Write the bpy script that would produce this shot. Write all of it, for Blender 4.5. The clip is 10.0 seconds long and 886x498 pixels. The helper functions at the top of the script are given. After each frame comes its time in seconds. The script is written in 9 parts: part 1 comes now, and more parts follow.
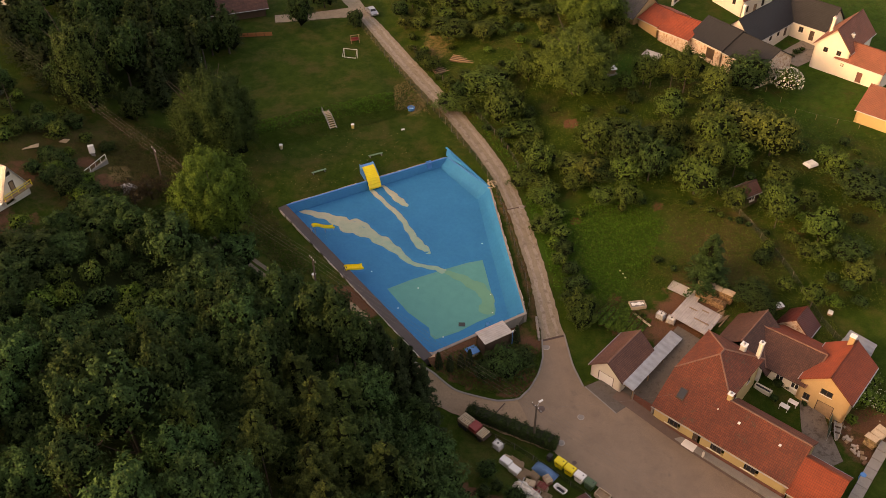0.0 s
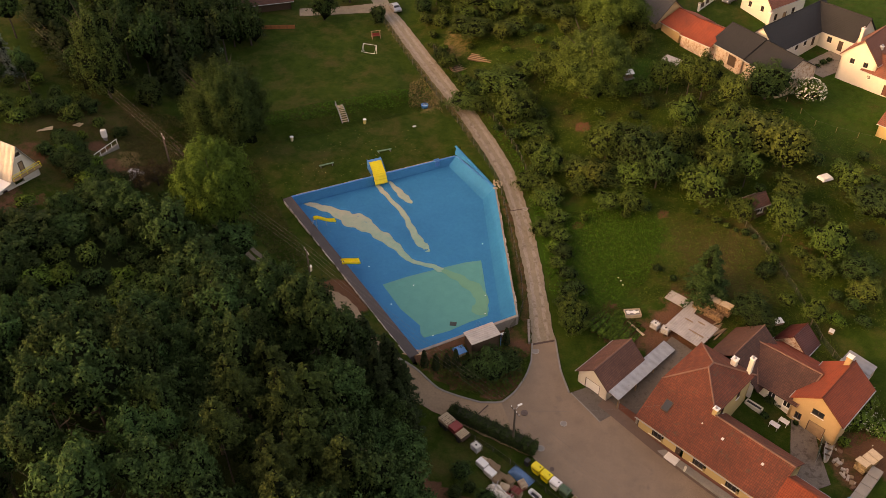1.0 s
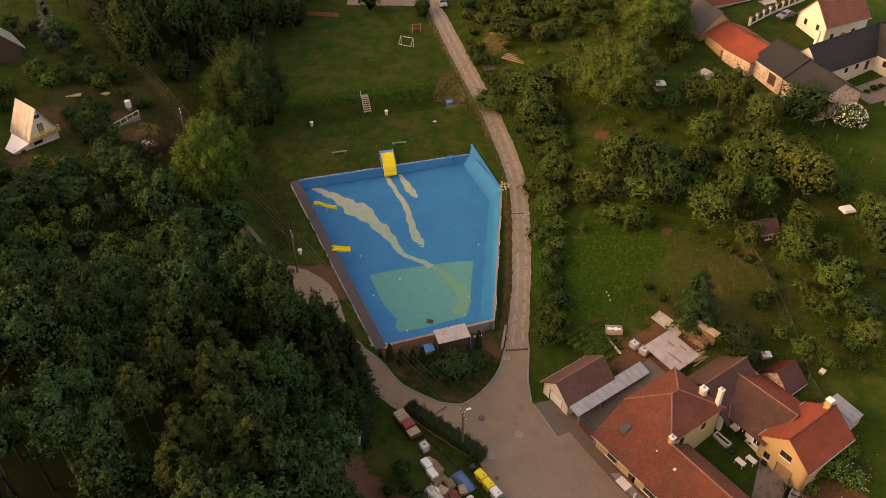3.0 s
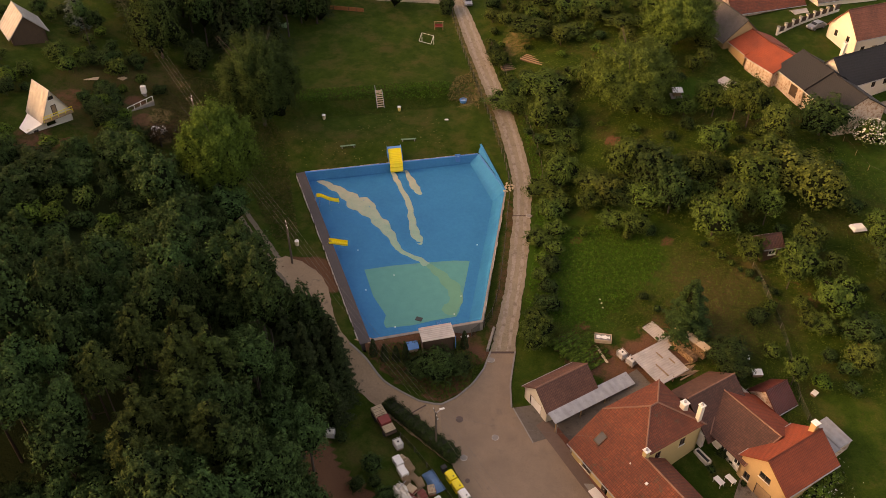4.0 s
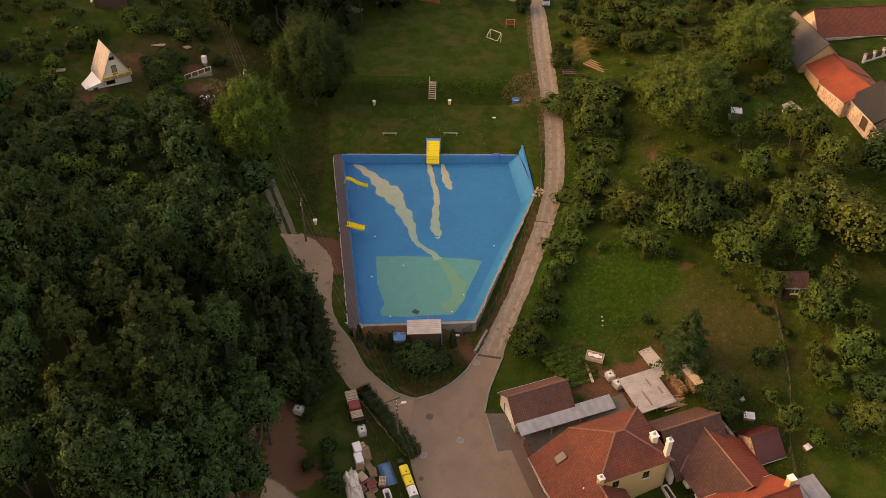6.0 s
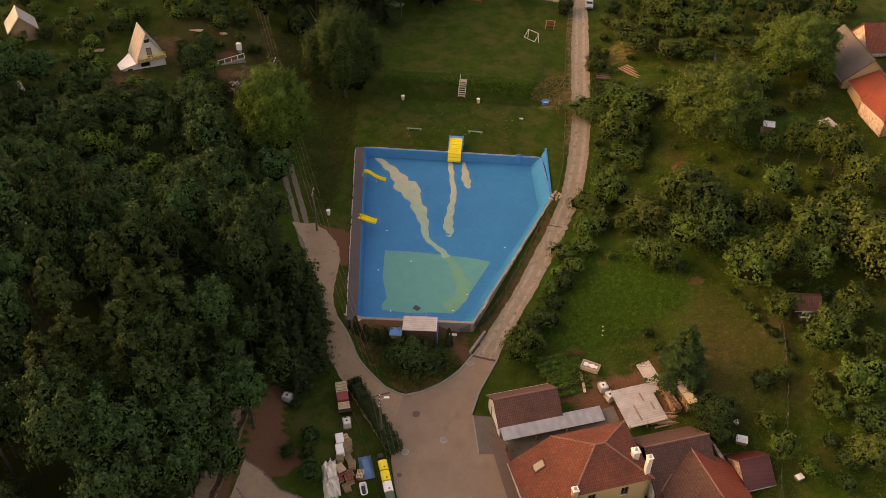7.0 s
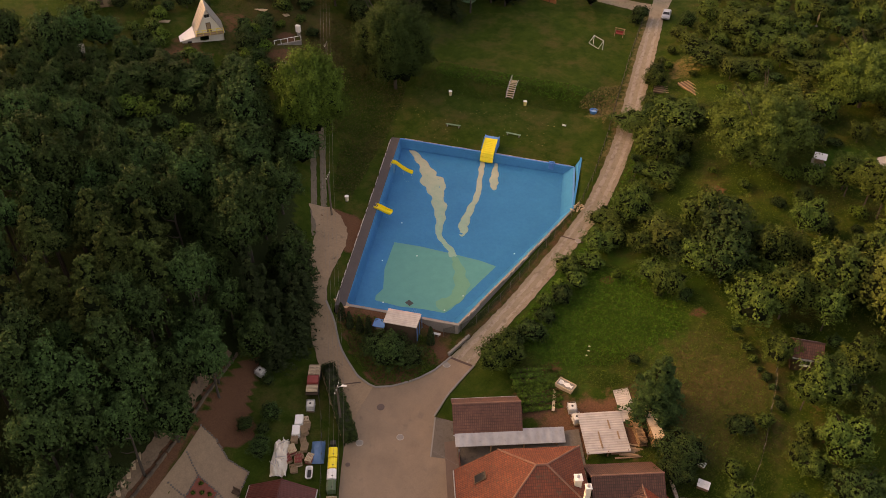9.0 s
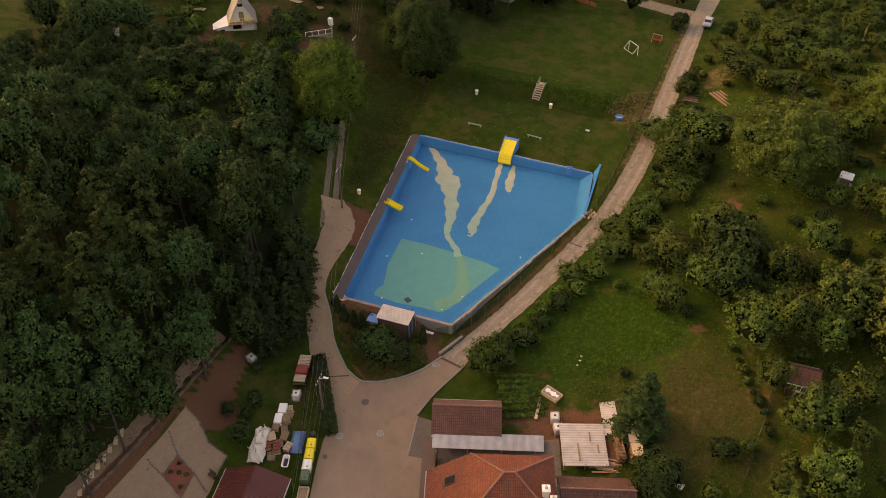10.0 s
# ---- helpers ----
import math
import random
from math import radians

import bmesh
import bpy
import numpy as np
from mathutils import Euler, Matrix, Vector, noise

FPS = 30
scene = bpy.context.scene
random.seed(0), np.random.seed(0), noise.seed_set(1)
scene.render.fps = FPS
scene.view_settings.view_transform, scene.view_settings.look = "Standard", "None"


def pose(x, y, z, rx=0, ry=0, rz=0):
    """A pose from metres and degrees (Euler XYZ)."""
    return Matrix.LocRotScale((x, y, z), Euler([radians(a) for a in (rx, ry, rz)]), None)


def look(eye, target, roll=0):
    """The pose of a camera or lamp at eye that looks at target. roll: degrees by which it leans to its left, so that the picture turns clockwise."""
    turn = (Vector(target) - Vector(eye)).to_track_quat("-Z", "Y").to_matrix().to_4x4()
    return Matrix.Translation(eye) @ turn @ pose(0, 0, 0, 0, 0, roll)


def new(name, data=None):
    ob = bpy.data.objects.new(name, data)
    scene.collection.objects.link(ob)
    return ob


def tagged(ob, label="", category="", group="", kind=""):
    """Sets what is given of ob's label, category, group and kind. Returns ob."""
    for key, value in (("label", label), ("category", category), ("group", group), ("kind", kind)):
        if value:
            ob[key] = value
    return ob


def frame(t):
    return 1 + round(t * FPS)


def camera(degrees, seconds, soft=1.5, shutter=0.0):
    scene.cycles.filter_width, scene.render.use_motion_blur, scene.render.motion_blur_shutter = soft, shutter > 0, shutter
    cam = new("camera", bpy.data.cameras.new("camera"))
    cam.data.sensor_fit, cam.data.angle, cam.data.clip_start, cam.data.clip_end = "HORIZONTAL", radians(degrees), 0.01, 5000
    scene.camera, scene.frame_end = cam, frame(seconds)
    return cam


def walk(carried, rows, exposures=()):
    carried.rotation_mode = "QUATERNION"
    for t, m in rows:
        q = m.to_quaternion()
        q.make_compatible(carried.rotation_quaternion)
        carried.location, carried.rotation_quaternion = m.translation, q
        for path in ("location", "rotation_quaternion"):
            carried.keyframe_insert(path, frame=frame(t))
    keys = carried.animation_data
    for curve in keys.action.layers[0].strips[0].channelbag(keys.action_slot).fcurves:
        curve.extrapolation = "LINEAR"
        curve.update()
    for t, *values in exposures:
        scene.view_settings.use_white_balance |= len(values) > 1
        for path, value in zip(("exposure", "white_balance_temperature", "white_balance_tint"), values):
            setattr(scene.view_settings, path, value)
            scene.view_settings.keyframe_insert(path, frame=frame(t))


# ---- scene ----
cam = camera(56.7, 10.0, 0.6)
PATH = [
    (0, (7.238, 0.971, 85.381), (3.182, 78.146, 21.917), -0.72),
    (0.5, (10.938, 1.335, 85.162), (4.158, 78.306, 21.684), -0.68),
    (1, (14.748, 1.826, 84.903), (5.231, 78.516, 21.436), -0.64),
    (1.5, (18.576, 2.503, 84.653), (6.371, 78.797, 21.169), -0.57),
    (2, (22.493, 3.320, 84.369), (7.596, 79.142, 20.894), -0.48),
    (2.5, (26.457, 4.311, 84.069), (8.785, 79.559, 20.622), -0.43),
    (4, (38.117, 8.273, 82.911), (12.027, 81.144, 19.593), -0.18),
    (4.5, (41.983, 9.917, 82.609), (12.991, 81.695, 19.305), -0.12),
    (5, (45.803, 11.746, 82.286), (13.503, 82.089, 18.973), -0.05),
    (5.5, (49.569, 13.783, 81.949), (13.690, 82.362, 18.627), -0.01),
    (7, (60.157, 21.154, 81.037), (14.368, 83.436, 17.599), 0.09),
    (7.5, (63.513, 24.054, 80.732), (14.700, 83.987, 17.287), 0.08),
    (8, (66.733, 27.132, 80.464), (15.231, 84.746, 16.996), 0.05),
    (8.5, (69.852, 30.359, 80.171), (15.724, 85.517, 16.706), 0.01),
    (9, (72.795, 33.770, 79.926), (15.968, 86.133, 16.453), -0.04),
    (9.5, (75.541, 37.307, 79.713), (16.190, 86.735, 16.197), -0.10),
    (10, (78.090, 40.987, 79.490), (16.394, 87.387, 15.924), -0.16),
]
walk(cam, [(t, look(eye, target, roll)) for t, eye, target, roll in PATH], [(0, 2.36, 10500, 32), (4, 2.40, 10800, 33), (8, 2.46, 11000, 34), (10, 2.47, 11000, 34)])

# ---- sky, sun, exposure ----
SUN_FROM, SUN_UP = Vector((-0.94, -0.34)), radians(9.3)
world = bpy.data.worlds.new("sky")
scene.world = world
world.use_nodes = True
sky = world.node_tree.nodes.new("ShaderNodeTexSky")
sky.sky_type, sky.sun_disc = "NISHITA", False
sky.sun_elevation, sky.sun_rotation = SUN_UP, math.atan2(SUN_FROM.x, SUN_FROM.y)
sky.air_density, sky.dust_density, sky.ozone_density = 0.8, 6.0, 0.5
backing = world.node_tree.nodes["Background"]
backing.inputs["Strength"].default_value = 0.15
world.node_tree.links.new(sky.outputs["Color"], backing.inputs["Color"])
lamp = bpy.data.lights.new("sun", "SUN")
lamp.energy, lamp.angle, lamp.color = 0.22, radians(2.0), (1.0, 0.70, 0.42)
sun = new("sun", lamp)
sun.matrix_world = look((SUN_FROM.x * 300, SUN_FROM.y * 300, 300 * math.tan(SUN_UP)), (0, 0, 0))

# ---- the lie of the land ----
def ramp(x, xs, zs):
    """Piecewise heights, rounded off by averaging three neighbouring readings."""
    return (np.interp(x - 3, xs, zs) + np.interp(x, xs, zs) + np.interp(x + 3, xs, zs)) / 3


def step(a, b, x):
    s = np.clip((x - a) / (b - a), 0, 1)
    return s * s * (3 - 2 * s)


ROAD_Y, ROAD_Z = (-400, 30, 60, 73, 85, 115, 132, 150, 180, 260, 500), (-12, -5.2, -4.1, -3.4, -2.1, 1.2, 2.3, 3.6, 6.2, 10, 16)
POOL = [Vector((-25.5, 113.8)), Vector((1.43, 130.0)), Vector((9.3, 120.2)), Vector((14.6, 90.2)), Vector((1.0, 81.3))]
ACROSS, NORTH = Vector((0.873, 0.488)), Vector((-0.488, 0.873))


def ground(x, y):
    """Height of the land, before the pool is dug in. The water of the pool is at 0."""
    x, y = np.asarray(x, float), np.asarray(y, float)
    road_x = np.interp(y, (60, 85, 100, 115, 130, 150, 180, 260), (22, 19, 16.5, 14.8, 8.5, -3, -17, -45))
    z = ramp(y, ROAD_Y, ROAD_Z)
    # the orchards climb towards the village in the east
    e = np.maximum(x - road_x - 3, 0)
    rise = np.interp(y, (74, 92, 100, 115, 143, 200), (0, 2.2, 3.4, 5.6, 7.6, 8.0))
    z = z + rise * (1 - np.exp(-e / 33)) 
    # terrace of the pool and its lawn, west of the road
    v = (x + 26) * NORTH.x + (y - 114.6) * NORTH.y
    w = np.maximum(road_x - 5 - x, 0)
    lawn = 1.05 + 1.5 * step(-2, 9, v) + 2.1 * step(16, 20.5, v) + 0.9 * step(21, 60, v) + 0.02 * np.maximum(v - 40, 0)
    lawn = lawn - 0.75 * step(0, -34, v)
    s = (x - 1) * 0.547 - (y - 81.3) * 0.837
    on = step(0, 5, w) * step(6, -0.5, s)
    z = z * (1 - on) + lawn * on
    # wooded hillside in the west
    foot = np.interp(y, (30, 55, 70, 80, 90, 100, 115, 130, 150, 200), (14, 9, 1, -9, -17, -25, -33, -43, -49, -56))
    h = np.maximum(foot - x, 0)
    z = z + 19 * (1 - np.exp(-h / 50)) + 2.6 * step(20, 6, x) * step(72, 56, y)
    z = z - 0.7 * step(24, 36, x) * step(82, 70, y)
    z = z - 1.0 * step(34, 46, x) * step(140, 155, y) - 1.8 * step(52, 70, x) * step(120, 140, y)
    # an unseen ridge beyond the wood, added to keep the low sun off the valley
    z = z + np.minimum(0.35 * np.maximum(-118 - x, 0), 60)
    return z + 0.12 * np.sin(x / 5.1 + 1) * np.cos(y / 6.3)

# ---- materials ----
def nodes_of(name):
    m = bpy.data.materials.new(name)
    m.use_nodes = True
    t = m.node_tree
    return m, t, t.nodes["Principled BSDF"]


def node(t, kind, **values):
    n = t.nodes.new("ShaderNode" + kind)
    for key, value in values.items():
        n.inputs[key.replace("_", " ")].default_value = value
    return n


def noise_at(t, scale, detail=4.0, rough=0.6, where=None):
    n = node(t, "TexNoise", Scale=scale, Detail=detail, Roughness=rough)
    if where is None:
        where = t.nodes.new("ShaderNodeNewGeometry").outputs["Position"]
    t.links.new(where, n.inputs["Vector"])
    return n.outputs["Fac"]


def ramp_of(t, fac, stops):
    r = t.nodes.new("ShaderNodeValToRGB")
    e = r.color_ramp.elements
    while len(e) < len(stops):
        e.new(0.5)
    for k, (at, c) in enumerate(stops):
        e[k].position, e[k].color = at, (*c, 1)
    t.links.new(fac, r.inputs["Fac"])
    return r.outputs["Color"]


def blend(t, fac, a, b, mode="MIX"):
    m = t.nodes.new("ShaderNodeMix")
    m.data_type, m.blend_type = "RGBA", mode
    for socket, value in ((m.inputs[0], fac), (m.inputs[6], a), (m.inputs[7], b)):
        if isinstance(value, bpy.types.NodeSocket):
            t.links.new(value, socket)
        else:
            socket.default_value = value if isinstance(value, float) else (*value, 1)
    return m.outputs[2]


def maths(t, op, a, b=0.0):
    m = t.nodes.new("ShaderNodeMath")
    m.operation = op
    for k, value in enumerate((a, b)):
        if isinstance(value, bpy.types.NodeSocket):
            t.links.new(value, m.inputs[k])
        else:
            m.inputs[k].default_value = value
    return m.outputs[0]


def bumped(t, bsdf, height, strength=0.4, distance=0.05):
    b = node(t, "Bump", Strength=strength, Distance=distance)
    t.links.new(height, b.inputs["Height"])
    t.links.new(b.outputs["Normal"], bsdf.inputs["Normal"])


def tone(c, k):
    return tuple(min(1.0, v * k) for v in c)


def surface(name, colour, rough=0.8, metal=0.0, vary=0.3, coarse=0.7, fine=9.0, bump=0.3, depth=0.03, dirt=None, dirt_at=0.62):
    """A plain surface with stains at one scale, grain at another, and fine relief."""
    m, t, s = nodes_of(name)
    c = ramp_of(t, noise_at(t, coarse, 5), [(0.25, tone(colour, 1 - vary)), (0.75, tone(colour, 1 + vary))])
    f = noise_at(t, fine, 5, 0.7)
    c = blend(t, 0.55, c, ramp_of(t, f, [(0.3, tone(colour, 1 - vary)), (0.7, tone(colour, 1 + vary))]))
    if dirt:
        mask = ramp_of(t, noise_at(t, coarse * 1.7, 7, 0.7), [(dirt_at, (0, 0, 0)), (dirt_at + 0.12, (1, 1, 1))])
        c = blend(t, mask, c, dirt)
    t.links.new(c, s.inputs["Base Color"])
    s.inputs["Roughness"].default_value, s.inputs["Metallic"].default_value = rough, metal
    bumped(t, s, f, bump, depth)
    return m


def tiles(name, colour, other, wide=0.24, high=0.34, moss=(0.05, 0.05, 0.03), mossy=0.6, rough=0.8):
    """Roof tiles in courses, by the UV of the roof sheets in metres."""
    m, t, s = nodes_of(name)
    uv = t.nodes.new("ShaderNodeUVMap").outputs["UV"]
    b = t.nodes.new("ShaderNodeTexBrick")
    b.offset = 0.0
    t.links.new(uv, b.inputs["Vector"])
    for key, value in (("Scale", 1.0), ("Mortar Size", 0.035), ("Mortar Smooth", 0.8), ("Bias", 0.0), ("Brick Width", wide), ("Row Height", high)):
        b.inputs[key].default_value = value
    b.inputs["Color1"].default_value, b.inputs["Color2"].default_value = (*colour, 1), (*other, 1)
    b.inputs["Mortar"].default_value = (*tone(colour, 0.5), 1)
    c = blend(t, 0.8, b.outputs["Color"], ramp_of(t, noise_at(t, 0.35, 5), [(0.3, (0.55, 0.55, 0.55)), (0.7, (1.0, 1.0, 1.0))]), "MULTIPLY")
    mask = ramp_of(t, noise_at(t, 0.8, 8, 0.75), [(mossy, (0, 0, 0)), (mossy + 0.15, (0.85, 0.85, 0.85))])
    c = blend(t, mask, c, moss)
    t.links.new(c, s.inputs["Base Color"])
    s.inputs["Roughness"].default_value = rough
    saw = t.nodes.new("ShaderNodeTexWave")
    saw.wave_type, saw.bands_direction, saw.wave_profile = "BANDS", "Y", "SAW"
    saw.inputs["Scale"].default_value = 0.314 / high
    t.links.new(uv, saw.inputs["Vector"])
    roll = t.nodes.new("ShaderNodeTexWave")
    roll.wave_type, roll.bands_direction = "BANDS", "X"
    roll.inputs["Scale"].default_value = 0.314 / wide
    t.links.new(uv, roll.inputs["Vector"])
    h = maths(t, "ADD", maths(t, "MULTIPLY", saw.outputs["Fac"], -0.8), roll.outputs["Fac"])
    bumped(t, s, h, 0.6, 0.04)
    return m


def corrugated(name, colour, pitch=0.18, rough=0.5, metal=0.3, stain=(0.12, 0.1, 0.08)):
    m, t, s = nodes_of(name)
    uv = t.nodes.new("ShaderNodeUVMap").outputs["UV"]
    w = t.nodes.new("ShaderNodeTexWave")
    w.wave_type, w.bands_direction = "BANDS", "X"
    w.inputs["Scale"].default_value = 0.314 / pitch
    t.links.new(uv, w.inputs["Vector"])
    c = ramp_of(t, noise_at(t, 0.8, 6), [(0.3, tone(colour, 0.75)), (0.7, tone(colour, 1.15))])
    # troughs tinted darker: shade of the corrugation put into the colour
    c = blend(t, 0.16, c, ramp_of(t, w.outputs["Fac"], [(0.2, tone(colour, 0.6)), (0.8, tone(colour, 1.1))]))
    mask = ramp_of(t, noise_at(t, 1.4, 8, 0.75), [(0.6, (0, 0, 0)), (0.74, (0.6, 0.6, 0.6))])
    t.links.new(blend(t, mask, c, stain), s.inputs["Base Color"])
    s.inputs["Roughness"].default_value, s.inputs["Metallic"].default_value = rough, metal
    bumped(t, s, w.outputs["Fac"], 0.8, 0.05)
    return m


def leaves(name, dark, light, spread=0.35):
    """Foliage: each leaf its own tone, each plant a little different; light passes through."""
    m, t, s = nodes_of(name)
    geo = t.nodes.new("ShaderNodeNewGeometry")
    ob = t.nodes.new("ShaderNodeObjectInfo")
    c = ramp_of(t, geo.outputs["Random Per Island"], [(0.0, tuple(a * 0.7 + b * 0.3 for a, b in zip(dark, light))), (1.0, tuple(a * 0.25 + b * 0.75 for a, b in zip(dark, light)))])
    hue = node(t, "HueSaturation", Fac=1.0)
    t.links.new(c, hue.inputs["Color"])
    t.links.new(maths(t, "ADD", maths(t, "MULTIPLY", ob.outputs["Random"], spread), 1 - spread * 0.55), hue.inputs["Value"])
    t.links.new(maths(t, "ADD", maths(t, "MULTIPLY", ob.outputs["Random"], 0.030), 0.490), hue.inputs["Hue"])
    # clump-sized noise puts lit and shaded tufts into the leaf colour
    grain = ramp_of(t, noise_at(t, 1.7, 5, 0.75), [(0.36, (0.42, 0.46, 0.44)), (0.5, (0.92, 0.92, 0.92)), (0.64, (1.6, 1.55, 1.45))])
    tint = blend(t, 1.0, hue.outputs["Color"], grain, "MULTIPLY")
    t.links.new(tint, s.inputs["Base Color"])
    s.inputs["Roughness"].default_value = 0.7
    s.inputs["Specular IOR Level"].default_value = 0.06
    bumped(t, s, noise_at(t, 5.0, 4, 0.8), 0.6, 0.12)
    thin = t.nodes.new("ShaderNodeBsdfTranslucent")
    t.links.new(tint, thin.inputs["Color"])
    mix = t.nodes.new("ShaderNodeMixShader")
    mix.inputs[0].default_value = 0.08
    t.links.new(s.outputs[0], mix.inputs[1]), t.links.new(thin.outputs[0], mix.inputs[2])
    t.links.new(mix.outputs[0], t.nodes["Material Output"].inputs["Surface"])
    return m


def land():
    """Grass, with worn, dry and bare places by the masks of the ground mesh."""
    m, t, s = nodes_of("grassland")
    n1, n2, n3 = noise_at(t, 0.09, 4), noise_at(t, 0.8, 6, 0.7), noise_at(t, 6.0, 5, 0.75)
    green = ramp_of(t, n1, [(0.3, (0.0224, 0.0488, 0.0064)), (0.7, (0.0361, 0.0615, 0.0100))])
    green = blend(t, 0.5, green, ramp_of(t, n2, [(0.3, (0.0155, 0.0360, 0.0044)), (0.55, (0.0292, 0.0530, 0.0080)), (0.75, (0.0533, 0.0657, 0.0162))]))
    green = blend(t, 0.5, green, ramp_of(t, n3, [(0.3, (0.0069, 0.0191, 0.0018)), (0.7, (0.0447, 0.0784, 0.0116))]))
    fleck = ramp_of(t, noise_at(t, 0.32, 6, 0.75), [(0.36, (0.62, 0.70, 0.60)), (0.5, (0.92, 0.94, 0.92)), (0.64, (1.25, 1.1, 1.1))])
    green = blend(t, 1.0, green, fleck, "MULTIPLY")

    bare = ramp_of(t, noise_at(t, 0.16, 7, 0.72), [(0.48, (0, 0, 0)), (0.68, (0.7, 0.7, 0.7))])
    green = blend(t, bare, green, ramp_of(t, n3, [(0.3, (0.040, 0.032, 0.0120)), (0.7, (0.100, 0.074, 0.027))]))

    def mask(key, lo=0.35, hi=0.65):
        a = t.nodes.new("ShaderNodeAttribute")
        a.attribute_name = key
        f = maths(t, "ADD", a.outputs["Fac"], maths(t, "MULTIPLY", maths(t, "SUBTRACT", n2, 0.5), 0.9))
        return ramp_of(t, f, [(lo, (0, 0, 0)), (hi, (1, 1, 1))])

    lush = ramp_of(t, n3, [(0.3, (0.0155, 0.0445, 0.0054)), (0.7, (0.0361, 0.0901, 0.0116))])
    dry = ramp_of(t, n3, [(0.3, (0.14, 0.10, 0.045)), (0.7, (0.24, 0.17, 0.08))])
    soil = ramp_of(t, n3, [(0.3, (0.070, 0.034, 0.0228)), (0.7, (0.165, 0.080, 0.044))])
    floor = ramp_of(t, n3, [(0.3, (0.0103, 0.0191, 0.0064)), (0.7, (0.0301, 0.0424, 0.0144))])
    c = blend(t, mask("lush"), green, lush)
    c = blend(t, mask("worn"), c, ramp_of(t, n3, [(0.3, (0.034, 0.029, 0.0108)), (0.7, (0.098, 0.073, 0.0300))]))
    c = blend(t, mask("dry"), c, dry)
    c = blend(t, mask("soil"), c, soil)
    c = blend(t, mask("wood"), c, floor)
    t.links.new(c, s.inputs["Base Color"])
    s.inputs["Roughness"].default_value = 0.95
    s.inputs["Specular IOR Level"].default_value = 0.06
    bumped(t, s, maths(t, "ADD", n3, n2), 0.5, 0.2)
    return m


def pool_paint():
    """Blue pool paint, faded and a little chalky, bleached towards the rim."""
    m, t, s = nodes_of("pool_paint")
    c = ramp_of(t, noise_at(t, 0.18, 5), [(0.3, (0.003, 0.158, 0.335)), (0.7, (0.005, 0.212, 0.420))])
    c = blend(t, 0.4, c, ramp_of(t, noise_at(t, 1.6, 8, 0.75), [(0.3, (0.004, 0.150, 0.325)), (0.72, (0.013, 0.245, 0.445))]))
    t.links.new(c, s.inputs["Base Color"])
    s.inputs["Roughness"].default_value = 0.6
    s.inputs["Specular IOR Level"].default_value = 0.12
    bumped(t, s, noise_at(t, 8, 5), 0.2, 0.02)
    return m


def still_water():
    """Clear, still water: see-through, with a sheen that grows at a low angle."""
    m = bpy.data.materials.new("still_water")
    m.use_nodes = True
    t = m.node_tree
    t.nodes.remove(t.nodes["Principled BSDF"])
    clear = t.nodes.new("ShaderNodeBsdfTransparent")
    clear.inputs["Color"].default_value = (0.88, 0.965, 0.97, 1)
    shine = t.nodes.new("ShaderNodeBsdfGlossy")
    shine.inputs["Roughness"].default_value = 0.03
    fresnel = node(t, "Fresnel", IOR=1.05)
    b = node(t, "Bump", Strength=0.06, Distance=0.02)
    t.links.new(noise_at(t, 1.5, 3), b.inputs["Height"])
    t.links.new(b.outputs["Normal"], shine.inputs["Normal"])
    mix = t.nodes.new("ShaderNodeMixShader")
    t.links.new(fresnel.outputs[0], mix.inputs[0])
    t.links.new(clear.outputs[0], mix.inputs[1]), t.links.new(shine.outputs[0], mix.inputs[2])
    t.links.new(mix.outputs[0], t.nodes["Material Output"].inputs["Surface"])
    return m


def glass_dark(name="window_glass"):
    m, t, s = nodes_of(name)
    s.inputs["Base Color"].default_value = (0.02, 0.022, 0.025, 1)
    s.inputs["Roughness"].default_value = 0.08
    return m


LAND, PAINT, WATER, GLASS = land(), pool_paint(), still_water(), glass_dark()
ASPHALT = surface("old_asphalt", (0.222, 0.155, 0.106), 0.9, vary=0.34, coarse=0.35, fine=8, dirt=(0.15, 0.112, 0.082), dirt_at=0.6)
GRAVEL = surface("pale_gravel_road", (0.220, 0.180, 0.128), 0.95, vary=0.36, coarse=0.7, fine=5, bump=0.6, dirt=(0.14, 0.105, 0.075), dirt_at=0.56)
RUT = surface("trodden_earth", (0.13, 0.10, 0.07), 0.95, vary=0.3, coarse=0.9, fine=4, bump=0.6, dirt=(0.05, 0.055, 0.025), dirt_at=0.55)
LANE = surface("sandy_lane", (0.27, 0.185, 0.118), 0.95, vary=0.25, coarse=0.45, fine=4, bump=0.5, dirt=(0.105, 0.08, 0.058), dirt_at=0.58)
APRON = surface("stained_slabs", (0.11, 0.092, 0.075), 0.9, vary=0.3, coarse=0.9, fine=5, dirt=(0.06, 0.05, 0.04), dirt_at=0.55)
KERBSTONE = surface("reddish_pavement", (0.13, 0.085, 0.065), 0.9, vary=0.25, coarse=0.9)
FLAKE = surface("flaking_whitewash", (0.40, 0.36, 0.32), 0.9, vary=0.4, coarse=2.5)
CONCRETE = surface("grey_concrete", (0.22, 0.2, 0.175), 0.9, vary=0.3, coarse=0.8, dirt=(0.1, 0.085, 0.07))
COPING = surface("dark_coping", (0.062, 0.052, 0.052), 0.85, vary=0.25, coarse=0.6)
WHITE = surface("white_plaster", (0.62, 0.57, 0.48), 0.85, vary=0.1, coarse=0.8, dirt=(0.45, 0.38, 0.3), dirt_at=0.68)
CREAM = surface("yellow_plaster", (0.43, 0.32, 0.145), 0.85, vary=0.1, coarse=0.8, dirt=(0.45, 0.33, 0.16), dirt_at=0.7)
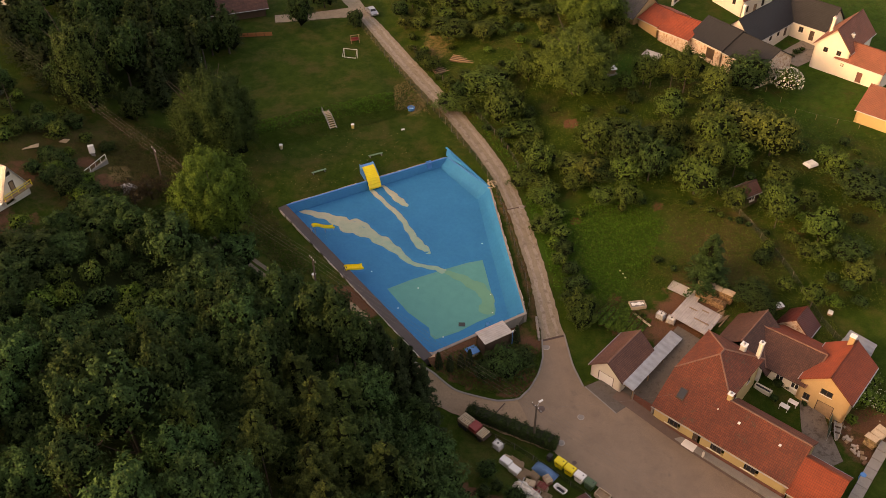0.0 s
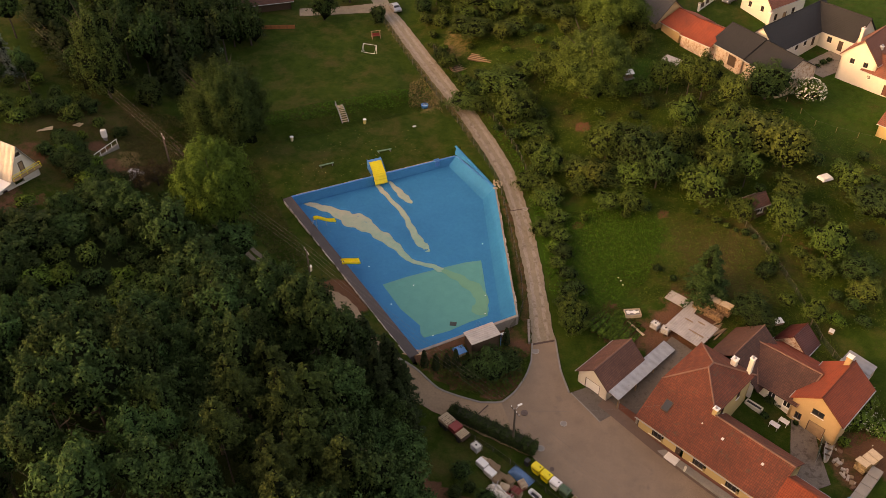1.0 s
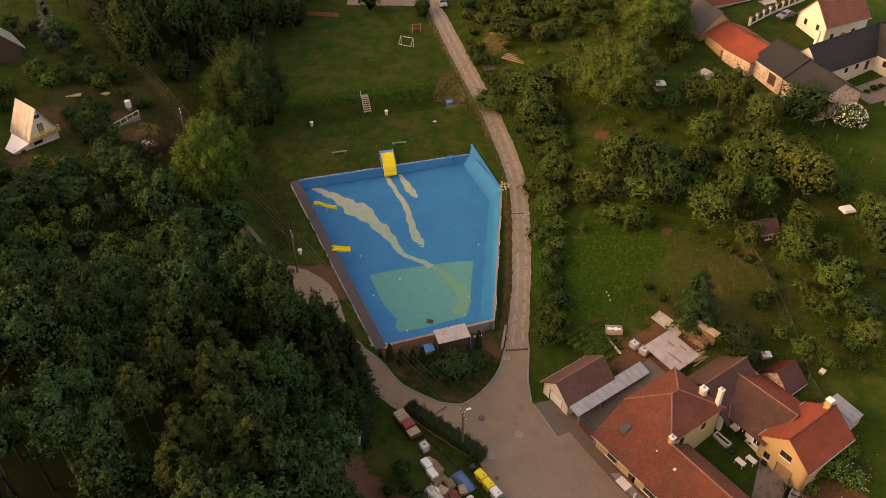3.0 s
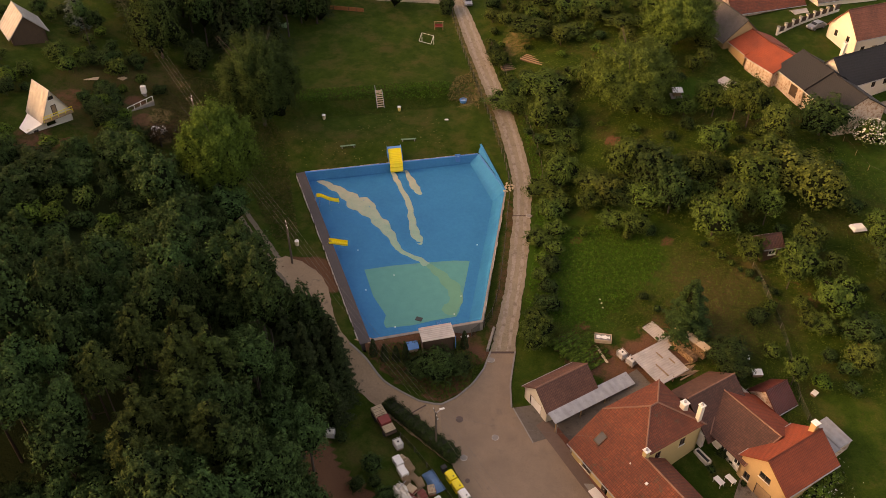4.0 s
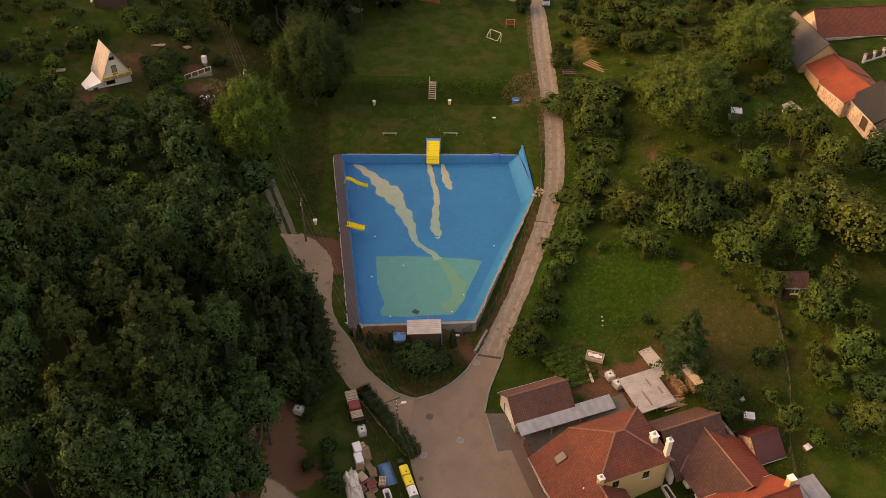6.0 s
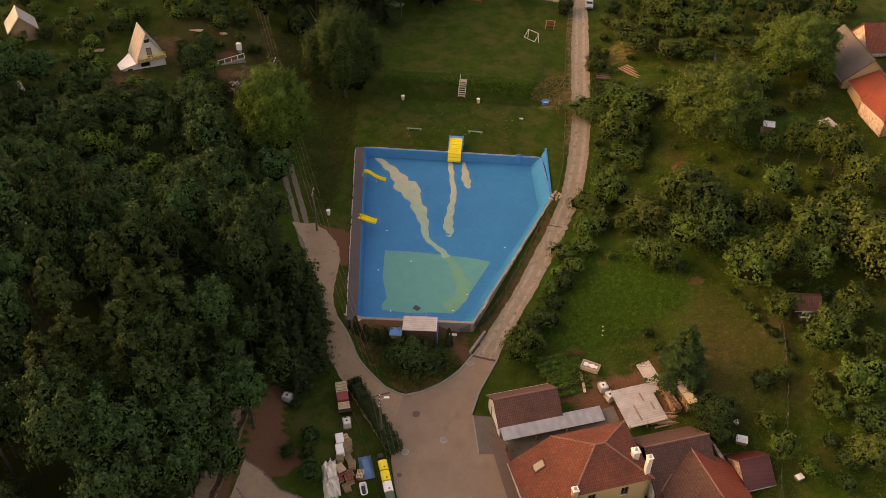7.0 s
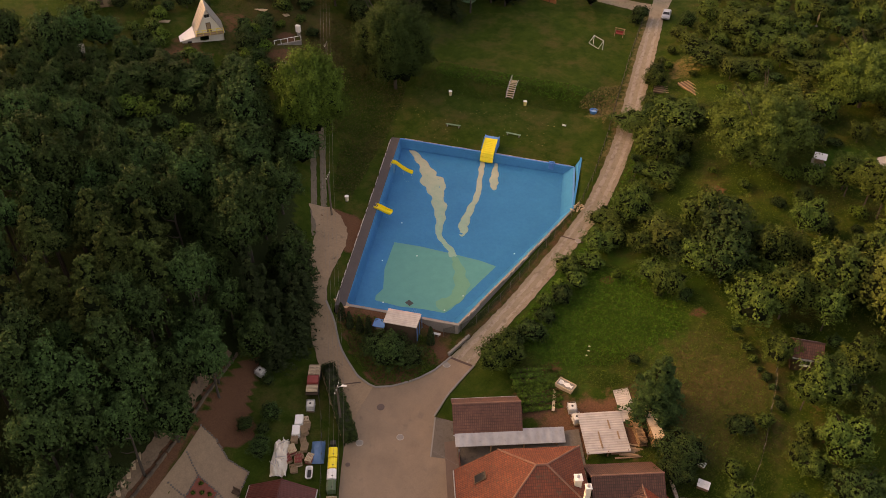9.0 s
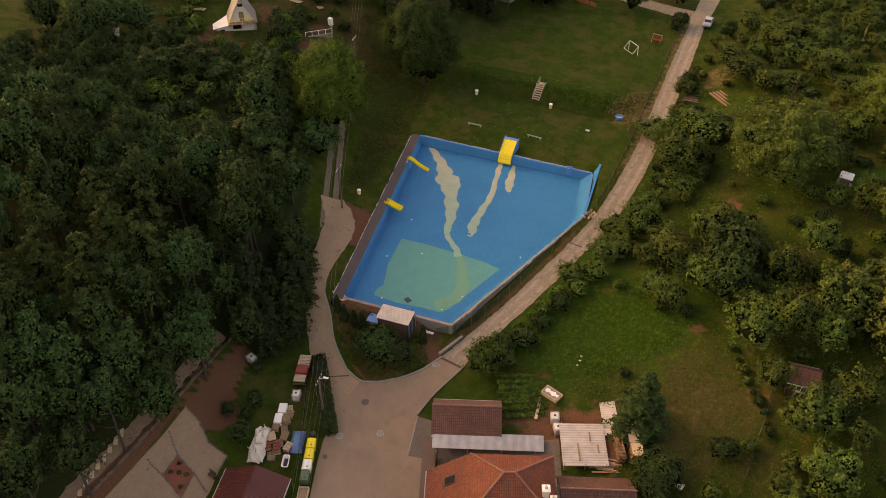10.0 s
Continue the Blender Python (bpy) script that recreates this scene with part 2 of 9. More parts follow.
OCHRE = surface("ochre_plaster", (0.41, 0.275, 0.14), 0.85, vary=0.15, coarse=0.6, dirt=(0.32, 0.2, 0.1))
PLINTH = surface("red_brown_plinth", (0.14, 0.05, 0.035), 0.8, vary=0.2)
OLD_STONE = surface("peeling_stone_wall", (0.5, 0.4, 0.32), 0.9, vary=0.35, coarse=1.2, fine=3, dirt=(0.28, 0.15, 0.09), dirt_at=0.5)
RED_TILE = tiles("orange_red_tiles", (0.170, 0.037, 0.015), (0.230, 0.055, 0.021), mossy=0.64)
OLD_TILE = tiles("weathered_red_tiles", (0.150, 0.035, 0.016), (0.225, 0.052, 0.022), mossy=0.56)
BROWN_TILE = tiles("dark_brown_tiles", (0.079, 0.030, 0.020), (0.122, 0.048, 0.031), mossy=0.62)
GARAGE_TILE = tiles("brown_red_tiles", (0.13, 0.052, 0.036), (0.175, 0.072, 0.048), mossy=0.7)
BRIGHT_TILE = tiles("bright_orange_sheet_tiles", (0.285, 0.047, 0.015), (0.320, 0.057, 0.019), mossy=0.78)
BLACK_TILE = tiles("black_tiles", (0.009, 0.009, 0.0105), (0.015, 0.0145, 0.016), mossy=0.75)
RUST_TILE = tiles("rust_tiles", (0.212, 0.068, 0.038), (0.255, 0.085, 0.051), mossy=0.7)
GREY_TILE = tiles("mossy_grey_tiles", (0.12, 0.10, 0.085), (0.17, 0.14, 0.12), mossy=0.55)
OLD_ZINC = corrugated("patched_zinc_sheet", (0.25, 0.25, 0.255), 0.9, 0.6, 0.3)
TIN = corrugated("grey_corrugated_sheet", (0.46, 0.41, 0.37), 0.34)
ZINC = corrugated("zinc_sheet", (0.40, 0.39, 0.38), 1.1, 0.4, 0.5)
MAROON = corrugated("maroon_sheet", (0.095, 0.018, 0.014), 0.25, 0.45, 0.1, (0.08, 0.012, 0.012))
CAP = surface("ridge_mortar", (0.20, 0.10, 0.07), 0.9, vary=0.3)
WOOD = surface("weathered_wood", (0.26, 0.17, 0.10), 0.85, vary=0.4, coarse=1.5, fine=14)
DARK_WOOD = surface("dark_wood", (0.06, 0.035, 0.02), 0.8, vary=0.35, coarse=1.5, fine=14)
PALE_WOOD = surface("pale_wood", (0.48, 0.36, 0.24), 0.85, vary=0.35, coarse=1.5, fine=14)
OLD_WIRE = surface("rusty_wire", (0.10, 0.085, 0.07), 0.7, 0.3, vary=0.3)
STEEL = surface("galvanised_steel", (0.4, 0.4, 0.4), 0.45, 0.7, vary=0.2)
WHITE_PAINT = surface("white_paint", (0.74, 0.72, 0.68), 0.5, vary=0.1, dirt=(0.4, 0.36, 0.3), dirt_at=0.7)
BLUE_PAINT = surface("blue_paint", (0.03, 0.19, 0.45), 0.5, vary=0.15)
YELLOW = surface("yellow_plastic", (0.78, 0.60, 0.025), 0.4, vary=0.12)
GREEN_PLASTIC = surface("green_plastic", (0.05, 0.10, 0.05), 0.5, vary=0.2)
BLACK = surface("black_rubber", (0.02, 0.02, 0.02), 0.7, vary=0.2)
RED_PAINT = surface("red_paint", (0.22, 0.03, 0.025), 0.6, vary=0.3)
BARK = surface("bark", (0.045, 0.035, 0.028), 0.95, vary=0.4, coarse=3, fine=14, bump=0.8)
# near-black, matt: shade in the gaps of a crown, put into the colour
CROWN_SHADE = surface("painted_crown_shade", (0.007, 0.010, 0.005), 0.95, vary=0.5, coarse=1.2, fine=6, bump=0.8)
CROWN_SHADE.node_tree.nodes["Principled BSDF"].inputs["Specular IOR Level"].default_value = 0.0
GREEN_PAINT = surface("green_paint", (0.10, 0.20, 0.11), 0.6, vary=0.2)
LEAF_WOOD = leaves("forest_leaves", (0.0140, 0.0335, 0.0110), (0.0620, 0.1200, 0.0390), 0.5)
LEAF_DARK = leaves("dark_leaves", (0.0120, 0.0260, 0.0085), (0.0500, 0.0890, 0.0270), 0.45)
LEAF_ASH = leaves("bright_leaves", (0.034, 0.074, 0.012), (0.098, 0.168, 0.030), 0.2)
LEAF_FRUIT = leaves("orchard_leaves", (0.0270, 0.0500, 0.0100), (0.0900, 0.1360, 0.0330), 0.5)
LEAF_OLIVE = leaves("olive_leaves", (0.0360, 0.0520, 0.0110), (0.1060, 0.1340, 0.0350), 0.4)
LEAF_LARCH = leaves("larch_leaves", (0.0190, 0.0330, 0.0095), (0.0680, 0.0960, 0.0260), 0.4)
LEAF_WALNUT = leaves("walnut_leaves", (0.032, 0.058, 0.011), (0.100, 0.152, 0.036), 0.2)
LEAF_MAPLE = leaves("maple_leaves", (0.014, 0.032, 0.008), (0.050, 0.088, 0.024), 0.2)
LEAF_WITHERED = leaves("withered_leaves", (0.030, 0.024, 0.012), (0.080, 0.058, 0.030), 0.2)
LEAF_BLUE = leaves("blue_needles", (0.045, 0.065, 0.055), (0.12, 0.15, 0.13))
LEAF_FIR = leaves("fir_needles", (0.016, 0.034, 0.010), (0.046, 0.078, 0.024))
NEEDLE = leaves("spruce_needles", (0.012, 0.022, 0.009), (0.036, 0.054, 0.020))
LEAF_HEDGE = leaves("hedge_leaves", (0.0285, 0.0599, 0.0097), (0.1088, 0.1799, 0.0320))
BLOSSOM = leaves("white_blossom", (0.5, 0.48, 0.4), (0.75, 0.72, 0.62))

# ---- building tools ----
def link(name, me, parent=None, label="", kind=""):
    ob = new(name, me)
    if parent is not None:
        ob.parent = parent
    return tagged(ob, label, "", "", kind)


def part(name, bm, material, parent=None, label="", smooth=False, kind=""):
    """One mesh object out of a bmesh, under a thing or under a part."""
    me = bpy.data.meshes.new(name)
    bm.normal_update()
    bm.to_mesh(me)
    bm.free()
    for m in material if isinstance(material, (list, tuple)) else [material]:
        me.materials.append(m)
    if smooth:
        me.polygons.foreach_set("use_smooth", [True] * len(me.polygons))
    return link(name, me, parent, label, kind)


def raw(name, verts, faces, material, parent=None, label="", kind="", smooth=False):
    me = bpy.data.meshes.new(name)
    me.from_pydata(verts, [], faces)
    me.materials.append(material)
    if smooth:
        me.polygons.foreach_set("use_smooth", [True] * len(me.polygons))
    return link(name, me, parent, label, kind)


def thing(name, x, y, z, turn, label, category, group="", kind=""):
    ob = new(name)
    ob.empty_display_size = 0.3
    ob.matrix_basis = pose(x, y, z, 0, 0, turn)
    return tagged(ob, label, category, group, kind)


def here(x, y):
    return float(ground(x, y))


def box(bm, x0, x1, y0, y1, z0, z1, m=None, bevel=0.0):
    made = bmesh.ops.create_cube(bm, size=1.0)["verts"]
    for v in made:
        v.co = Vector(((x0 + x1) / 2 + v.co.x * (x1 - x0), (y0 + y1) / 2 + v.co.y * (y1 - y0), (z0 + z1) / 2 + v.co.z * (z1 - z0)))
    if bevel:
        edges = list({e for v in made for e in v.link_edges})
        out = bmesh.ops.bevel(bm, geom=edges, offset=bevel, segments=1, affect="EDGES", profile=0.5)
        made = out["verts"] if len(out["verts"]) > 8 else made
    if m is not None:
        bmesh.ops.transform(bm, matrix=m, verts=made)
    return bm


def rod(bm, a, b, r0, r1=None, n=8):
    a, b = Vector(a), Vector(b)
    r1 = r0 if r1 is None else r1
    turn = (b - a).to_track_quat("Z", "Y").to_matrix()
    rings = []
    for p, r in ((a, r0), (b, r1)):
        rings.append([bm.verts.new(p + turn @ Vector((r * math.cos(k * math.tau / n), r * math.sin(k * math.tau / n), 0))) for k in range(n)])
    for k in range(n):
        bm.faces.new((rings[0][k], rings[0][(k + 1) % n], rings[1][(k + 1) % n], rings[1][k]))
    bm.faces.new(rings[0][::-1]), bm.faces.new(rings[1])
    return bm


def prism(bm, outline, z0, z1):
    low = [bm.verts.new((*p[:2], z0)) for p in outline]
    top = [bm.verts.new((*p[:2], z1)) for p in outline]
    n = len(low)
    for k in range(n):
        bm.faces.new((low[k], low[(k + 1) % n], top[(k + 1) % n], top[k]))
    bm.faces.new(low[::-1]), bm.faces.new(top)
    return bm


def slab(bm, pts, thick=0.12, eave=None):
    """A roof sheet over a polygon (outer face, counter-clockwise from outside), with UV in metres along the eave and up the slope."""
    pts = [Vector(p) for p in pts]
    nrm = (pts[1] - pts[0]).cross(pts[2] - pts[0]).normalized()
    along = (Vector(eave) if eave else pts[1] - pts[0]).normalized()
    along = (along - nrm * along.dot(nrm)).normalized()
    up = nrm.cross(along)
    uv = bm.loops.layers.uv.verify()
    top = [bm.verts.new(p) for p in pts]
    low = [bm.verts.new(p - nrm * thick) for p in pts]
    faces = [bm.faces.new(top), bm.faces.new(low[::-1])]
    n = len(pts)
    for k in range(n):
        faces.append(bm.faces.new((top[k], low[k], low[(k + 1) % n], top[(k + 1) % n])))
    for f in faces:
        for loop in f.loops:
            q = loop.vert.co - pts[0]
            loop[uv].uv = (q.dot(along), q.dot(up))
    return bm


def wall(bm, a, b, z0, z1, thick=0.35, holes=()):
    """An upright wall from a to b (inner side to its left), with openings (along, above z0, width, height) cut through."""
    a, b = Vector(a[:2]), Vector(b[:2])
    length, d = (b - a).length, (b - a).normalized()
    side = Vector((-d.y, d.x))
    xs = sorted({0.0, length, *[h[0] for h in holes], *[h[0] + h[2] for h in holes]})
    zs = sorted({z0, z1, *[z0 + h[1] for h in holes], *[z0 + h[1] + h[3] for h in holes]})
    m = Matrix(((d.x, side.x, 0, a.x), (d.y, side.y, 0, a.y), (0, 0, 1, 0), (0, 0, 0, 1)))
    if not holes:
        return box(bm, 0, length, 0, thick, z0, z1, m)
    solid = [[not any(h[0] < (x0 + x1) / 2 < h[0] + h[2] and h[1] < (u0 + u1) / 2 - z0 < h[1] + h[3] for h in holes) for u0, u1 in zip(zs, zs[1:])] for x0, x1 in zip(xs, xs[1:])]
    made = {}

    def at(i, j, k):
        if (i, j, k) not in made:
            made[i, j, k] = bm.verts.new(m @ Vector((xs[i], thick * j, zs[k])))
        return made[i, j, k]

    def full(i, k):
        return 0 <= i < len(solid) and 0 <= k < len(solid[0]) and solid[i][k]

    fresh = []
    for i in range(len(solid)):
        for k in range(len(solid[0])):
            if not solid[i][k]:
                continue
            fresh += [bm.faces.new((at(i, 0, k), at(i + 1, 0, k), at(i + 1, 0, k + 1), at(i, 0, k + 1))), bm.faces.new((at(i, 1, k), at(i, 1, k + 1), at(i + 1, 1, k + 1), at(i + 1, 1, k)))]
            if not full(i - 1, k):
                fresh.append(bm.faces.new((at(i, 0, k), at(i, 0, k + 1), at(i, 1, k + 1), at(i, 1, k))))
            if not full(i + 1, k):
                fresh.append(bm.faces.new((at(i + 1, 0, k), at(i + 1, 1, k), at(i + 1, 1, k + 1), at(i + 1, 0, k + 1))))
            if not full(i, k - 1):
                fresh.append(bm.faces.new((at(i, 0, k), at(i, 1, k), at(i + 1, 1, k), at(i + 1, 0, k))))
            if not full(i, k + 1):
                fresh.append(bm.faces.new((at(i, 0, k + 1), at(i + 1, 0, k + 1), at(i + 1, 1, k + 1), at(i, 1, k + 1))))
    bmesh.ops.recalc_face_normals(bm, faces=fresh)
    return bm

# ---- ground, roads, pool ----
def inside(pts, x, y):
    x, y = np.asarray(x, float), np.asarray(y, float)
    hit = np.zeros(x.shape, bool)
    n = len(pts)
    for k in range(n):
        (x0, y0), (x1, y1) = pts[k][:2], pts[(k + 1) % n][:2]
        cross = ((y0 > y) != (y1 > y)) & (x < (x1 - x0) * (y - y0) / (y1 - y0 + 1e-9) + x0)
        hit ^= cross
    return hit


def away(line, x, y):
    """Distance from a polyline."""
    best = np.full(np.shape(x), 1e9)
    for (x0, y0), (x1, y1) in zip(line, line[1:]):
        dx, dy = x1 - x0, y1 - y0
        s = np.clip(((x - x0) * dx + (y - y0) * dy) / (dx * dx + dy * dy), 0, 1)
        best = np.minimum(best, np.hypot(x - x0 - s * dx, y - y0 - s * dy))
    return best


def offset(pts, sizes):
    """The polygon (clockwise) with each side moved inwards by its size."""
    n, lines = len(pts), []
    for k in range(n):
        a, b = Vector(pts[k][:2]), Vector(pts[(k + 1) % n][:2])
        d = (b - a).normalized()
        inward = Vector((d.y, -d.x))
        lines.append((a + inward * sizes[k], d))
    out = []
    for k in range(n):
        (p, d), (q, e) = lines[k - 1], lines[k]
        s = ((q - p).x * e.y - (q - p).y * e.x) / (d.x * e.y - d.y * e.x)
        out.append(p + d * s)
    return out


ROAD_WEST = [(-21.2, 180.9), (-11.5, 163.1), (-3.6, 149.6), (1.9, 140.2), (7.7, 128.1), (10.8, 120.7), (12.3, 115.0), (14.3, 106.0), (15.9, 97.7), (16.7, 91.1), (17.2, 86.5)]
ROAD_EAST = [(-18.1, 181.8), (-7.8, 164.2), (-0.1, 150.6), (5.2, 141.3), (11.0, 129.3), (13.6, 121.9), (15.0, 116.2), (17.2, 107.0), (18.6, 98.7), (19.6, 92.1), (20.5, 87.6)]
LANE_IN = [(13.4, 75.9), (10.5, 75.6), (7.3, 76.3), (4.9, 77.0), (1.6, 78.6), (-1.2, 79.4), (-4.7, 82.3), (-7.4, 86.4), (-10.0, 90.2), (-14.0, 92.6), (-18.5, 93.2)]
LANE_OUT = [(17.6, 67.8), (13.0, 69.6), (9.0, 71.5), (6.0, 72.7), (2.2, 74.4), (-0.8, 75.9), (-6.6, 79.8), (-11.5, 84.1), (-13.9, 86.6), (-16.4, 88.8), (-20.5, 90.2)]
KERB = [(17.2, 86.5), (17.2, 83.4), (16.6, 80.8), (15.2, 77.9), (13.4, 75.9)]
GARDEN_KERB = [(20.5, 87.6), (20.9, 85.0), (21.4, 82.0), (22.6, 78.5), (25.0, 76.5)]
STREET_W = [(13.4, 75.9), (15.2, 71.6), (17.6, 67.8), (24.0, 62.0), (36.0, 52.0), (62.0, 31.0), (112.0, -9.5)]
STREET_E = [(25.0, 76.5), (28.4, 75.5), (30.9, 73.5), (35.5, 69.7), (45.5, 61.4), (51.6, 56.3), (74.0, 37.7), (122.0, -2.0)]
TRACK = [(-13.5, 87.2), (-17.5, 90.0), (-21.2, 92.8), (-26.6, 96.7), (-32, 100.6), (-39, 105.5)]
WOOD_EDGE = [(-41, 101), (-36, 99.5), (-27, 92.5), (-19, 86.5), (-12.5, 79.5), (-7, 75.5), (-1, 71.5), (-2, 64), (4, 54.5), (7, 46), (10, 38), (16, 20), (16, -40), (-140, -40), (-140, 40), (-70, 50), (-53, 60), (-53, 76), (-50, 86), (-46, 93)]


def strip(name, left, right, material, label, category, lift=0.09, across=8, spacing=0.7, ragged=0.0, parent=None, kind="structure"):
    """A sheet between two lines, laid on the land."""
    def resample(line, n):
        line = [Vector(p) for p in line]
        run = [0.0]
        for a, b in zip(line, line[1:]):
            run.append(run[-1] + (b - a).length)
        at = np.linspace(0, run[-1], n)
        return np.stack([np.interp(at, run, [p.x for p in line]), np.interp(at, run, [p.y for p in line])], 1)

    def rounded(line):
        for _ in range(2):
            cut = [line[0]]
            for a, b in zip(line, line[1:]):
                cut += [(a[0] * 0.75 + b[0] * 0.25, a[1] * 0.75 + b[1] * 0.25), (a[0] * 0.25 + b[0] * 0.75, a[1] * 0.25 + b[1] * 0.75)]
            line = cut + [line[-1]]
        return line

    if len(left) > 6:
        left, right = rounded(left), rounded(right)
    length = sum((Vector(a) - Vector(b)).length for a, b in zip(left, left[1:]))
    n = max(3, int(length / spacing))
    l, r = resample(left, n), resample(right, n)
    verts, faces = [], []
    for k in range(n):
        for j in range(across + 1):
            s = j / across
            if j in (0, across):
                s += random.uniform(-ragged, ragged) / max(1e-3, np.hypot(*(r[k] - l[k])))
            p = l[k] + (r[k] - l[k]) * s
            verts.append((*p, here(*p) + lift))
    for k in range(n - 1):
        for j in range(across):
            a = k * (across + 1) + j
            faces.append((a, a + 1, a + across + 2, a + across + 1))
    ob = raw(name, verts, faces, material, parent, smooth=True)
    return tagged(ob, label, category, "", kind)


# the land, fine in the middle and reaching the horizon
def spread(lo, hi, fine):
    core = np.arange(lo, hi + 0.01, fine)
    out = np.array([4, 10, 20, 40, 80, 160, 320, 700, 1400.0])
    return np.concatenate([(lo - out)[::-1], core, hi + out])


gx, gy = np.meshgrid(spread(-110, 104, 0.85), spread(24, 216, 0.85))
gz = ground(gx, gy)
wide_pool = offset(POOL, [-1.0, -0.8, -0.8, -0.8, -1.6])
gap = inside(wide_pool, gx, gy)
ids = np.arange(gx.size).reshape(gx.shape)
keep = ~(gap[:-1, :-1] | gap[1:, :-1] | gap[:-1, 1:] | gap[1:, 1:])
quads = np.stack([ids[:-1, :-1], ids[:-1, 1:], ids[1:, 1:], ids[1:, :-1]], -1)[keep]
field = raw("ground", np.stack([gx, gy, gz], -1).reshape(-1, 3).tolist(), quads.tolist(), LAND, None, "mown lawn, rough meadow and bare earth on sloping ground", "structure", True)
tagged(field, "", "ground")


PITS = ((37.3, 113.1), (23.8, 111.0))


def masks(x, y):
    """How lush, dry, bare or wooded the ground is, from 0 to 1."""
    rag = 0.25 * np.sin(x * 0.9) * np.cos(y * 1.1)
    # the north-east term paints sunlight on the lawn as a brighter green
    lush = 0.62 * step(17, 2, np.hypot((x - 27) / 1.5, y - 106) + 2.5 * np.sin(x * 0.35 + y * 0.21) + 1.5 * np.cos(y * 0.5)) + 0.25 * step(60, 20, x) + 0.5 * step(54, 62, x) * step(124, 132, y) + 0.6 * step(7, 3, np.hypot(x - 37, y - 152)) * 1.0
    road = away(ROAD_WEST, x, y)
    dry = 0.5 * step(2.2, 0.6, road) * step(126, 136, y) + 0.5 * step(5, 1.5, np.hypot((x + 2) * 0.8, (y - 168) * 0.35))
    dry = np.maximum(dry, 0.30 * step(14, 3, np.hypot((x - 45), (y - 102) * 0.7) + 2 * np.sin(x * 0.6) * np.cos(y * 0.4)))
    dry = np.maximum(dry, 0.62 * step(2.8, 1.0, away([(-52.4, 112.8), (-51.5, 109.2), (-48.5, 106.8)], x, y)))
    dry = np.maximum(dry, 0.6 * step(5, 1, np.hypot((x + 5.5) * 1.1, (y - 147) * 0.6)))
    soil = np.maximum(step(2.4, 0.8, road) * step(124, 116, y) * 0.5, step(1.6, 0.4, road) * step(172, 160, y) * 0.36) * step(84, 90, y)
    island = inside([(17, 86), (16, 79), (13, 76.4), (7, 77), (0, 80), (1, 81), (14, 90)], x, y)
    soil = np.maximum(soil, np.where(island, 0.62 + rag, 0))
    soil = np.maximum(soil, 0.95 * step(3.5, 1.2, away([(-4, 63), (5, 51), (9, 43), (14, 28)], x, y)))
    soil = np.maximum(soil, 0.9 * inside([(-1, 68), (5, 62), (11, 60), (9, 54), (6, 54), (0, 63)], x, y))
    soil = np.maximum(soil, 0.55 * step(8, 2, np.hypot(x + 66, (y - 107) * 1.2) + 1.5 * np.sin(x * 1.1) * np.cos(y * 0.9)))
    soil = np.maximum(soil, 0.75 * step(3, 1, np.hypot(x + 58, y - 113)))
    soil = np.maximum(soil, 0.9 * step(3.0, 1.5, away([(-9, 90), (-13, 92.5), (-16.5, 91.5)], x, y)))
    soil = np.maximum(soil, 0.5 * step(2.5, 0.5, away([(30, 93), (33.5, 91), (36, 93)], x, y)) + 0)
    soil = np.maximum(soil, 0.55 * inside([(24.4, 90.6), (28.4, 95.6), (34.4, 89.4), (31.0, 84.8)], x, y))
    soil = np.maximum(soil, 0.66 * step(6.5, 3, away([(36.5, 88.5), (41.5, 94.5)], x, y) + 1.2 * np.sin(x * 1.7) * np.cos(y * 1.5)))
    soil = np.maximum(soil, 0.75 * step(4, 2, away([(62, 74), (70, 66), (78, 60)], x, y)))
    soil = np.maximum(soil, 0.32 * step(3.6, 1.2, away([(10, 165), (18, 161), (26, 158)], x, y)))
    soil = np.maximum(soil, 0.42 * step(1.5, 0.3, away([(56, 109), (62, 103.5), (70, 97)], x, y)))
    soil = np.maximum(soil, 0.75 * step(2.2, 1, np.hypot(x - 24.5, y - 136)))
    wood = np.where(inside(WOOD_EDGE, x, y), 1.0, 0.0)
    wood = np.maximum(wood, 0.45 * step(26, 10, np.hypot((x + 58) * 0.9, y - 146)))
    worn = 0.60 * step(19, 1, np.hypot(x - 44, (y - 103) * 0.8) + 2 * np.sin(x * 0.6) * np.cos(y * 0.4)) + 0.3 * step(40, 70, x) + 0.55 * step(24, 8, np.hypot(x + 58, y - 112))
    soil = np.maximum(soil, 0.62 * step(7, 2, np.hypot(x + 62, (y - 94) * 1.1) + 1.5 * np.sin(x * 1.3) * np.cos(y * 1.1)))
    soil = np.maximum(soil, 0.6 * step(5, 1.5, np.hypot(x + 52, (y - 108) * 1.1) + 1.2 * np.sin(x * 1.3)))
    soil = np.maximum(soil, 0.6 * step(3.4, 1.4, away([(57.0, 76.0), (58.4, 70.0)], x, y)))
    for px, py in PITS:
        soil = np.maximum(soil, 0.9 * step(1.5, 0.5, np.hypot(x - px, y - py)))
    return {"worn": worn, "lush": lush, "dry": dry, "soil": soil, "wood": wood}


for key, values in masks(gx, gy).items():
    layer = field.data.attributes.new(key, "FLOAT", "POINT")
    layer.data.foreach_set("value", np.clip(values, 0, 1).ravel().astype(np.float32))

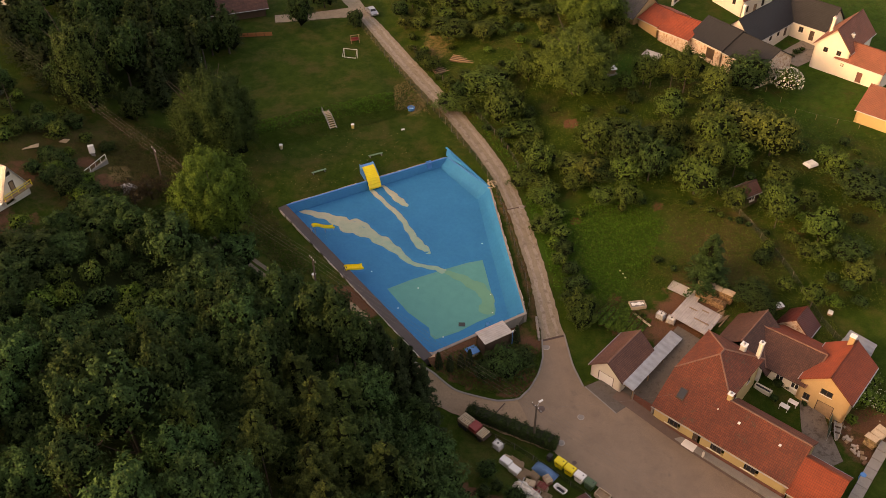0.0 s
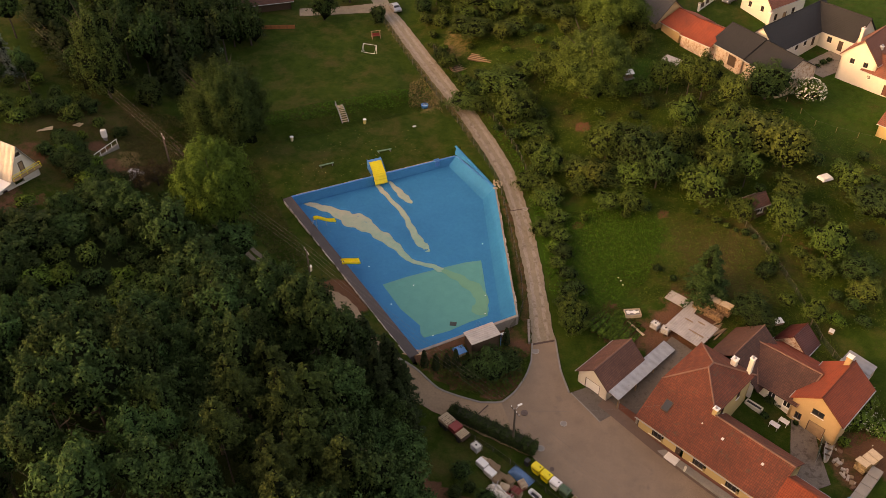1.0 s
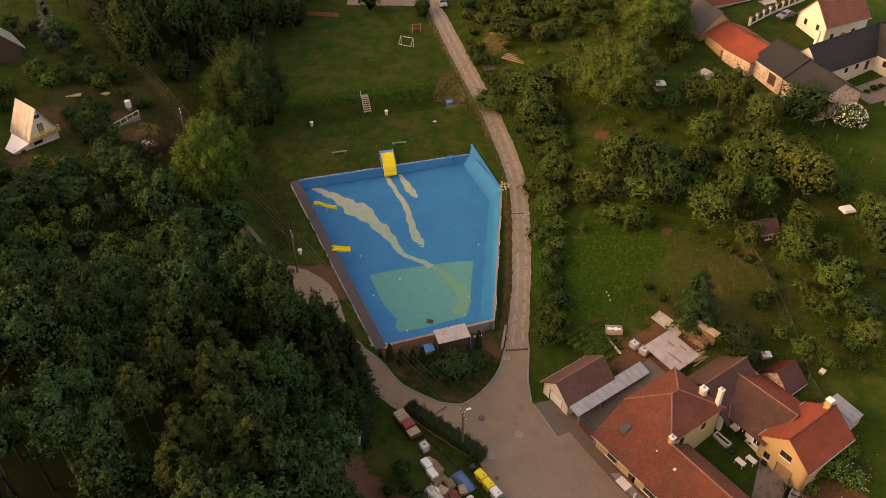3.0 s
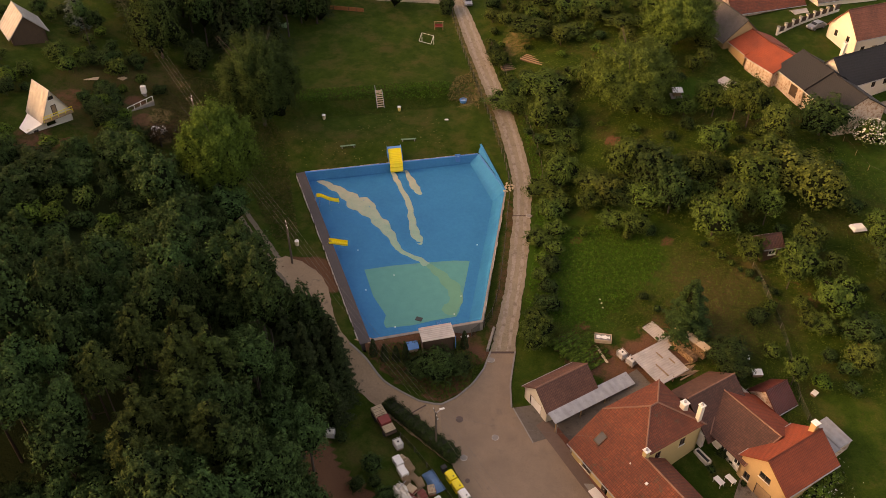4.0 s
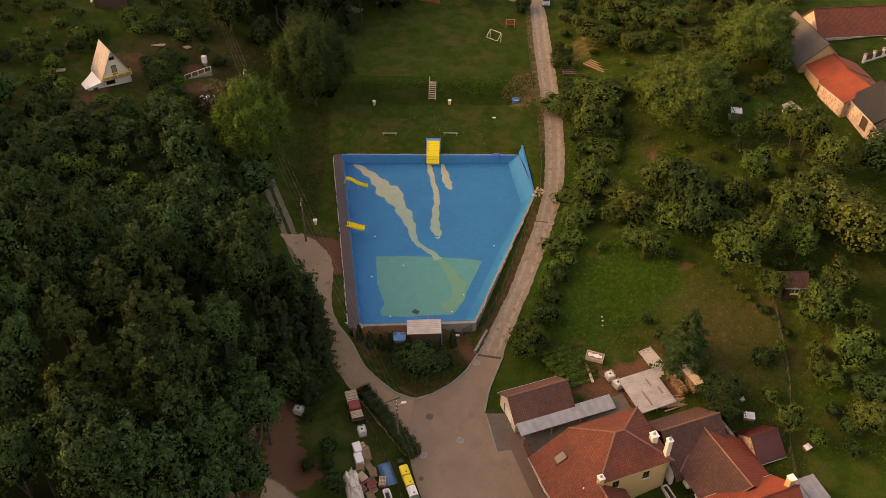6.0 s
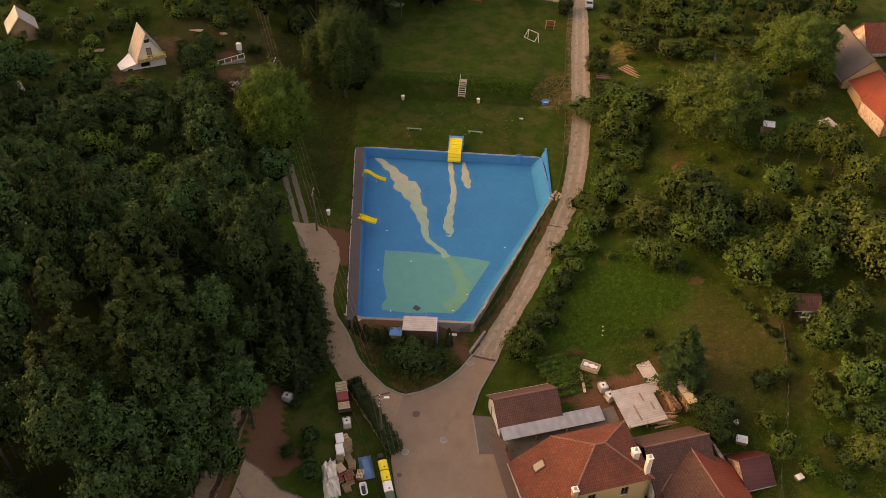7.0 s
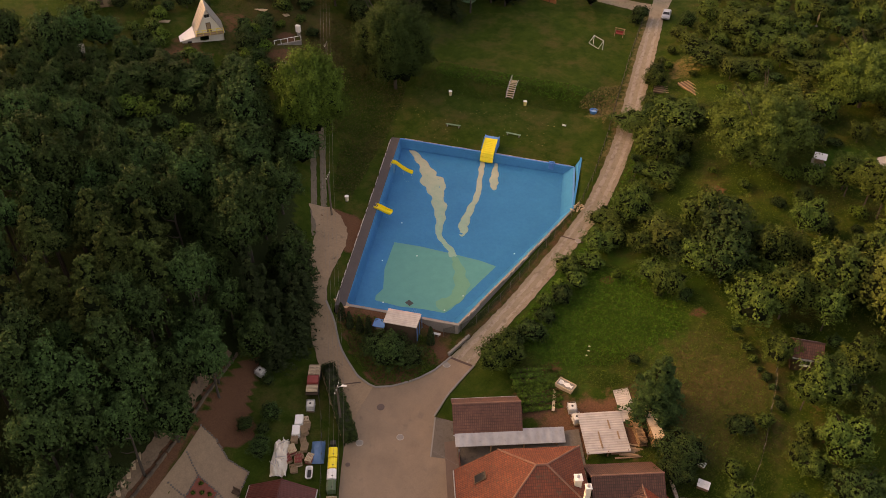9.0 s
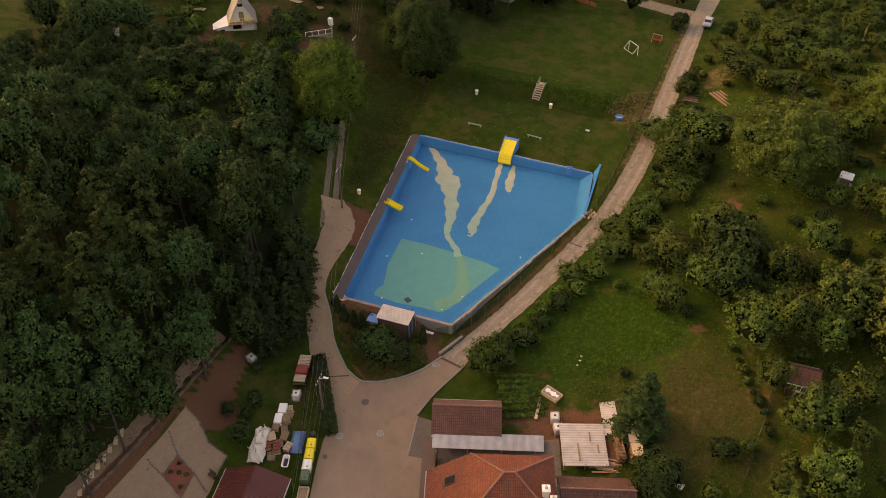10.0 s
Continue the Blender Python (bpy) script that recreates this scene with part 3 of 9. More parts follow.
strip("road_north", ROAD_WEST, ROAD_EAST, GRAVEL, "narrow pale gravel and worn asphalt road", "road", spacing=0.6, ragged=0.12)
PALE_RUT = surface("pale_wheel_track", (0.27, 0.225, 0.18), 0.95, vary=0.3, coarse=0.6, fine=5, bump=0.4, dirt=(0.17, 0.135, 0.10), dirt_at=0.5)
for a, b in ((0.2, 0.38), (0.62, 0.8)):
    mix = [[(w[0] + (e[0] - w[0]) * q, w[1] + (e[1] - w[1]) * q) for w, e in zip(ROAD_WEST, ROAD_EAST)] for q in (a, b)]
    strip("wheel_track", mix[0], mix[1], PALE_RUT, "paler worn wheel track along the road", "track", 0.106, 3, 0.6, 0.12)
strip("road_far", [(-21.2, 180.9), (-27, 191), (-48, 232)], [(-18.1, 181.8), (-23.5, 193), (-44, 235)], GRAVEL, "pale gravel road beyond the field", "road", ragged=0.1)
strip("road_side", [(-20, 181), (-27, 181.5), (-40, 178)], [(-21, 186), (-28, 185.5), (-41, 182)], GRAVEL, "gravel side road to the inn", "road", 0.07, ragged=0.1)
strip("road_junction", KERB, GARDEN_KERB, ASPHALT, "worn grey-brown asphalt at the junction", "road", 0.095)
strip("road_lane", LANE_IN, LANE_OUT, LANE, "worn sandy brown lane below the pool", "road", 0.09, spacing=0.5, ragged=0.15)
strip("road_street", STREET_W, STREET_E, ASPHALT, "wide worn asphalt village street", "road", 0.10, 12)
for side, name in ((0.75, "track"), (-0.75, "track")):
    line = [Vector(p) for p in TRACK]
    rut = []
    for k, p in enumerate(line):
        d = (line[min(k + 1, len(line) - 1)] - line[max(k - 1, 0)]).normalized()
        rut.append(p + Vector((-d.y, d.x)) * side)
    strip(name, [(p.x - 0.25, p.y - 0.38) for p in rut], [(p.x + 0.25, p.y + 0.38) for p in rut], RUT, "wheel rut of a gravel farm track", "track", 0.06, 4, ragged=0.08)


# the pool: rim heights run with the land, adjusted to fit the camera's view; the water lies at 0
RIM = dict(zip(range(5), (1.6, 1.35, 1.6, 0.1, 0.15)))
pool = thing("swimming_pool", 0, 0, 0, 0, "blue-painted concrete swimming pool full of clear water", "pool", kind="structure")
SIDE_WIDTHS = (0.3, 1.7, 2.0, 1.3, 0.45)


def depth(p):
    v = (p[0] + 26) * NORTH.x + (p[1] - 114.6) * NORTH.y
    return float(np.interp(-v, (0, 20, 42), (-0.12, -1.55, -2.0)))


fl = offset(POOL, SIDE_WIDTHS)
bm_floor = bmesh.new()
ring = [bm_floor.verts.new((p.x, p.y, depth(p))) for p in fl]
bm_floor.faces.new(ring[::-1])
bmesh.ops.triangulate(bm_floor, faces=bm_floor.faces[:])
bmesh.ops.subdivide_edges(bm_floor, edges=bm_floor.edges[:], cuts=12, use_grid_fill=True)
for v in bm_floor.verts:
    v.co.z = depth(v.co)
part("pool_floor", bm_floor, PAINT, pool)
for k in range(5):
    a, b = POOL[k], POOL[(k + 1) % 5]
    c, d = fl[(k + 1) % 5], fl[k]
    bm = bmesh.new()
    cuts, rise = 24, 4
    verts = []
    for i in range(cuts + 1):
        s = i / cuts
        top = Vector((*a.lerp(b, s), RIM[k] + (RIM[(k + 1) % 5] - RIM[k]) * s))
        low = d.lerp(c, s)
        low = Vector((low.x, low.y, depth(low)))
        verts.append([bm.verts.new(top.lerp(low, j / rise)) for j in range(rise + 1)])
    for i in range(cuts):
        for j in range(rise):
            bm.faces.new((verts[i][j], verts[i + 1][j], verts[i + 1][j + 1], verts[i][j + 1]))
    bmesh.ops.reverse_faces(bm, faces=bm.faces[:])
    part("pool_side", bm, PAINT, pool)
# water sheet, trimmed to where the sides cross its level
sizes = []
for k, width in enumerate(SIDE_WIDTHS):
    r = (RIM[k] + RIM[(k + 1) % 5]) / 2
    lo = depth((fl[k] + fl[(k + 1) % 5]) / 2)
    sizes.append(width * r / (r - lo) * 0.5)
bm = bmesh.new()
bm.faces.new([bm.verts.new((p.x, p.y, 0)) for p in offset(POOL, sizes)][::-1])
water = part("water", bm, WATER, None, "clear still pool water")
tagged(water, "", "water", "", "structure")


def collar(name, k, width, material, label, top=0.0, drop=0.5, a0=0.0, b0=0.0):
    """A band of coping outside one side of the pool."""
    a, b = POOL[k], POOL[(k + 1) % 5]
    d = (b - a).normalized()
    out = Vector((-d.y, d.x))
    a, b = a - d * a0, b + d * b0
    bm = bmesh.new()
    za, zb = RIM[k] + top, RIM[(k + 1) % 5] + top
    p = [(*a, za), (*b, zb), (*(b + out * width), zb), (*(a + out * width), za)]
    hi = [bm.verts.new(q) for q in p]
    lo = [bm.verts.new((q[0], q[1], q[2] - drop)) for q in p]
    bm.faces.new(hi), bm.faces.new(lo[::-1])
    for i in range(4):
        bm.faces.new((hi[i], lo[i], lo[(i + 1) % 4], hi[(i + 1) % 4]))
    bmesh.ops.recalc_face_normals(bm, faces=bm.faces[:])
    return part(name, bm, material, pool, label)


collar("coping", 4, 1.55, COPING, "wide dark coping along the slides", 0.02, 1.4, 0.6, 0.3)
collar("coping", 0, 0.35, BLUE_PAINT, "", 0.02, 0.8)
collar("coping", 1, 0.3, BLUE_PAINT, "", 0.02, 1.2)
collar("coping", 2, 0.3, CONCRETE, "", 0.02, 1.6, 0, 0.4)
collar("coping", 3, 0.45, CONCRETE, "", 0.02, 1.8)


# verges that meet the pool walls, and pale flaking edges
def verge(k, width, lift):
    a, b = POOL[k], POOL[(k + 1) % 5]
    d = (b - a).normalized()
    out = Vector((-d.y, d.x))
    near, far = (1.5, 0.25, 0.25, 0.25, 0.4)[{4: 0}.get(k, 1)], width
    rows = []
    n = 40
    verts, faces = [], []
    for i in range(n + 1):
        s = -0.05 + 1.1 * i / n
        for j in range(5):
            p = a.lerp(b, s) + out * (near + (far - near) * j / 4)
            rim = RIM[k] + (RIM[(k + 1) % 5] - RIM[k]) * min(1, max(0, s))
            g = here(*p)
            z = g + lift if j > 1 else (min(rim - 0.06, g + lift) if g > rim - 0.4 else g + lift)
            verts.append((*p, z))
    for i in range(n):
        for j in range(4):
            q = i * 5 + j
            faces.append((q, q + 5, q + 6, q + 1))
    ob = raw("pool_verge", verts, faces, LAND, None, "earth and grass verge beside the pool", "structure", True)
    tagged(ob, "", "verge")
    xs = np.array(verts)
    for key, values in masks(xs[:, 0], xs[:, 1]).items():
        layer = ob.data.attributes.new(key, "FLOAT", "POINT")
        layer.data.foreach_set("value", np.clip(values, 0, 1).astype(np.float32))


for k in range(5):
    verge(k, 3.6 if k == 4 else 2.6, 0.03)

# ---- trees ----
def blades(centres, normals, size, rng, ratio=0.65):
    """Small pointed leaf blades at the centres, facing about along the normals."""
    n = len(centres)
    jitter = normals + rng.normal(0, 0.42, (n, 3))
    jitter /= np.linalg.norm(jitter, axis=1)[:, None] + 1e-9
    spin = rng.normal(0, 1, (n, 3))
    u = np.cross(jitter, spin)
    u /= np.linalg.norm(u, axis=1)[:, None] + 1e-9
    w = np.cross(jitter, u)
    s = size * rng.uniform(0.6, 1.35, (n, 1))
    a, b = u * s * 0.62, w * s * ratio * 0.62
    v = np.stack([centres - a, centres + a * 0.6 - b, centres + a * 0.6 + b], 1)
    return v.reshape(-1, 3)


def leaf_mesh(name, verts, material, lumps=None, shape=None):
    n = len(verts) // 3
    me = bpy.data.meshes.new(name)
    extra = 0 if lumps is None else len(lumps)
    ball_v, ball_f = shape or (BALL_V, BALL_F)
    balls = extra // len(ball_v)
    me.vertices.add(len(verts) + extra)
    every = verts if lumps is None else np.concatenate([verts, lumps])
    me.vertices.foreach_set("co", every.astype(np.float32).ravel())
    loops = np.arange(len(verts))
    if balls:
        tri = (ball_f[None] + (len(verts) + len(ball_v) * np.arange(balls))[:, None, None]).reshape(-1)
        loops = np.concatenate([loops, tri])
    me.loops.add(len(loops))
    me.loops.foreach_set("vertex_index", loops.astype(np.int32))
    me.polygons.add(len(loops) // 3)
    me.polygons.foreach_set("loop_start", np.arange(0, len(loops), 3).astype(np.int32))
    me.materials.append(material)
    # the cores get the painted shade colour, the blades keep the leaf colour
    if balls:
        me.materials.append(CROWN_SHADE)
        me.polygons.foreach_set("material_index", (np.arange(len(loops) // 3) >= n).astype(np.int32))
    me.update(calc_edges=True)
    return me


def sphere(level):
    bm = bmesh.new()
    bmesh.ops.create_icosphere(bm, subdivisions=level, radius=1.0)
    v, f = np.array([q.co[:] for q in bm.verts]), np.array([[q.index for q in g.verts] for g in bm.faces])
    bm.free()
    return v, f


BALL_V, BALL_F = sphere(1)
SKIN = {level: sphere(level) for level in (2, 3, 4)}


def crown_points(rng, lobes, count, radius, low, high, taper, deep, droop=0.0, level=3):
    """A crown of lobes with creases between them: leaf places, their outward sides, and the solid heart, painted dark
    for the shade inside.
    """
    mid, half = (low + high) / 2, (high - low) / 2
    k = np.arange(lobes)
    h = 1 - 1.8 * (k + 0.5) / lobes
    turn = k * 2.39996 + rng.normal(0, 0.35, lobes)
    heads = np.stack([np.cos(turn) * np.sqrt(1 - h * h), np.sin(turn) * np.sqrt(1 - h * h), h], 1) + rng.normal(0, 0.16, (lobes, 3))
    heads /= np.linalg.norm(heads, axis=1)[:, None]
    swell = rng.uniform(0.6, 1.15, lobes)
    sprigs = rng.normal(0, 1, (lobes * 7, 3))
    sprigs /= np.linalg.norm(sprigs, axis=1)[:, None]
    wide = 1.15 / lobes

    def form(d):
        near = d @ heads.T
        lift = swell * np.exp(-(1 - near) / wide)
        best = lift.argmax(1)
        fine = np.exp(-(1 - (d @ sprigs.T).max(1)) / (wide / 6))
        r = 1 - deep + deep * lift.max(1) + deep * 0.4 * fine
        return r, heads[best]

    def place(d, r):
        across = radius * (1 - taper * np.clip((d[:, 2] * r + 1) / 2, 0, 1))
        return np.stack([d[:, 0] * r * across, d[:, 1] * r * across, mid + d[:, 2] * half * r], 1)

    d = rng.normal(0, 1, (count, 3))
    d /= np.linalg.norm(d, axis=1)[:, None]
    d[:, 2] = np.where(d[:, 2] < -0.5, -d[:, 2], d[:, 2])
    r, head = form(d)
    r = r * np.where(rng.random(count) < 0.14, rng.uniform(1.02, 1.16, count), rng.uniform(0.90, 1.04, count))
    pts = place(d, r)
    if droop:
        pts[:, 2] -= droop * rng.uniform(0, 1, count) ** 2
    nrm = d + 1.6 * (d - head)
    nrm /= np.linalg.norm(nrm, axis=1)[:, None] + 1e-9
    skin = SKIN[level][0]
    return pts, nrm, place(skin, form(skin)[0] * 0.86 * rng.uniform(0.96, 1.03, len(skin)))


def trunk_mesh(rng, height, r0, limbs, spread_to, material, lean=0.15, n=7):
    bm = bmesh.new()
    p, stem = Vector((0, 0, -0.4)), []
    for k in range(5):
        q = Vector((rng.uniform(-lean, lean) * k * 0.4, rng.uniform(-lean, lean) * k * 0.4, height * (k + 1) / 5))
        rod(bm, p, q, r0 * (1 - k * 0.17), r0 * (1 - (k + 1) * 0.17), n)
        p = q
        stem.append(q)
    for k in range(limbs):
        a = stem[rng.integers(1, 4)]
        turn = rng.uniform(0, math.tau)
        b = a + Vector((math.cos(turn), math.sin(turn), rng.uniform(0.3, 1.1))) * spread_to * rng.uniform(0.5, 0.85)
        m = a.lerp(b, 0.5) + Vector((0, 0, -0.1 * spread_to))
        rod(bm, a, m, r0 * 0.42, r0 * 0.28, 5), rod(bm, m, b, r0 * 0.28, r0 * 0.08, 5)
    me = bpy.data.meshes.new("trunk")
    bm.to_mesh(me)
    bm.free()
    me.materials.append(material)
    return me


def tree_kind(seed, high, radius, lobes, count, leaf, material, taper=0.1, deep=0.3, bark=None, droop=0.0, r0=0.2, limbs=7, ratio=0.68, level=2, dense=True):
    """One kind of tree: a trunk ten metres high, its crown standing on the origin, and the crown's size."""
    rng = np.random.default_rng(seed)
    p, e, heart = crown_points(rng, lobes, count, radius, 0.0, high, taper, deep, droop, level)
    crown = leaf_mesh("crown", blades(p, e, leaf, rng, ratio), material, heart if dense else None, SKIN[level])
    return trunk_mesh(rng, 10.0, r0, limbs, radius, bark or BARK), crown, radius, high


def spruce_kind(seed, height, radius, material, whorls=22, per=170, leaf=0.5, power=0.85, droop=0.28):
    """A conifer: whorls of needled branches, narrowing to a tip."""
    rng = np.random.default_rng(seed)
    pts, nrm = [], []
    for k in range(whorls):
        h = height * (0.06 + 0.94 * k / whorls)
        r = radius * (1 - k / whorls) ** power + 0.12
        arms = max(4, int(9 * (1 - k / whorls)) + 3)
        for j in range(arms):
            turn = rng.uniform(0, math.tau)
            s = rng.uniform(0.1, 1, max(4, per // arms)) ** 0.7 * rng.uniform(0.7, 1.15)
            side = rng.normal(0, 0.10, len(s)) * r * (1.1 - s * 0.4)
            x = np.cos(turn) * s * r - np.sin(turn) * side
            y = np.sin(turn) * s * r + np.cos(turn) * side
            z = h - droop * r * s + rng.normal(0, 0.08, len(s))
            pts.append(np.stack([x, y, z], 1))
            nrm.append(np.stack([np.cos(turn) * np.ones_like(s) * 0.5, np.sin(turn) * np.ones_like(s) * 0.5, np.ones_like(s)], 1))
    p, e = np.concatenate(pts), np.concatenate(nrm)
    # one core per whorl, painted dark as the shade behind the needles
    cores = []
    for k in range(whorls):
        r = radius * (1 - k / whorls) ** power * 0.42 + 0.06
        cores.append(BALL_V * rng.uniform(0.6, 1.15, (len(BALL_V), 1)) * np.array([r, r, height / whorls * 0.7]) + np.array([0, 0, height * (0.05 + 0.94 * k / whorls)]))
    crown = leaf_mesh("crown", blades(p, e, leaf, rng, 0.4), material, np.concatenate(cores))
    return trunk_mesh(rng, 10.0, 0.17, 0, 1, BARK, 0.03), crown, radius, height


def plant(name, kind, x, y, turn, high, radius, label, category, group="", sink=0.0):
    """A tree of the given height and crown radius; a tall one lifts its crown on a bare trunk."""
    trunk, crown, wide, tall = kind
    ob = thing(name, x, y, here(x, y) - sink, turn, label, category, group)
    s = radius / wide
    up = min(1.08 * s, high / tall)
    link("trunk", trunk, ob).scale = (s, s, high * 0.085)
    top = link("crown", crown, ob)
    top.scale, top.location = (s, s, up), (0, 0, max(high - up * tall, 0.0))
    return ob


def scatter(edge, spacing, seed, lo, hi):
    """Places inside an outline, none nearer to another than the spacing."""
    rng = random.Random(seed)
    kept = []
    for _ in range(9000):
        p = (rng.uniform(lo[0], hi[0]), rng.uniform(lo[1], hi[1]))
        if bool(inside(edge, np.array(p[0]), np.array(p[1]))) and all((p[0] - q[0]) ** 2 + (p[1] - q[1]) ** 2 > spacing ** 2 for q in kept):
            kept.append(p)
    return kept


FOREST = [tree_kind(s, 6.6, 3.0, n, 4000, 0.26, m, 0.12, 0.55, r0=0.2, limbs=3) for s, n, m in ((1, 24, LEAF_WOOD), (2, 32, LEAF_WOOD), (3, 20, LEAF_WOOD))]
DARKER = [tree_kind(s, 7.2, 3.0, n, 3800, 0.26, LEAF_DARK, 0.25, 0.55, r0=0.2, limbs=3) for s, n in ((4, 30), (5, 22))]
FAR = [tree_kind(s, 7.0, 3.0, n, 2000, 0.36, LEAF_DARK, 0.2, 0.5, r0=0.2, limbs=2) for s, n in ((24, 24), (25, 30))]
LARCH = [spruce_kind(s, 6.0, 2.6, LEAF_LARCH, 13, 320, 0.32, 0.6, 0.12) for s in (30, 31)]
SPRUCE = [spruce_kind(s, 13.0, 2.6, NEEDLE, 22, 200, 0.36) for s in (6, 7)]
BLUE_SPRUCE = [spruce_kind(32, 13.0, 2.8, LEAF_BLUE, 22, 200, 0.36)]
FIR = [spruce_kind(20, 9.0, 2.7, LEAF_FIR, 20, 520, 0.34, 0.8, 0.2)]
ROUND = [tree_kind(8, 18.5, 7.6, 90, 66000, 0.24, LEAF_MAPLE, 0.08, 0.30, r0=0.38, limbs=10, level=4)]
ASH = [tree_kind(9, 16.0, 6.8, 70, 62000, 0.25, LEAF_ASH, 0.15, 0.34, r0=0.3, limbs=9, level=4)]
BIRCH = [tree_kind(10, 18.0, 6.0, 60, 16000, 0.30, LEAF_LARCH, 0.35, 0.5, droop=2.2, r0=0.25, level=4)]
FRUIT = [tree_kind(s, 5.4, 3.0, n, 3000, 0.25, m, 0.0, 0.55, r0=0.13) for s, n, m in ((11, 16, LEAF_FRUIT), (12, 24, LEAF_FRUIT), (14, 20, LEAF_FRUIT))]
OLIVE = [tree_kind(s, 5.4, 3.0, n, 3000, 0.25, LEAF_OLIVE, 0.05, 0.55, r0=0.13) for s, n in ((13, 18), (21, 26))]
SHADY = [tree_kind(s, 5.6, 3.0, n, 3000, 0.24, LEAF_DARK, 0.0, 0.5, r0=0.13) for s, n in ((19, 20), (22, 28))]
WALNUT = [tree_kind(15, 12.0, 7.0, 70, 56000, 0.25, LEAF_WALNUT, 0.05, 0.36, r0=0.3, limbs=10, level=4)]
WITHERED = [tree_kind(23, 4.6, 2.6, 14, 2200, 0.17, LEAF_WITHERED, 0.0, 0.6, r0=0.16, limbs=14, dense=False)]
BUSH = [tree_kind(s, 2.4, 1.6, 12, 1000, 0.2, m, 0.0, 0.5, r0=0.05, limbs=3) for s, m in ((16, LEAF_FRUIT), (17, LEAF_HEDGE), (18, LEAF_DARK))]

# crowns of the wood: place, height, crown radius
BROADLEAF_WEST = ((-71.5, 82.9, 4.4, 3.4), (-71.4, 73.2, 3.9, 4.9), (-35.4, 88.8, 11.9, 3.5), (-31.9, 86.8, 7.8, 4.1), (-31.6, 70.5, 7.9, 3.3), (-30.3, 49.5, 20.3, 2.4), (-29.4, 95.5, 6.5, 3.3), (-29.0, 85.4, 7.0, 3.4), (-27.3, 52.1, 21.1, 3.5), (-27.1, 42.5, 22.1, 2.2), (-23.7, 74.4, 13.0, 3.5), (-21.6, 39.2, 23.6, 3.1), (-21.4, 72.0, 12.5, 3.0), (-20.2, 47.0, 19.3, 2.2), (-19.7, 85.0, 10.0, 3.0), (-17.7, 48.1, 18.6, 1.4), (-17.1, 42.3, 21.7, 2.6), (-14.4, 44.5, 19.5, 2.7), (-12.1, 41.6, 18.4, 2.7), (-5.5, 63.2, 16.1, 2.1),)
BROADLEAF_EAST = ((-4.4, 35.6, 20.4, 2.5), (-4.1, 61.9, 16.1, 2.2), (-3.7, 53.6, 16.8, 2.2), (-3.4, 55.7, 14.2, 2.8), (-2.1, 41.4, 21.3, 2.8), (1.4, 49.7, 18.1, 2.4), (1.4, 60.4, 10.4, 2.0), (1.4, 42.1, 18.5, 3.2), (1.5, 55.9, 9.4, 2.3), (1.8, 39.0, 21.7, 2.7), (3.2, 59.3, 10.5, 2.3), (3.5, 44.9, 17.4, 2.6), (4.2, 53.6, 8.9, 2.1), (4.2, 50.4, 15.9, 2.9), (5.7, 43.6, 14.9, 2.9), (5.9, 39.4, 17.2, 3.1), (6.0, 52.1, 8.9, 2.6), (7.4, 46.9, 14.2, 2.3), (10.0, 41.6, 12.3, 2.6), (11.0, 36.4, 16.2, 2.8),)
DARK_CROWNS = ((-55.6, 86.6, 5.1, 4.3), (-55.0, 81.1, 5.4, 3.1), (-54.8, 69.8, 3.3, 3.5), (-54.3, 78.5, 5.7, 3.7), (-51.4, 88.8, 4.1, 3.9), (-48.7, 95.9, 6.9, 3.9), (-45.0, 95.4, 7.5, 3.5), (-33.5, 57.4, 13.8, 3.1), (-25.1, 56.8, 19.2, 3.1), (-21.2, 52.7, 18.0, 3.0), (-16.9, 75.0, 13.2, 3.4), (-16.5, 62.5, 19.1, 3.1), (-16.2, 66.9, 15.4, 2.3), (-12.4, 74.9, 16.3, 3.1), (-10.6, 73.6, 16.0, 3.4), (-7.8, 71.1, 17.6, 2.7), (-7.5, 78.7, 9.2, 3.2), (-0.7, 67.8, 9.1, 3.1),)
LARCHES = ((-14.6, 56.4, 19.0, 2.1), (-13.3, 49.4, 20.8, 1.7), (-12.4, 61.6, 17.7, 2.2), (-9.1, 55.9, 19.4, 2.2), (-7.9, 47.4, 19.8, 2.5), (-7.0, 58.8, 18.2, 2.7), (-5.6, 43.2, 21.1, 1.8), (-5.6, 51.5, 19.4, 2.7), (-1.1, 49.7, 19.8, 2.5),)
EDGE_SPRUCES = ((-5.2, 70.4, 16.0, 2.4), (-2.2, 69.4, 16.2, 2.1), (-1.0, 74.5, 11.9, 2.1),)
ORCHARD_WEST = ((0.3, 168.3, 4.7, 4.2), (0.8, 179.3, 6.2, 4.3), (2.2, 145.3, 2.4, 3.5), (5.7, 178.2, 3.9, 3.6), (8.8, 148.4, 4.7, 4.5), (8.9, 169.0, 2.5, 3.2), (10.6, 151.5, 2.4, 2.5), (11.9, 138.5, 7.3, 3.8), (12.5, 177.6, 3.9, 3.2), (15.1, 135.2, 2.4, 3.0), (15.6, 121.4, 2.4, 2.8), (17.0, 150.2, 5.9, 2.5), (18.0, 109.3, 2.4, 2.0), (18.2, 123.4, 6.6, 2.6), (18.4, 172.9, 2.4, 3.0), (18.5, 115.6, 3.5, 2.2), (22.9, 90.4, 5.3, 2.1), (22.9, 88.6, 4.7, 1.9),)
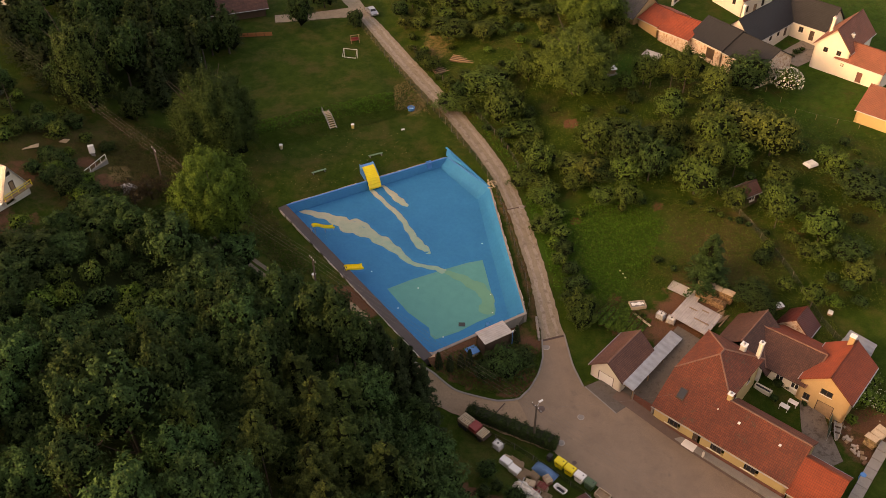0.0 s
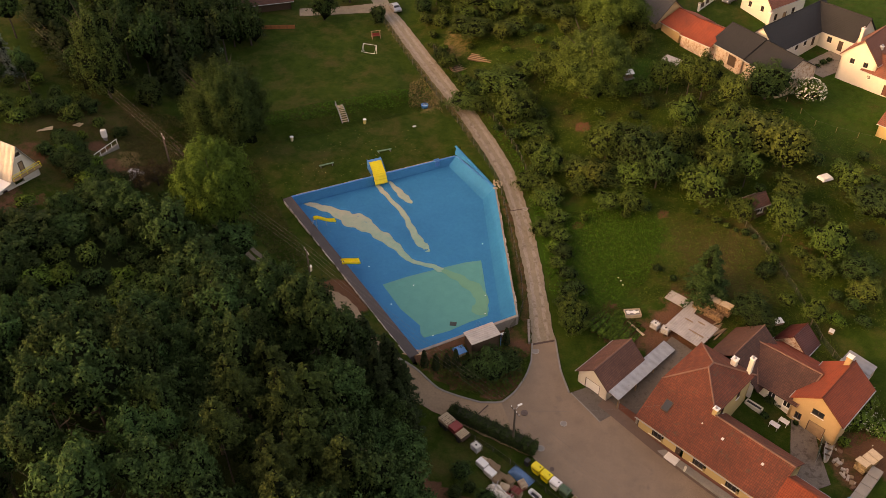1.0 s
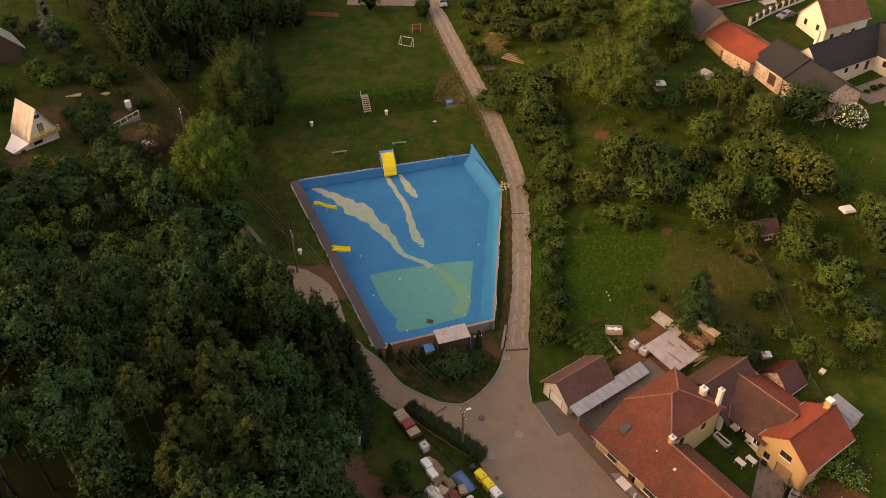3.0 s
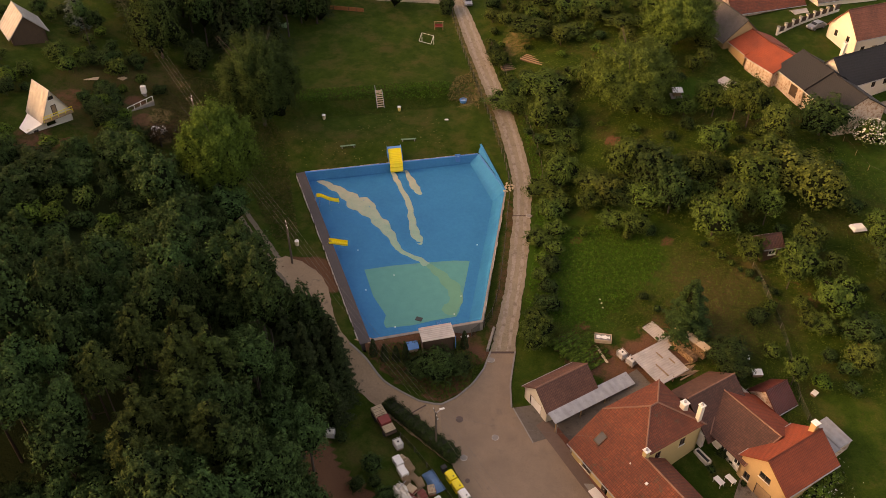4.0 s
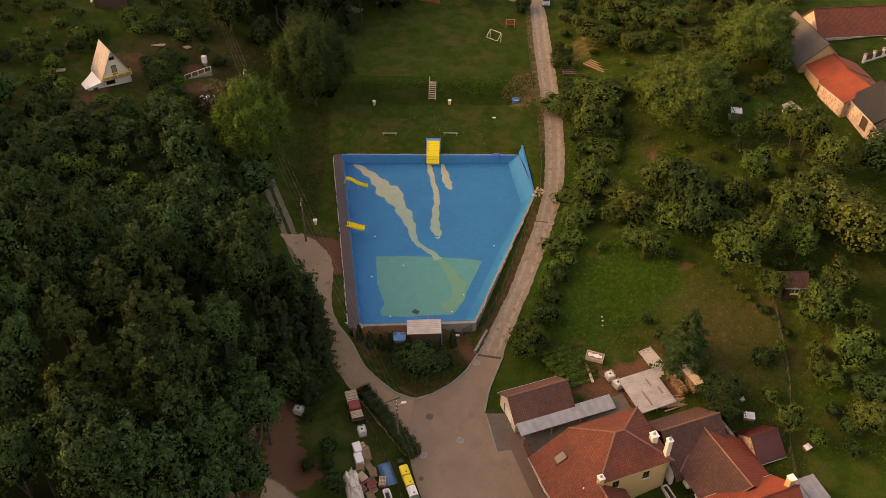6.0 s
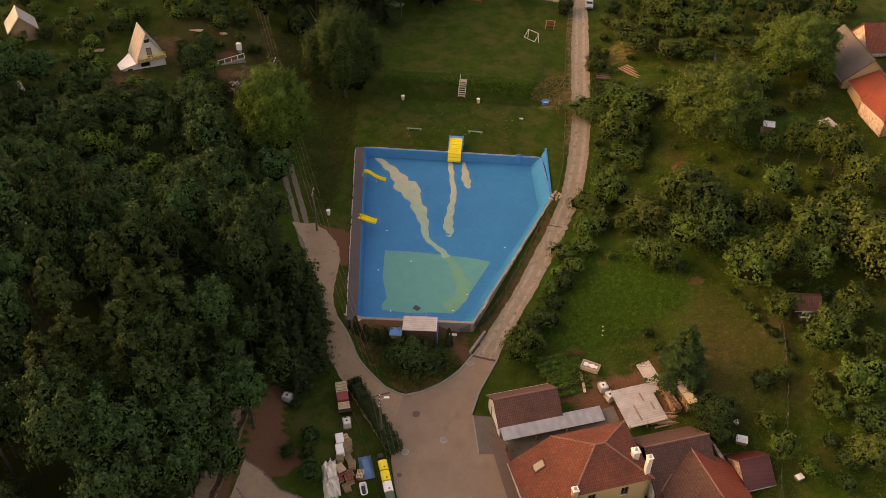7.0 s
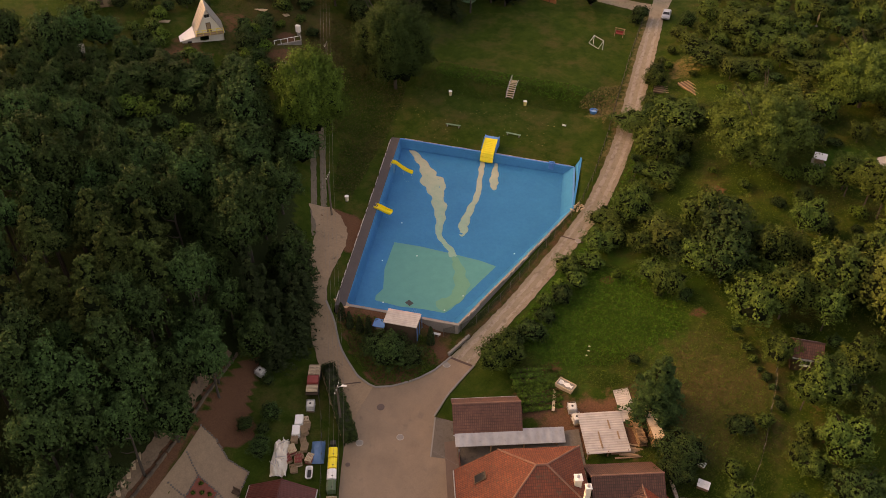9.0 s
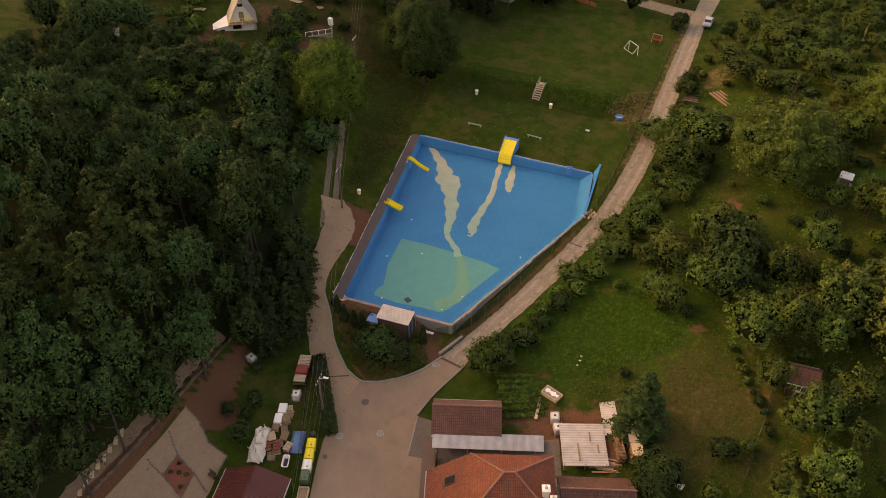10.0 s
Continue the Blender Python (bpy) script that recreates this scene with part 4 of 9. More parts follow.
ORCHARD_MID = ((27.7, 160.5, 5.5, 2.5), (28.3, 126.7, 7.2, 3.4), (28.4, 114.9, 2.6, 2.1), (29.7, 129.1, 5.3, 3.8), (32.1, 113.6, 4.6, 2.1), (33.0, 119.8, 4.8, 2.9), (39.0, 146.5, 6.1, 2.6), (40.0, 126.1, 6.7, 2.8), (40.1, 145.1, 6.0, 2.2), (41.0, 130.6, 8.6, 2.2), (43.6, 115.6, 7.2, 3.6), (43.6, 143.7, 8.2, 2.5), (45.8, 118.2, 8.3, 2.6), (46.0, 142.9, 8.8, 3.0), (48.3, 125.8, 7.5, 3.5), (49.3, 122.4, 5.5, 3.4), (49.4, 112.0, 4.2, 2.1), (49.7, 133.2, 6.1, 2.8),)
ORCHARD_EAST = ((50.8, 119.6, 6.4, 2.3), (55.1, 107.6, 5.2, 1.9), (56.1, 110.0, 5.8, 3.2), (56.9, 92.0, 4.7, 1.7), (57.2, 115.9, 4.9, 2.7), (58.6, 101.7, 3.0, 2.0), (60.7, 111.5, 3.8, 1.8), (61.3, 105.0, 5.5, 3.2), (67.0, 118.0, 5.0, 2.6),)
ORCHARD_DARK = ((29.1, 121.5, 3.0, 3.7), (33.2, 123.5, 8.5, 4.1), (36.5, 119.2, 8.0, 3.1), (48.6, 93.2, 3.4, 2.6), (49.6, 91.2, 3.2, 1.9), (56.3, 113.4, 3.9, 2.2), (57.9, 144.1, 6.8, 4.2), (65.1, 101.6, 3.3, 2.8), (70.1, 113.8, 4.6, 4.2),)
ORCHARD_OLIVE = ((24.3, 122.4, 3.8, 3.0), (26.6, 120.3, 4.8, 2.5), (47.9, 129.2, 6.2, 2.6), (50.4, 138.0, 8.0, 2.4), (54.0, 128.3, 7.2, 4.6), (58.0, 124.6, 8.3, 3.6),)
rng = random.Random(21)
for spots, kinds, label in ((BROADLEAF_WEST, FOREST, "tall green broadleaf tree in the dense wood"), (BROADLEAF_EAST, FOREST, "green broadleaf tree near the edge of the wood"), (DARK_CROWNS, DARKER, "dark green broadleaf tree in the dense wood"), (LARCHES, LARCH, "feathery olive-brown larch in the dense wood"), (EDGE_SPRUCES, SPRUCE, "dark spruce at the edge of the wood")):
    for x, y, high, r in spots:
        plant("spruce_tree" if kinds is SPRUCE else "larch_tree" if kinds is LARCH else "tree", rng.choice(kinds), x, y, rng.uniform(0, 360), high, r * (1.45 if kinds is LARCH else 1.28), label, "tree", "trees of the wood", 0.3)
CROWNS = np.array(BROADLEAF_WEST + BROADLEAF_EAST + DARK_CROWNS + LARCHES + EDGE_SPRUCES)


def canopy(x, y):
    """Height of the wood at a place, after the crowns about it."""
    d = np.hypot(CROWNS[:, 0] - x, CROWNS[:, 1] - y)
    w = 1 / (d * d + 4) ** 1.5
    return float((CROWNS[:, 2] * w).sum() / w.sum())


LANE_SIDE = [(0.5, 76.0), (-6.2, 79.5), (-11.0, 84), (-15.5, 89.0), (-22.4, 92.6), (-29.2, 97.6), (-37, 103)]
GLADE = [(-50, 83), (-41, 87.5), (-33, 82), (-35, 72.5), (-41, 70.5), (-50, 76)]
for x, y in scatter(WOOD_EDGE, 3.1, 22, (-78, 12), (14, 102)):
    if (x < -36 and y < 40) or (x < -50 and y < 52):
        continue
    if np.hypot(CROWNS[:, 0] - x, CROWNS[:, 1] - y).min() < 2.7:
        continue
    if inside(GLADE, np.array(x), np.array(y)):
        plant("bush", rng.choice(BUSH), x, y, rng.uniform(0, 360), rng.uniform(2.2, 3.6), rng.uniform(1.6, 2.8), "low scrub bush in a gap of the wood", "bush", "scrub in the wood")
        continue
    side = float(away(LANE_SIDE, np.array(x), np.array(y)))
    plot = float(away([(-2, 64), (5, 53), (9, 43), (14, 30)], np.array(x), np.array(y)))
    high = min(canopy(x, y) * rng.uniform(0.58, 0.82), 1.5 + side * 0.85, 4.0 + plot * 1.3)
    if high < 3.2:
        continue
    kind = rng.choice(DARKER if rng.random() < 0.45 or side < 14 else LARCH if -16 < x < 0 and 42 < y < 62 and rng.random() < 0.5 else FOREST)
    plant("tree", kind, x, y, rng.uniform(0, 360), high, min(rng.uniform(2.5, 3.4), high * 0.42), "leafy green tree in the dense wood", "tree", "trees of the wood", 0.3)
UNDERWOOD = [(-46, 94), (-54, 93.5), (-59, 89), (-65, 79), (-68, 66), (-66, 57), (-52, 57), (-52, 76), (-49, 86)]
for x, y in scatter(UNDERWOOD, 3.2, 41, (-69, 56), (-45, 95)):
    if math.hypot(x + 60, y - 94) < 6.5 or np.hypot(CROWNS[:, 0] - x, CROWNS[:, 1] - y).min() < 2.4:
        continue
    plant("tree", rng.choice(DARKER), x, y, rng.uniform(0, 360), rng.uniform(4.4, 6.4), rng.uniform(2.2, 3.2), "low dense dark tree below the chalet", "tree", "low trees below the chalet", 0.5)
for x, y, high, r in ((-69.0, 73.4, 9.5, 4.2), (-72, 79, 8, 3.4), (-75, 68, 9, 3.6), (-70.5, 83.0, 6.5, 2.6)):
    plant("tree", FOREST[0], x, y, rng.uniform(0, 360), high, r, "green broadleaf tree beside the cabins", "tree", "trees by the cabins", 0.5)
BELOW = [Vector(p) for p in ((-4.6, 65.4), (-1.4, 58.6), (2.0, 53.0), (4.8, 46.6), (7.0, 41.0), (9.6, 34.6))]
for a, b in zip(BELOW, BELOW[1:]):
    for k in range(3):
        p = a.lerp(b, (k + rng.uniform(0.1, 0.9)) / 3) + Vector((rng.uniform(-2.6, 0.6), rng.uniform(-1.2, 0.6)))
        plant("tree", rng.choice(FOREST), p.x, p.y, rng.uniform(0, 360), rng.uniform(5.0, 7.6), rng.uniform(1.9, 2.6), "young leafy tree at the foot of the wood", "tree", "young trees along the path", 0.3)
for x, y, high, r in ((-1.5, 61.5, 10.5, 2.6), (0.4, 58.0, 9.5, 2.5), (-4.2, 66.5, 11.0, 2.6), (-6.5, 64.5, 14.0, 2.8)):
    plant("tree", FOREST[1], x, y, rng.uniform(0, 360), high, r, "green broadleaf tree near the edge of the wood", "tree", "trees of the wood", 0.3)
for x, y, r in ((3.6, 66.1, 1.0), (9.1, 63.0, 1.5), (12.6, 59.0, 1.7), (10.4, 61.0, 1.0), (8.6, 59.6, 1.2)):
    plant("fruit_tree", SHADY[0], x, y, rng.uniform(0, 360), r * 1.7, r, "small dark green tree in the corner plot", "tree", "trees in the corner plot")
for x, y, high in ((-4.0, 75.0, 9.5), (-1.9, 72.2, 11.5), (-7.0, 77.2, 8.5), (-10.0, 79.6, 7.0), (-3.4, 71.6, 13.0), (0.2, 70.4, 10.0), (-12.8, 82.2, 5.5), (0.6, 73.0, 10.5), (-2.4, 76.6, 9.0), (-5.6, 79.0, 8.0), (1.6, 68.4, 8.5)):
    plant("spruce_tree", rng.choice(SPRUCE), x, y, rng.uniform(0, 360), high, 2.6, "dark spruce beside the lane", "tree", "spruces by the lane")
for x, y, high, r in ((-56.4, 103.6, 5.0, 2.9), (-59.6, 105.0, 3.8, 2.3), (-53.2, 102.6, 4.2, 2.6), (-50.2, 103.6, 3.8, 2.3), (-56.0, 117.6, 2.4, 1.6), (-62.4, 121.0, 3.2, 2.2), (-66.0, 119.0, 3.0, 2.2), (-68.6, 116.6, 2.8, 2.0), (-61.5, 110.2, 3.4, 2.6), (-58.8, 108.6, 3.0, 2.0), (-63.6, 107.4, 2.6, 1.7)):
    plant("bush", SHADY[int(high * 10) % 2], x, y, rng.uniform(0, 360), high, r, "dense dark green shrub beside the chalet", "bush", "shrubs by the chalet", 0.3)
for x, y, high, r in ((-45.6, 107.2, 4.8, 2.7), (-47.4, 104.8, 4.8, 2.8), (-43.6, 109.4, 4.0, 2.3)):
    plant("tree", WITHERED[0], x, y, rng.uniform(0, 360), high, r, "half-dead tree with sparse brown leaves by the track", "tree", "withered trees by the track", 0.2)
plant("tree", ROUND[0], -39.0, 124.2, 30, 18.6, 7.9, "large round dark green maple on the lawn", "tree")
plant("tree", ASH[0], -33.2, 101.0, 10, 16.6, 6.9, "large bright green ash beside the farm track", "tree")
for x, y, high, r in ((25.3, 144.8, 13.2, 8.2), (30.5, 168.0, 11.5, 7.6)):
    plant("walnut_tree", WALNUT[0], x, y, r * 90, high, r, "broad olive-green walnut tree in the orchard", "tree", "walnut trees")
for spots, kinds, label in ((ORCHARD_WEST, FRUIT, "leafy green fruit tree in the orchard"), (ORCHARD_MID, FRUIT, "leafy green fruit tree in the orchard"), (ORCHARD_EAST, FRUIT, "leafy green fruit tree in the gardens"), (ORCHARD_DARK, SHADY, "dense dark green tree in the orchard"), (ORCHARD_OLIVE, OLIVE, "olive-brown fruit tree in the orchard")):
    for x, y, high, r in spots:
        plant("fruit_tree", rng.choice(kinds), x, y, rng.uniform(0, 360), high * 1.05, r * (1.08 if spots is ORCHARD_EAST else 1.28), label, "tree", "orchard trees")
for x, y, r in ((63.4, 125.4, 1.7), (66.5, 123.0, 1.8), (20.4, 101.5, 1.5), (19.9, 105.0, 1.5), (16.9, 117.6, 1.6), (24.6, 112.0, 1.0), (34.5, 113.8, 1.3), (51.5, 100.6, 1.9), (54.0, 95.6, 1.4), (60.5, 92.6, 1.5), (63.6, 95.6, 1.6)):
    plant("bush", rng.choice(BUSH), x, y, rng.uniform(0, 360), r * 1.5, r, "rounded green bush in the garden", "bush", "garden bushes")
for x, y, r in ((19.2, 118.2, 2.2), (20.2, 111.6, 1.9), (21.0, 107.6, 1.6), (21.2, 104.0, 1.8), (22.2, 99.6, 1.5), (22.8, 96.2, 2.0), (22.0, 93.2, 1.9), (23.6, 92.0, 1.6), (17.6, 124.0, 2.3), (15.6, 129.6, 2.1), (12.4, 134.4, 1.8)):
    plant("bush", rng.choice(BUSH[::2]), x, y, rng.uniform(0, 360), r * 1.5, r * 1.15, "overgrown green bush on the road verge", "bush", "bushes on the verge", 0.2)
for x, y, r in ((42.7, 113.3, 0.7), (44.2, 112.3, 0.5), (45.6, 111.3, 0.9), (47.1, 110.3, 0.7), (48.5, 109.6, 0.5), (49.8, 108.9, 0.9), (51.2, 108.2, 0.7), (52.3, 107.2, 0.5), (53.3, 106.3, 0.9), (31.4, 112.5, 1.0), (35.9, 101.4, 0.9), (38.1, 99.7, 0.7), (53.1, 103.2, 1.3)):
    plant("bush", rng.choice(BUSH[::2]), x, y, rng.uniform(0, 360), r * 1.4, r, "low straggling bush along the meadow fence", "bush", "bushes in the meadow", 0.1)
for x, y, high, r in ((-77, 144, 13, 4.6), (-68, 138, 12, 4.6), (-60, 147, 13, 4.4), (-54, 161, 13, 4.4), (-62, 156, 13, 4.4), (-34, 177, 10, 3.8), (-70, 152, 13, 4.5), (-47, 163, 11, 4.0), (-66, 165, 13, 4.6), (-30, 187, 9, 3.8), (-55, 129, 8, 3.6), (-66.5, 131, 11, 4.2), (-54, 144, 13, 4.0)):
    plant("tree", rng.choice(DARKER), x, y, rng.uniform(0, 360), high, r, "dark green broadleaf tree behind the field", "tree", "trees behind the field", 1.0)
plant("birch_tree", BIRCH[0], -62, 127.8, 0, 18.0, 6.2, "tall weeping birch with hanging olive foliage", "tree", "", 0.6)
for x, y, high in ((-52.6, 136.2, 13), (-57, 151, 14), (-50, 150, 14), (-56.5, 139.5, 12)):
    plant("spruce_tree", rng.choice(SPRUCE), x, y, rng.uniform(0, 360), high, 2.8, "dark spruce beside the upper field", "tree", "spruces by the field")
plant("spruce_tree", BLUE_SPRUCE[0], -79.5, 127.0, 0, 11.0, 2.6, "pale blue-grey spruce behind the cottages", "tree")
plant("columnar_tree", FOREST[1], -72.6, 121.2, 0, 9.5, 1.7, "slim yellow-green columnar tree by the path", "tree")
plant("spruce_tree", FIR[0], 42.4, 97.0, 40, 9.8, 3.8, "young dark green fir in the garden", "tree")
for x, y, r in ((-63, 116, 2.2), (-60, 107, 1.9), (-54, 102, 2.2), (-55, 106, 1.8), (-21, 176, 1.6), (-57, 104, 2.0), (-50, 102, 2.2), (-67, 92, 1.8), (-72, 78, 2.0), (-47.5, 101, 2.0), (-70, 112, 2.0), (-76, 104, 2.2), (-78, 96, 2.2)):
    plant("bush", rng.choice(BUSH), x, y, rng.uniform(0, 360), r * 1.6, r, "rounded green bush beside the chalet", "bush", "bushes by the chalet")
for x, y, r in ((11.6, 80.2, 3.3), (9.0, 79.6, 2.2), (13.9, 81.6, 2.4)):
    plant("tree", SHADY[0], x, y, rng.uniform(0, 360), r * 1.35, r, "bushy dark green tree on the corner island", "tree", "island trees")

ORCHARD = [(17.5, 119), (14, 128), (6, 141), (-1, 153), (-8, 167), (-12, 182), (-14, 206), (30, 212), (33, 176), (36, 168), (39, 160), (50, 149), (60, 141), (64, 131), (72, 128), (77, 112), (72, 96), (64, 90), (60, 100), (54, 109), (47, 116), (36, 119.5), (26, 118)]
OPEN = ([(28, 146), (38, 148), (46, 156), (42, 162), (34, 156)], [(7, 148), (20, 150), (22, 146), (9, 144)], [(56, 108), (62, 102), (72, 95), (74, 98), (63, 106)], [(0, 159), (8, 160), (8, 156), (2, 155)], [(48, 108.5), (58, 107), (57.5, 114), (55, 117), (49, 117)], [(17, 128), (22, 136), (34, 136), (24, 126)], [(40, 134), (50, 138), (58, 136), (50, 131)], [(60, 119), (66, 126), (70, 124), (64, 117)])
STANDING = np.array([t[:4] for t in ORCHARD_WEST + ORCHARD_MID + ORCHARD_EAST + ORCHARD_DARK + ORCHARD_OLIVE] + [(25.3, 144.4, 12, 6.6), (30.5, 167.5, 11, 6.4), (33, 150.5, 1, 2.5), (41.5, 154.6, 1, 2.5)])
for x, y in scatter(ORCHARD, 3.2, 31, (-14, 90), (78, 212)):
    if any(bool(inside(o, np.array(x), np.array(y))) for o in OPEN) or (np.hypot(STANDING[:, 0] - x, STANDING[:, 1] - y) - STANDING[:, 3] * 0.8).min() < 0:
        continue
    if rng.random() < 0.35 or y > 172:
        r = rng.uniform(1.6, 2.8)
        plant("fruit_tree", rng.choice(FRUIT + OLIVE + SHADY), x, y, rng.uniform(0, 360), r * rng.uniform(1.4, 1.8), r, "small leafy fruit tree in the gardens", "tree", "garden trees")
    elif rng.random() < 0.75:
        r = rng.uniform(0.8, 1.7)
        plant("bush", rng.choice(BUSH), x, y, rng.uniform(0, 360), r * rng.uniform(1.0, 1.5), r, "rounded green bush in the gardens", "bush", "garden bushes")
HILL_PLOTS = [(-52, 101), (-60, 92), (-84, 82), (-96, 92), (-98, 118), (-84, 132), (-66, 124), (-58, 119), (-60, 110)]
for x, y in scatter(HILL_PLOTS, 3.3, 35, (-98, 80), (-50, 134)):
    if math.hypot(x + 65, y - 100) < 7.5 or math.hypot(x + 68, y - 110) < 4.5 or math.hypot(x + 57, y - 112) < 3.5 or math.hypot(x + 82.5, y - 116) < 7.5 or math.hypot(x + 84, y - 89) < 4:
        continue
    r = rng.uniform(1.3, 2.5)
    if rng.random() < 0.5:
        plant("fruit_tree", rng.choice(FRUIT + SHADY), x, y, rng.uniform(0, 360), r * 1.6, r, "leafy garden tree on the hillside", "tree", "hillside trees")
    else:
        plant("bush", rng.choice(BUSH), x, y, rng.uniform(0, 360), r * 1.2, r * 0.85, "rounded green bush on the hillside", "bush", "hillside bushes")
BACKWOOD = [(-50, 146), (-46, 168), (-58, 176), (-62, 200), (-100, 205), (-108, 176), (-86, 160), (-86, 140), (-66, 130), (-58, 138)]
for x, y in scatter(BACKWOOD, 5.0, 37, (-108, 128), (-44, 206)):
    if math.hypot(x + 95, y - 167) < 9 or math.hypot(x + 62, y - 128) < 6:
        continue
    plant("tree", rng.choice(FAR + SPRUCE[:1]), x, y, rng.uniform(0, 360), rng.uniform(9, 14), rng.uniform(3.0, 4.2), "tall dark green tree behind the field", "tree", "trees behind the field", 1.0)

# ---- buildings ----
def window(parent, x, y, z, w, h, facing, frame_mat=None, bars=1):
    """A window at its sill's middle; facing: degrees of its outward side, 0 towards -y of its house."""
    m = pose(x, y, z, 0, 0, facing)
    win = new("window")
    win.parent, win.matrix_basis, win.empty_display_size = parent, m, 0.2
    bm = bmesh.new()
    for x0, x1, z0, z1 in ((-w / 2, -w / 2 + 0.09, 0, h), (w / 2 - 0.09, w / 2, 0, h), (-w / 2, w / 2, 0, 0.09), (-w / 2, w / 2, h - 0.09, h)):
        box(bm, x0, x1, -0.02, 0.1, z0, z1)
    for k in range(bars):
        c = -w / 2 + w * (k + 1) / (bars + 1)
        box(bm, c - 0.04, c + 0.04, -0.01, 0.09, 0.09, h - 0.09)
    part("window_frame", bm, frame_mat or DARK_WOOD, win)
    part("pane", box(bmesh.new(), -w / 2 + 0.09, w / 2 - 0.09, 0.05, 0.07, 0.09, h - 0.09), GLASS, win)
    part("sill", box(bmesh.new(), -w / 2 - 0.08, w / 2 + 0.08, -0.14, 0.04, -0.08, 0.0), WHITE_PAINT, win)
    return win


def door(parent, x, y, z, w, h, facing, material=None, label=""):
    d = new("door")
    d.parent, d.matrix_basis, d.empty_display_size = parent, pose(x, y, z, 0, 0, facing), 0.2
    bm = bmesh.new()
    box(bm, -w / 2, -w / 2 + 0.1, -0.03, 0.12, 0, h), box(bm, w / 2 - 0.1, w / 2, -0.03, 0.12, 0, h), box(bm, -w / 2, w / 2, -0.03, 0.12, h - 0.1, h)
    part("door_frame", bm, DARK_WOOD, d)
    bm = box(bmesh.new(), -w / 2 + 0.1, w / 2 - 0.1, 0.03, 0.08, 0.02, h - 0.1)
    for k in range(3):
        box(bm, -w / 2 + 0.18, w / 2 - 0.18, 0.015, 0.04, 0.15 + k * h * 0.3, 0.15 + k * h * 0.3 + h * 0.22)
    part("door_leaf", bm, material or DARK_WOOD, d, label)
    part("handle", rod(bmesh.new(), (w / 2 - 0.25, -0.04, h * 0.48), (w / 2 - 0.13, -0.04, h * 0.48), 0.02), STEEL, d)
    return d


def chimney(parent, x, y, z0, z1, w=0.55, material=None, pot=True):
    bm = box(bmesh.new(), x - w / 2, x + w / 2, y - w / 2, y + w / 2, z0, z1)
    ch = part("chimney", bm, material or WHITE, parent)
    part("chimney_cap", box(bmesh.new(), x - w / 2 - 0.08, x + w / 2 + 0.08, y - w / 2 - 0.08, y + w / 2 + 0.08, z1, z1 + 0.12, None, 0.02), WHITE_PAINT, ch)
    if pot:
        part("chimney_pot", rod(bmesh.new(), (x, y, z1 + 0.1), (x, y, z1 + 0.42), 0.17, 0.14, 10), STEEL, ch)


def ridge_caps(bm, a, b, r=0.12, step_m=0.4):
    a, b = Vector(a), Vector(b)
    n = max(1, int((b - a).length / step_m))
    for k in range(n):
        rod(bm, a.lerp(b, k / n), a.lerp(b, (k + 1.06) / n), r, r * 0.86, 7)
    return bm


SIDES = {"s": 0, "e": 90, "n": 180, "w": 270}


def gable_walls(parent, L, W, eave, ridge, base, material, openings, thick=0.35):
    """Four walls with the openings cut through, and two gables; openings: (side, along, sill, width, height, 'window' or 'door')."""
    ends = {"s": ((-L / 2, -W / 2), (L / 2, -W / 2)), "e": ((L / 2, -W / 2), (L / 2, W / 2)), "n": ((L / 2, W / 2), (-L / 2, W / 2)), "w": ((-L / 2, W / 2), (-L / 2, -W / 2))}
    for side, (a, b) in ends.items():
        length = (Vector(b) - Vector(a)).length
        cut = [(o[1] + length / 2 - o[3] / 2, o[2] - base, o[3], o[4]) for o in openings if o[0] == side and o[2] + o[4] < eave]
        bm = wall(bmesh.new(), a, b, base, eave, thick, cut)
        if side in "ew":
            sgn = 1 if side == "e" else -1
            x0, x1 = sgn * L / 2, sgn * (L / 2 - thick)
            tri = [(x0, -W / 2, eave), (x0, W / 2, eave), (x0, 0, ridge - 0.1)]
            f = [bm.verts.new(p) for p in tri]
            g = [bm.verts.new((x1, p[1], p[2])) for p in tri]
            bm.faces.new(f), bm.faces.new(g[::-1])
            for i in range(3):
                bm.faces.new((f[i], g[i], g[(i + 1) % 3], f[(i + 1) % 3]))
            bmesh.ops.recalc_face_normals(bm, faces=bm.faces[:])
        part("wall", bm, material, parent)
    for side, at, sill, w, h, kind, *rest in openings:
        face = SIDES[side]
        out = {"s": (at, -W / 2), "n": (-at, W / 2), "e": (L / 2, at), "w": (-L / 2, -at)}[side]
        inset = 0.06 if sill + h < eave else -0.05
        d = {"s": (0, 1), "n": (0, -1), "e": (-1, 0), "w": (1, 0)}[side]
        p = (out[0] + d[0] * inset, out[1] + d[1] * inset)
        if kind == "window":
            window(parent, *p, sill, w, h, face, *(rest[:1] or [DARK_WOOD]))
        else:
            door(parent, *p, sill, w, h, face, *(rest[:1] or [DARK_WOOD]))


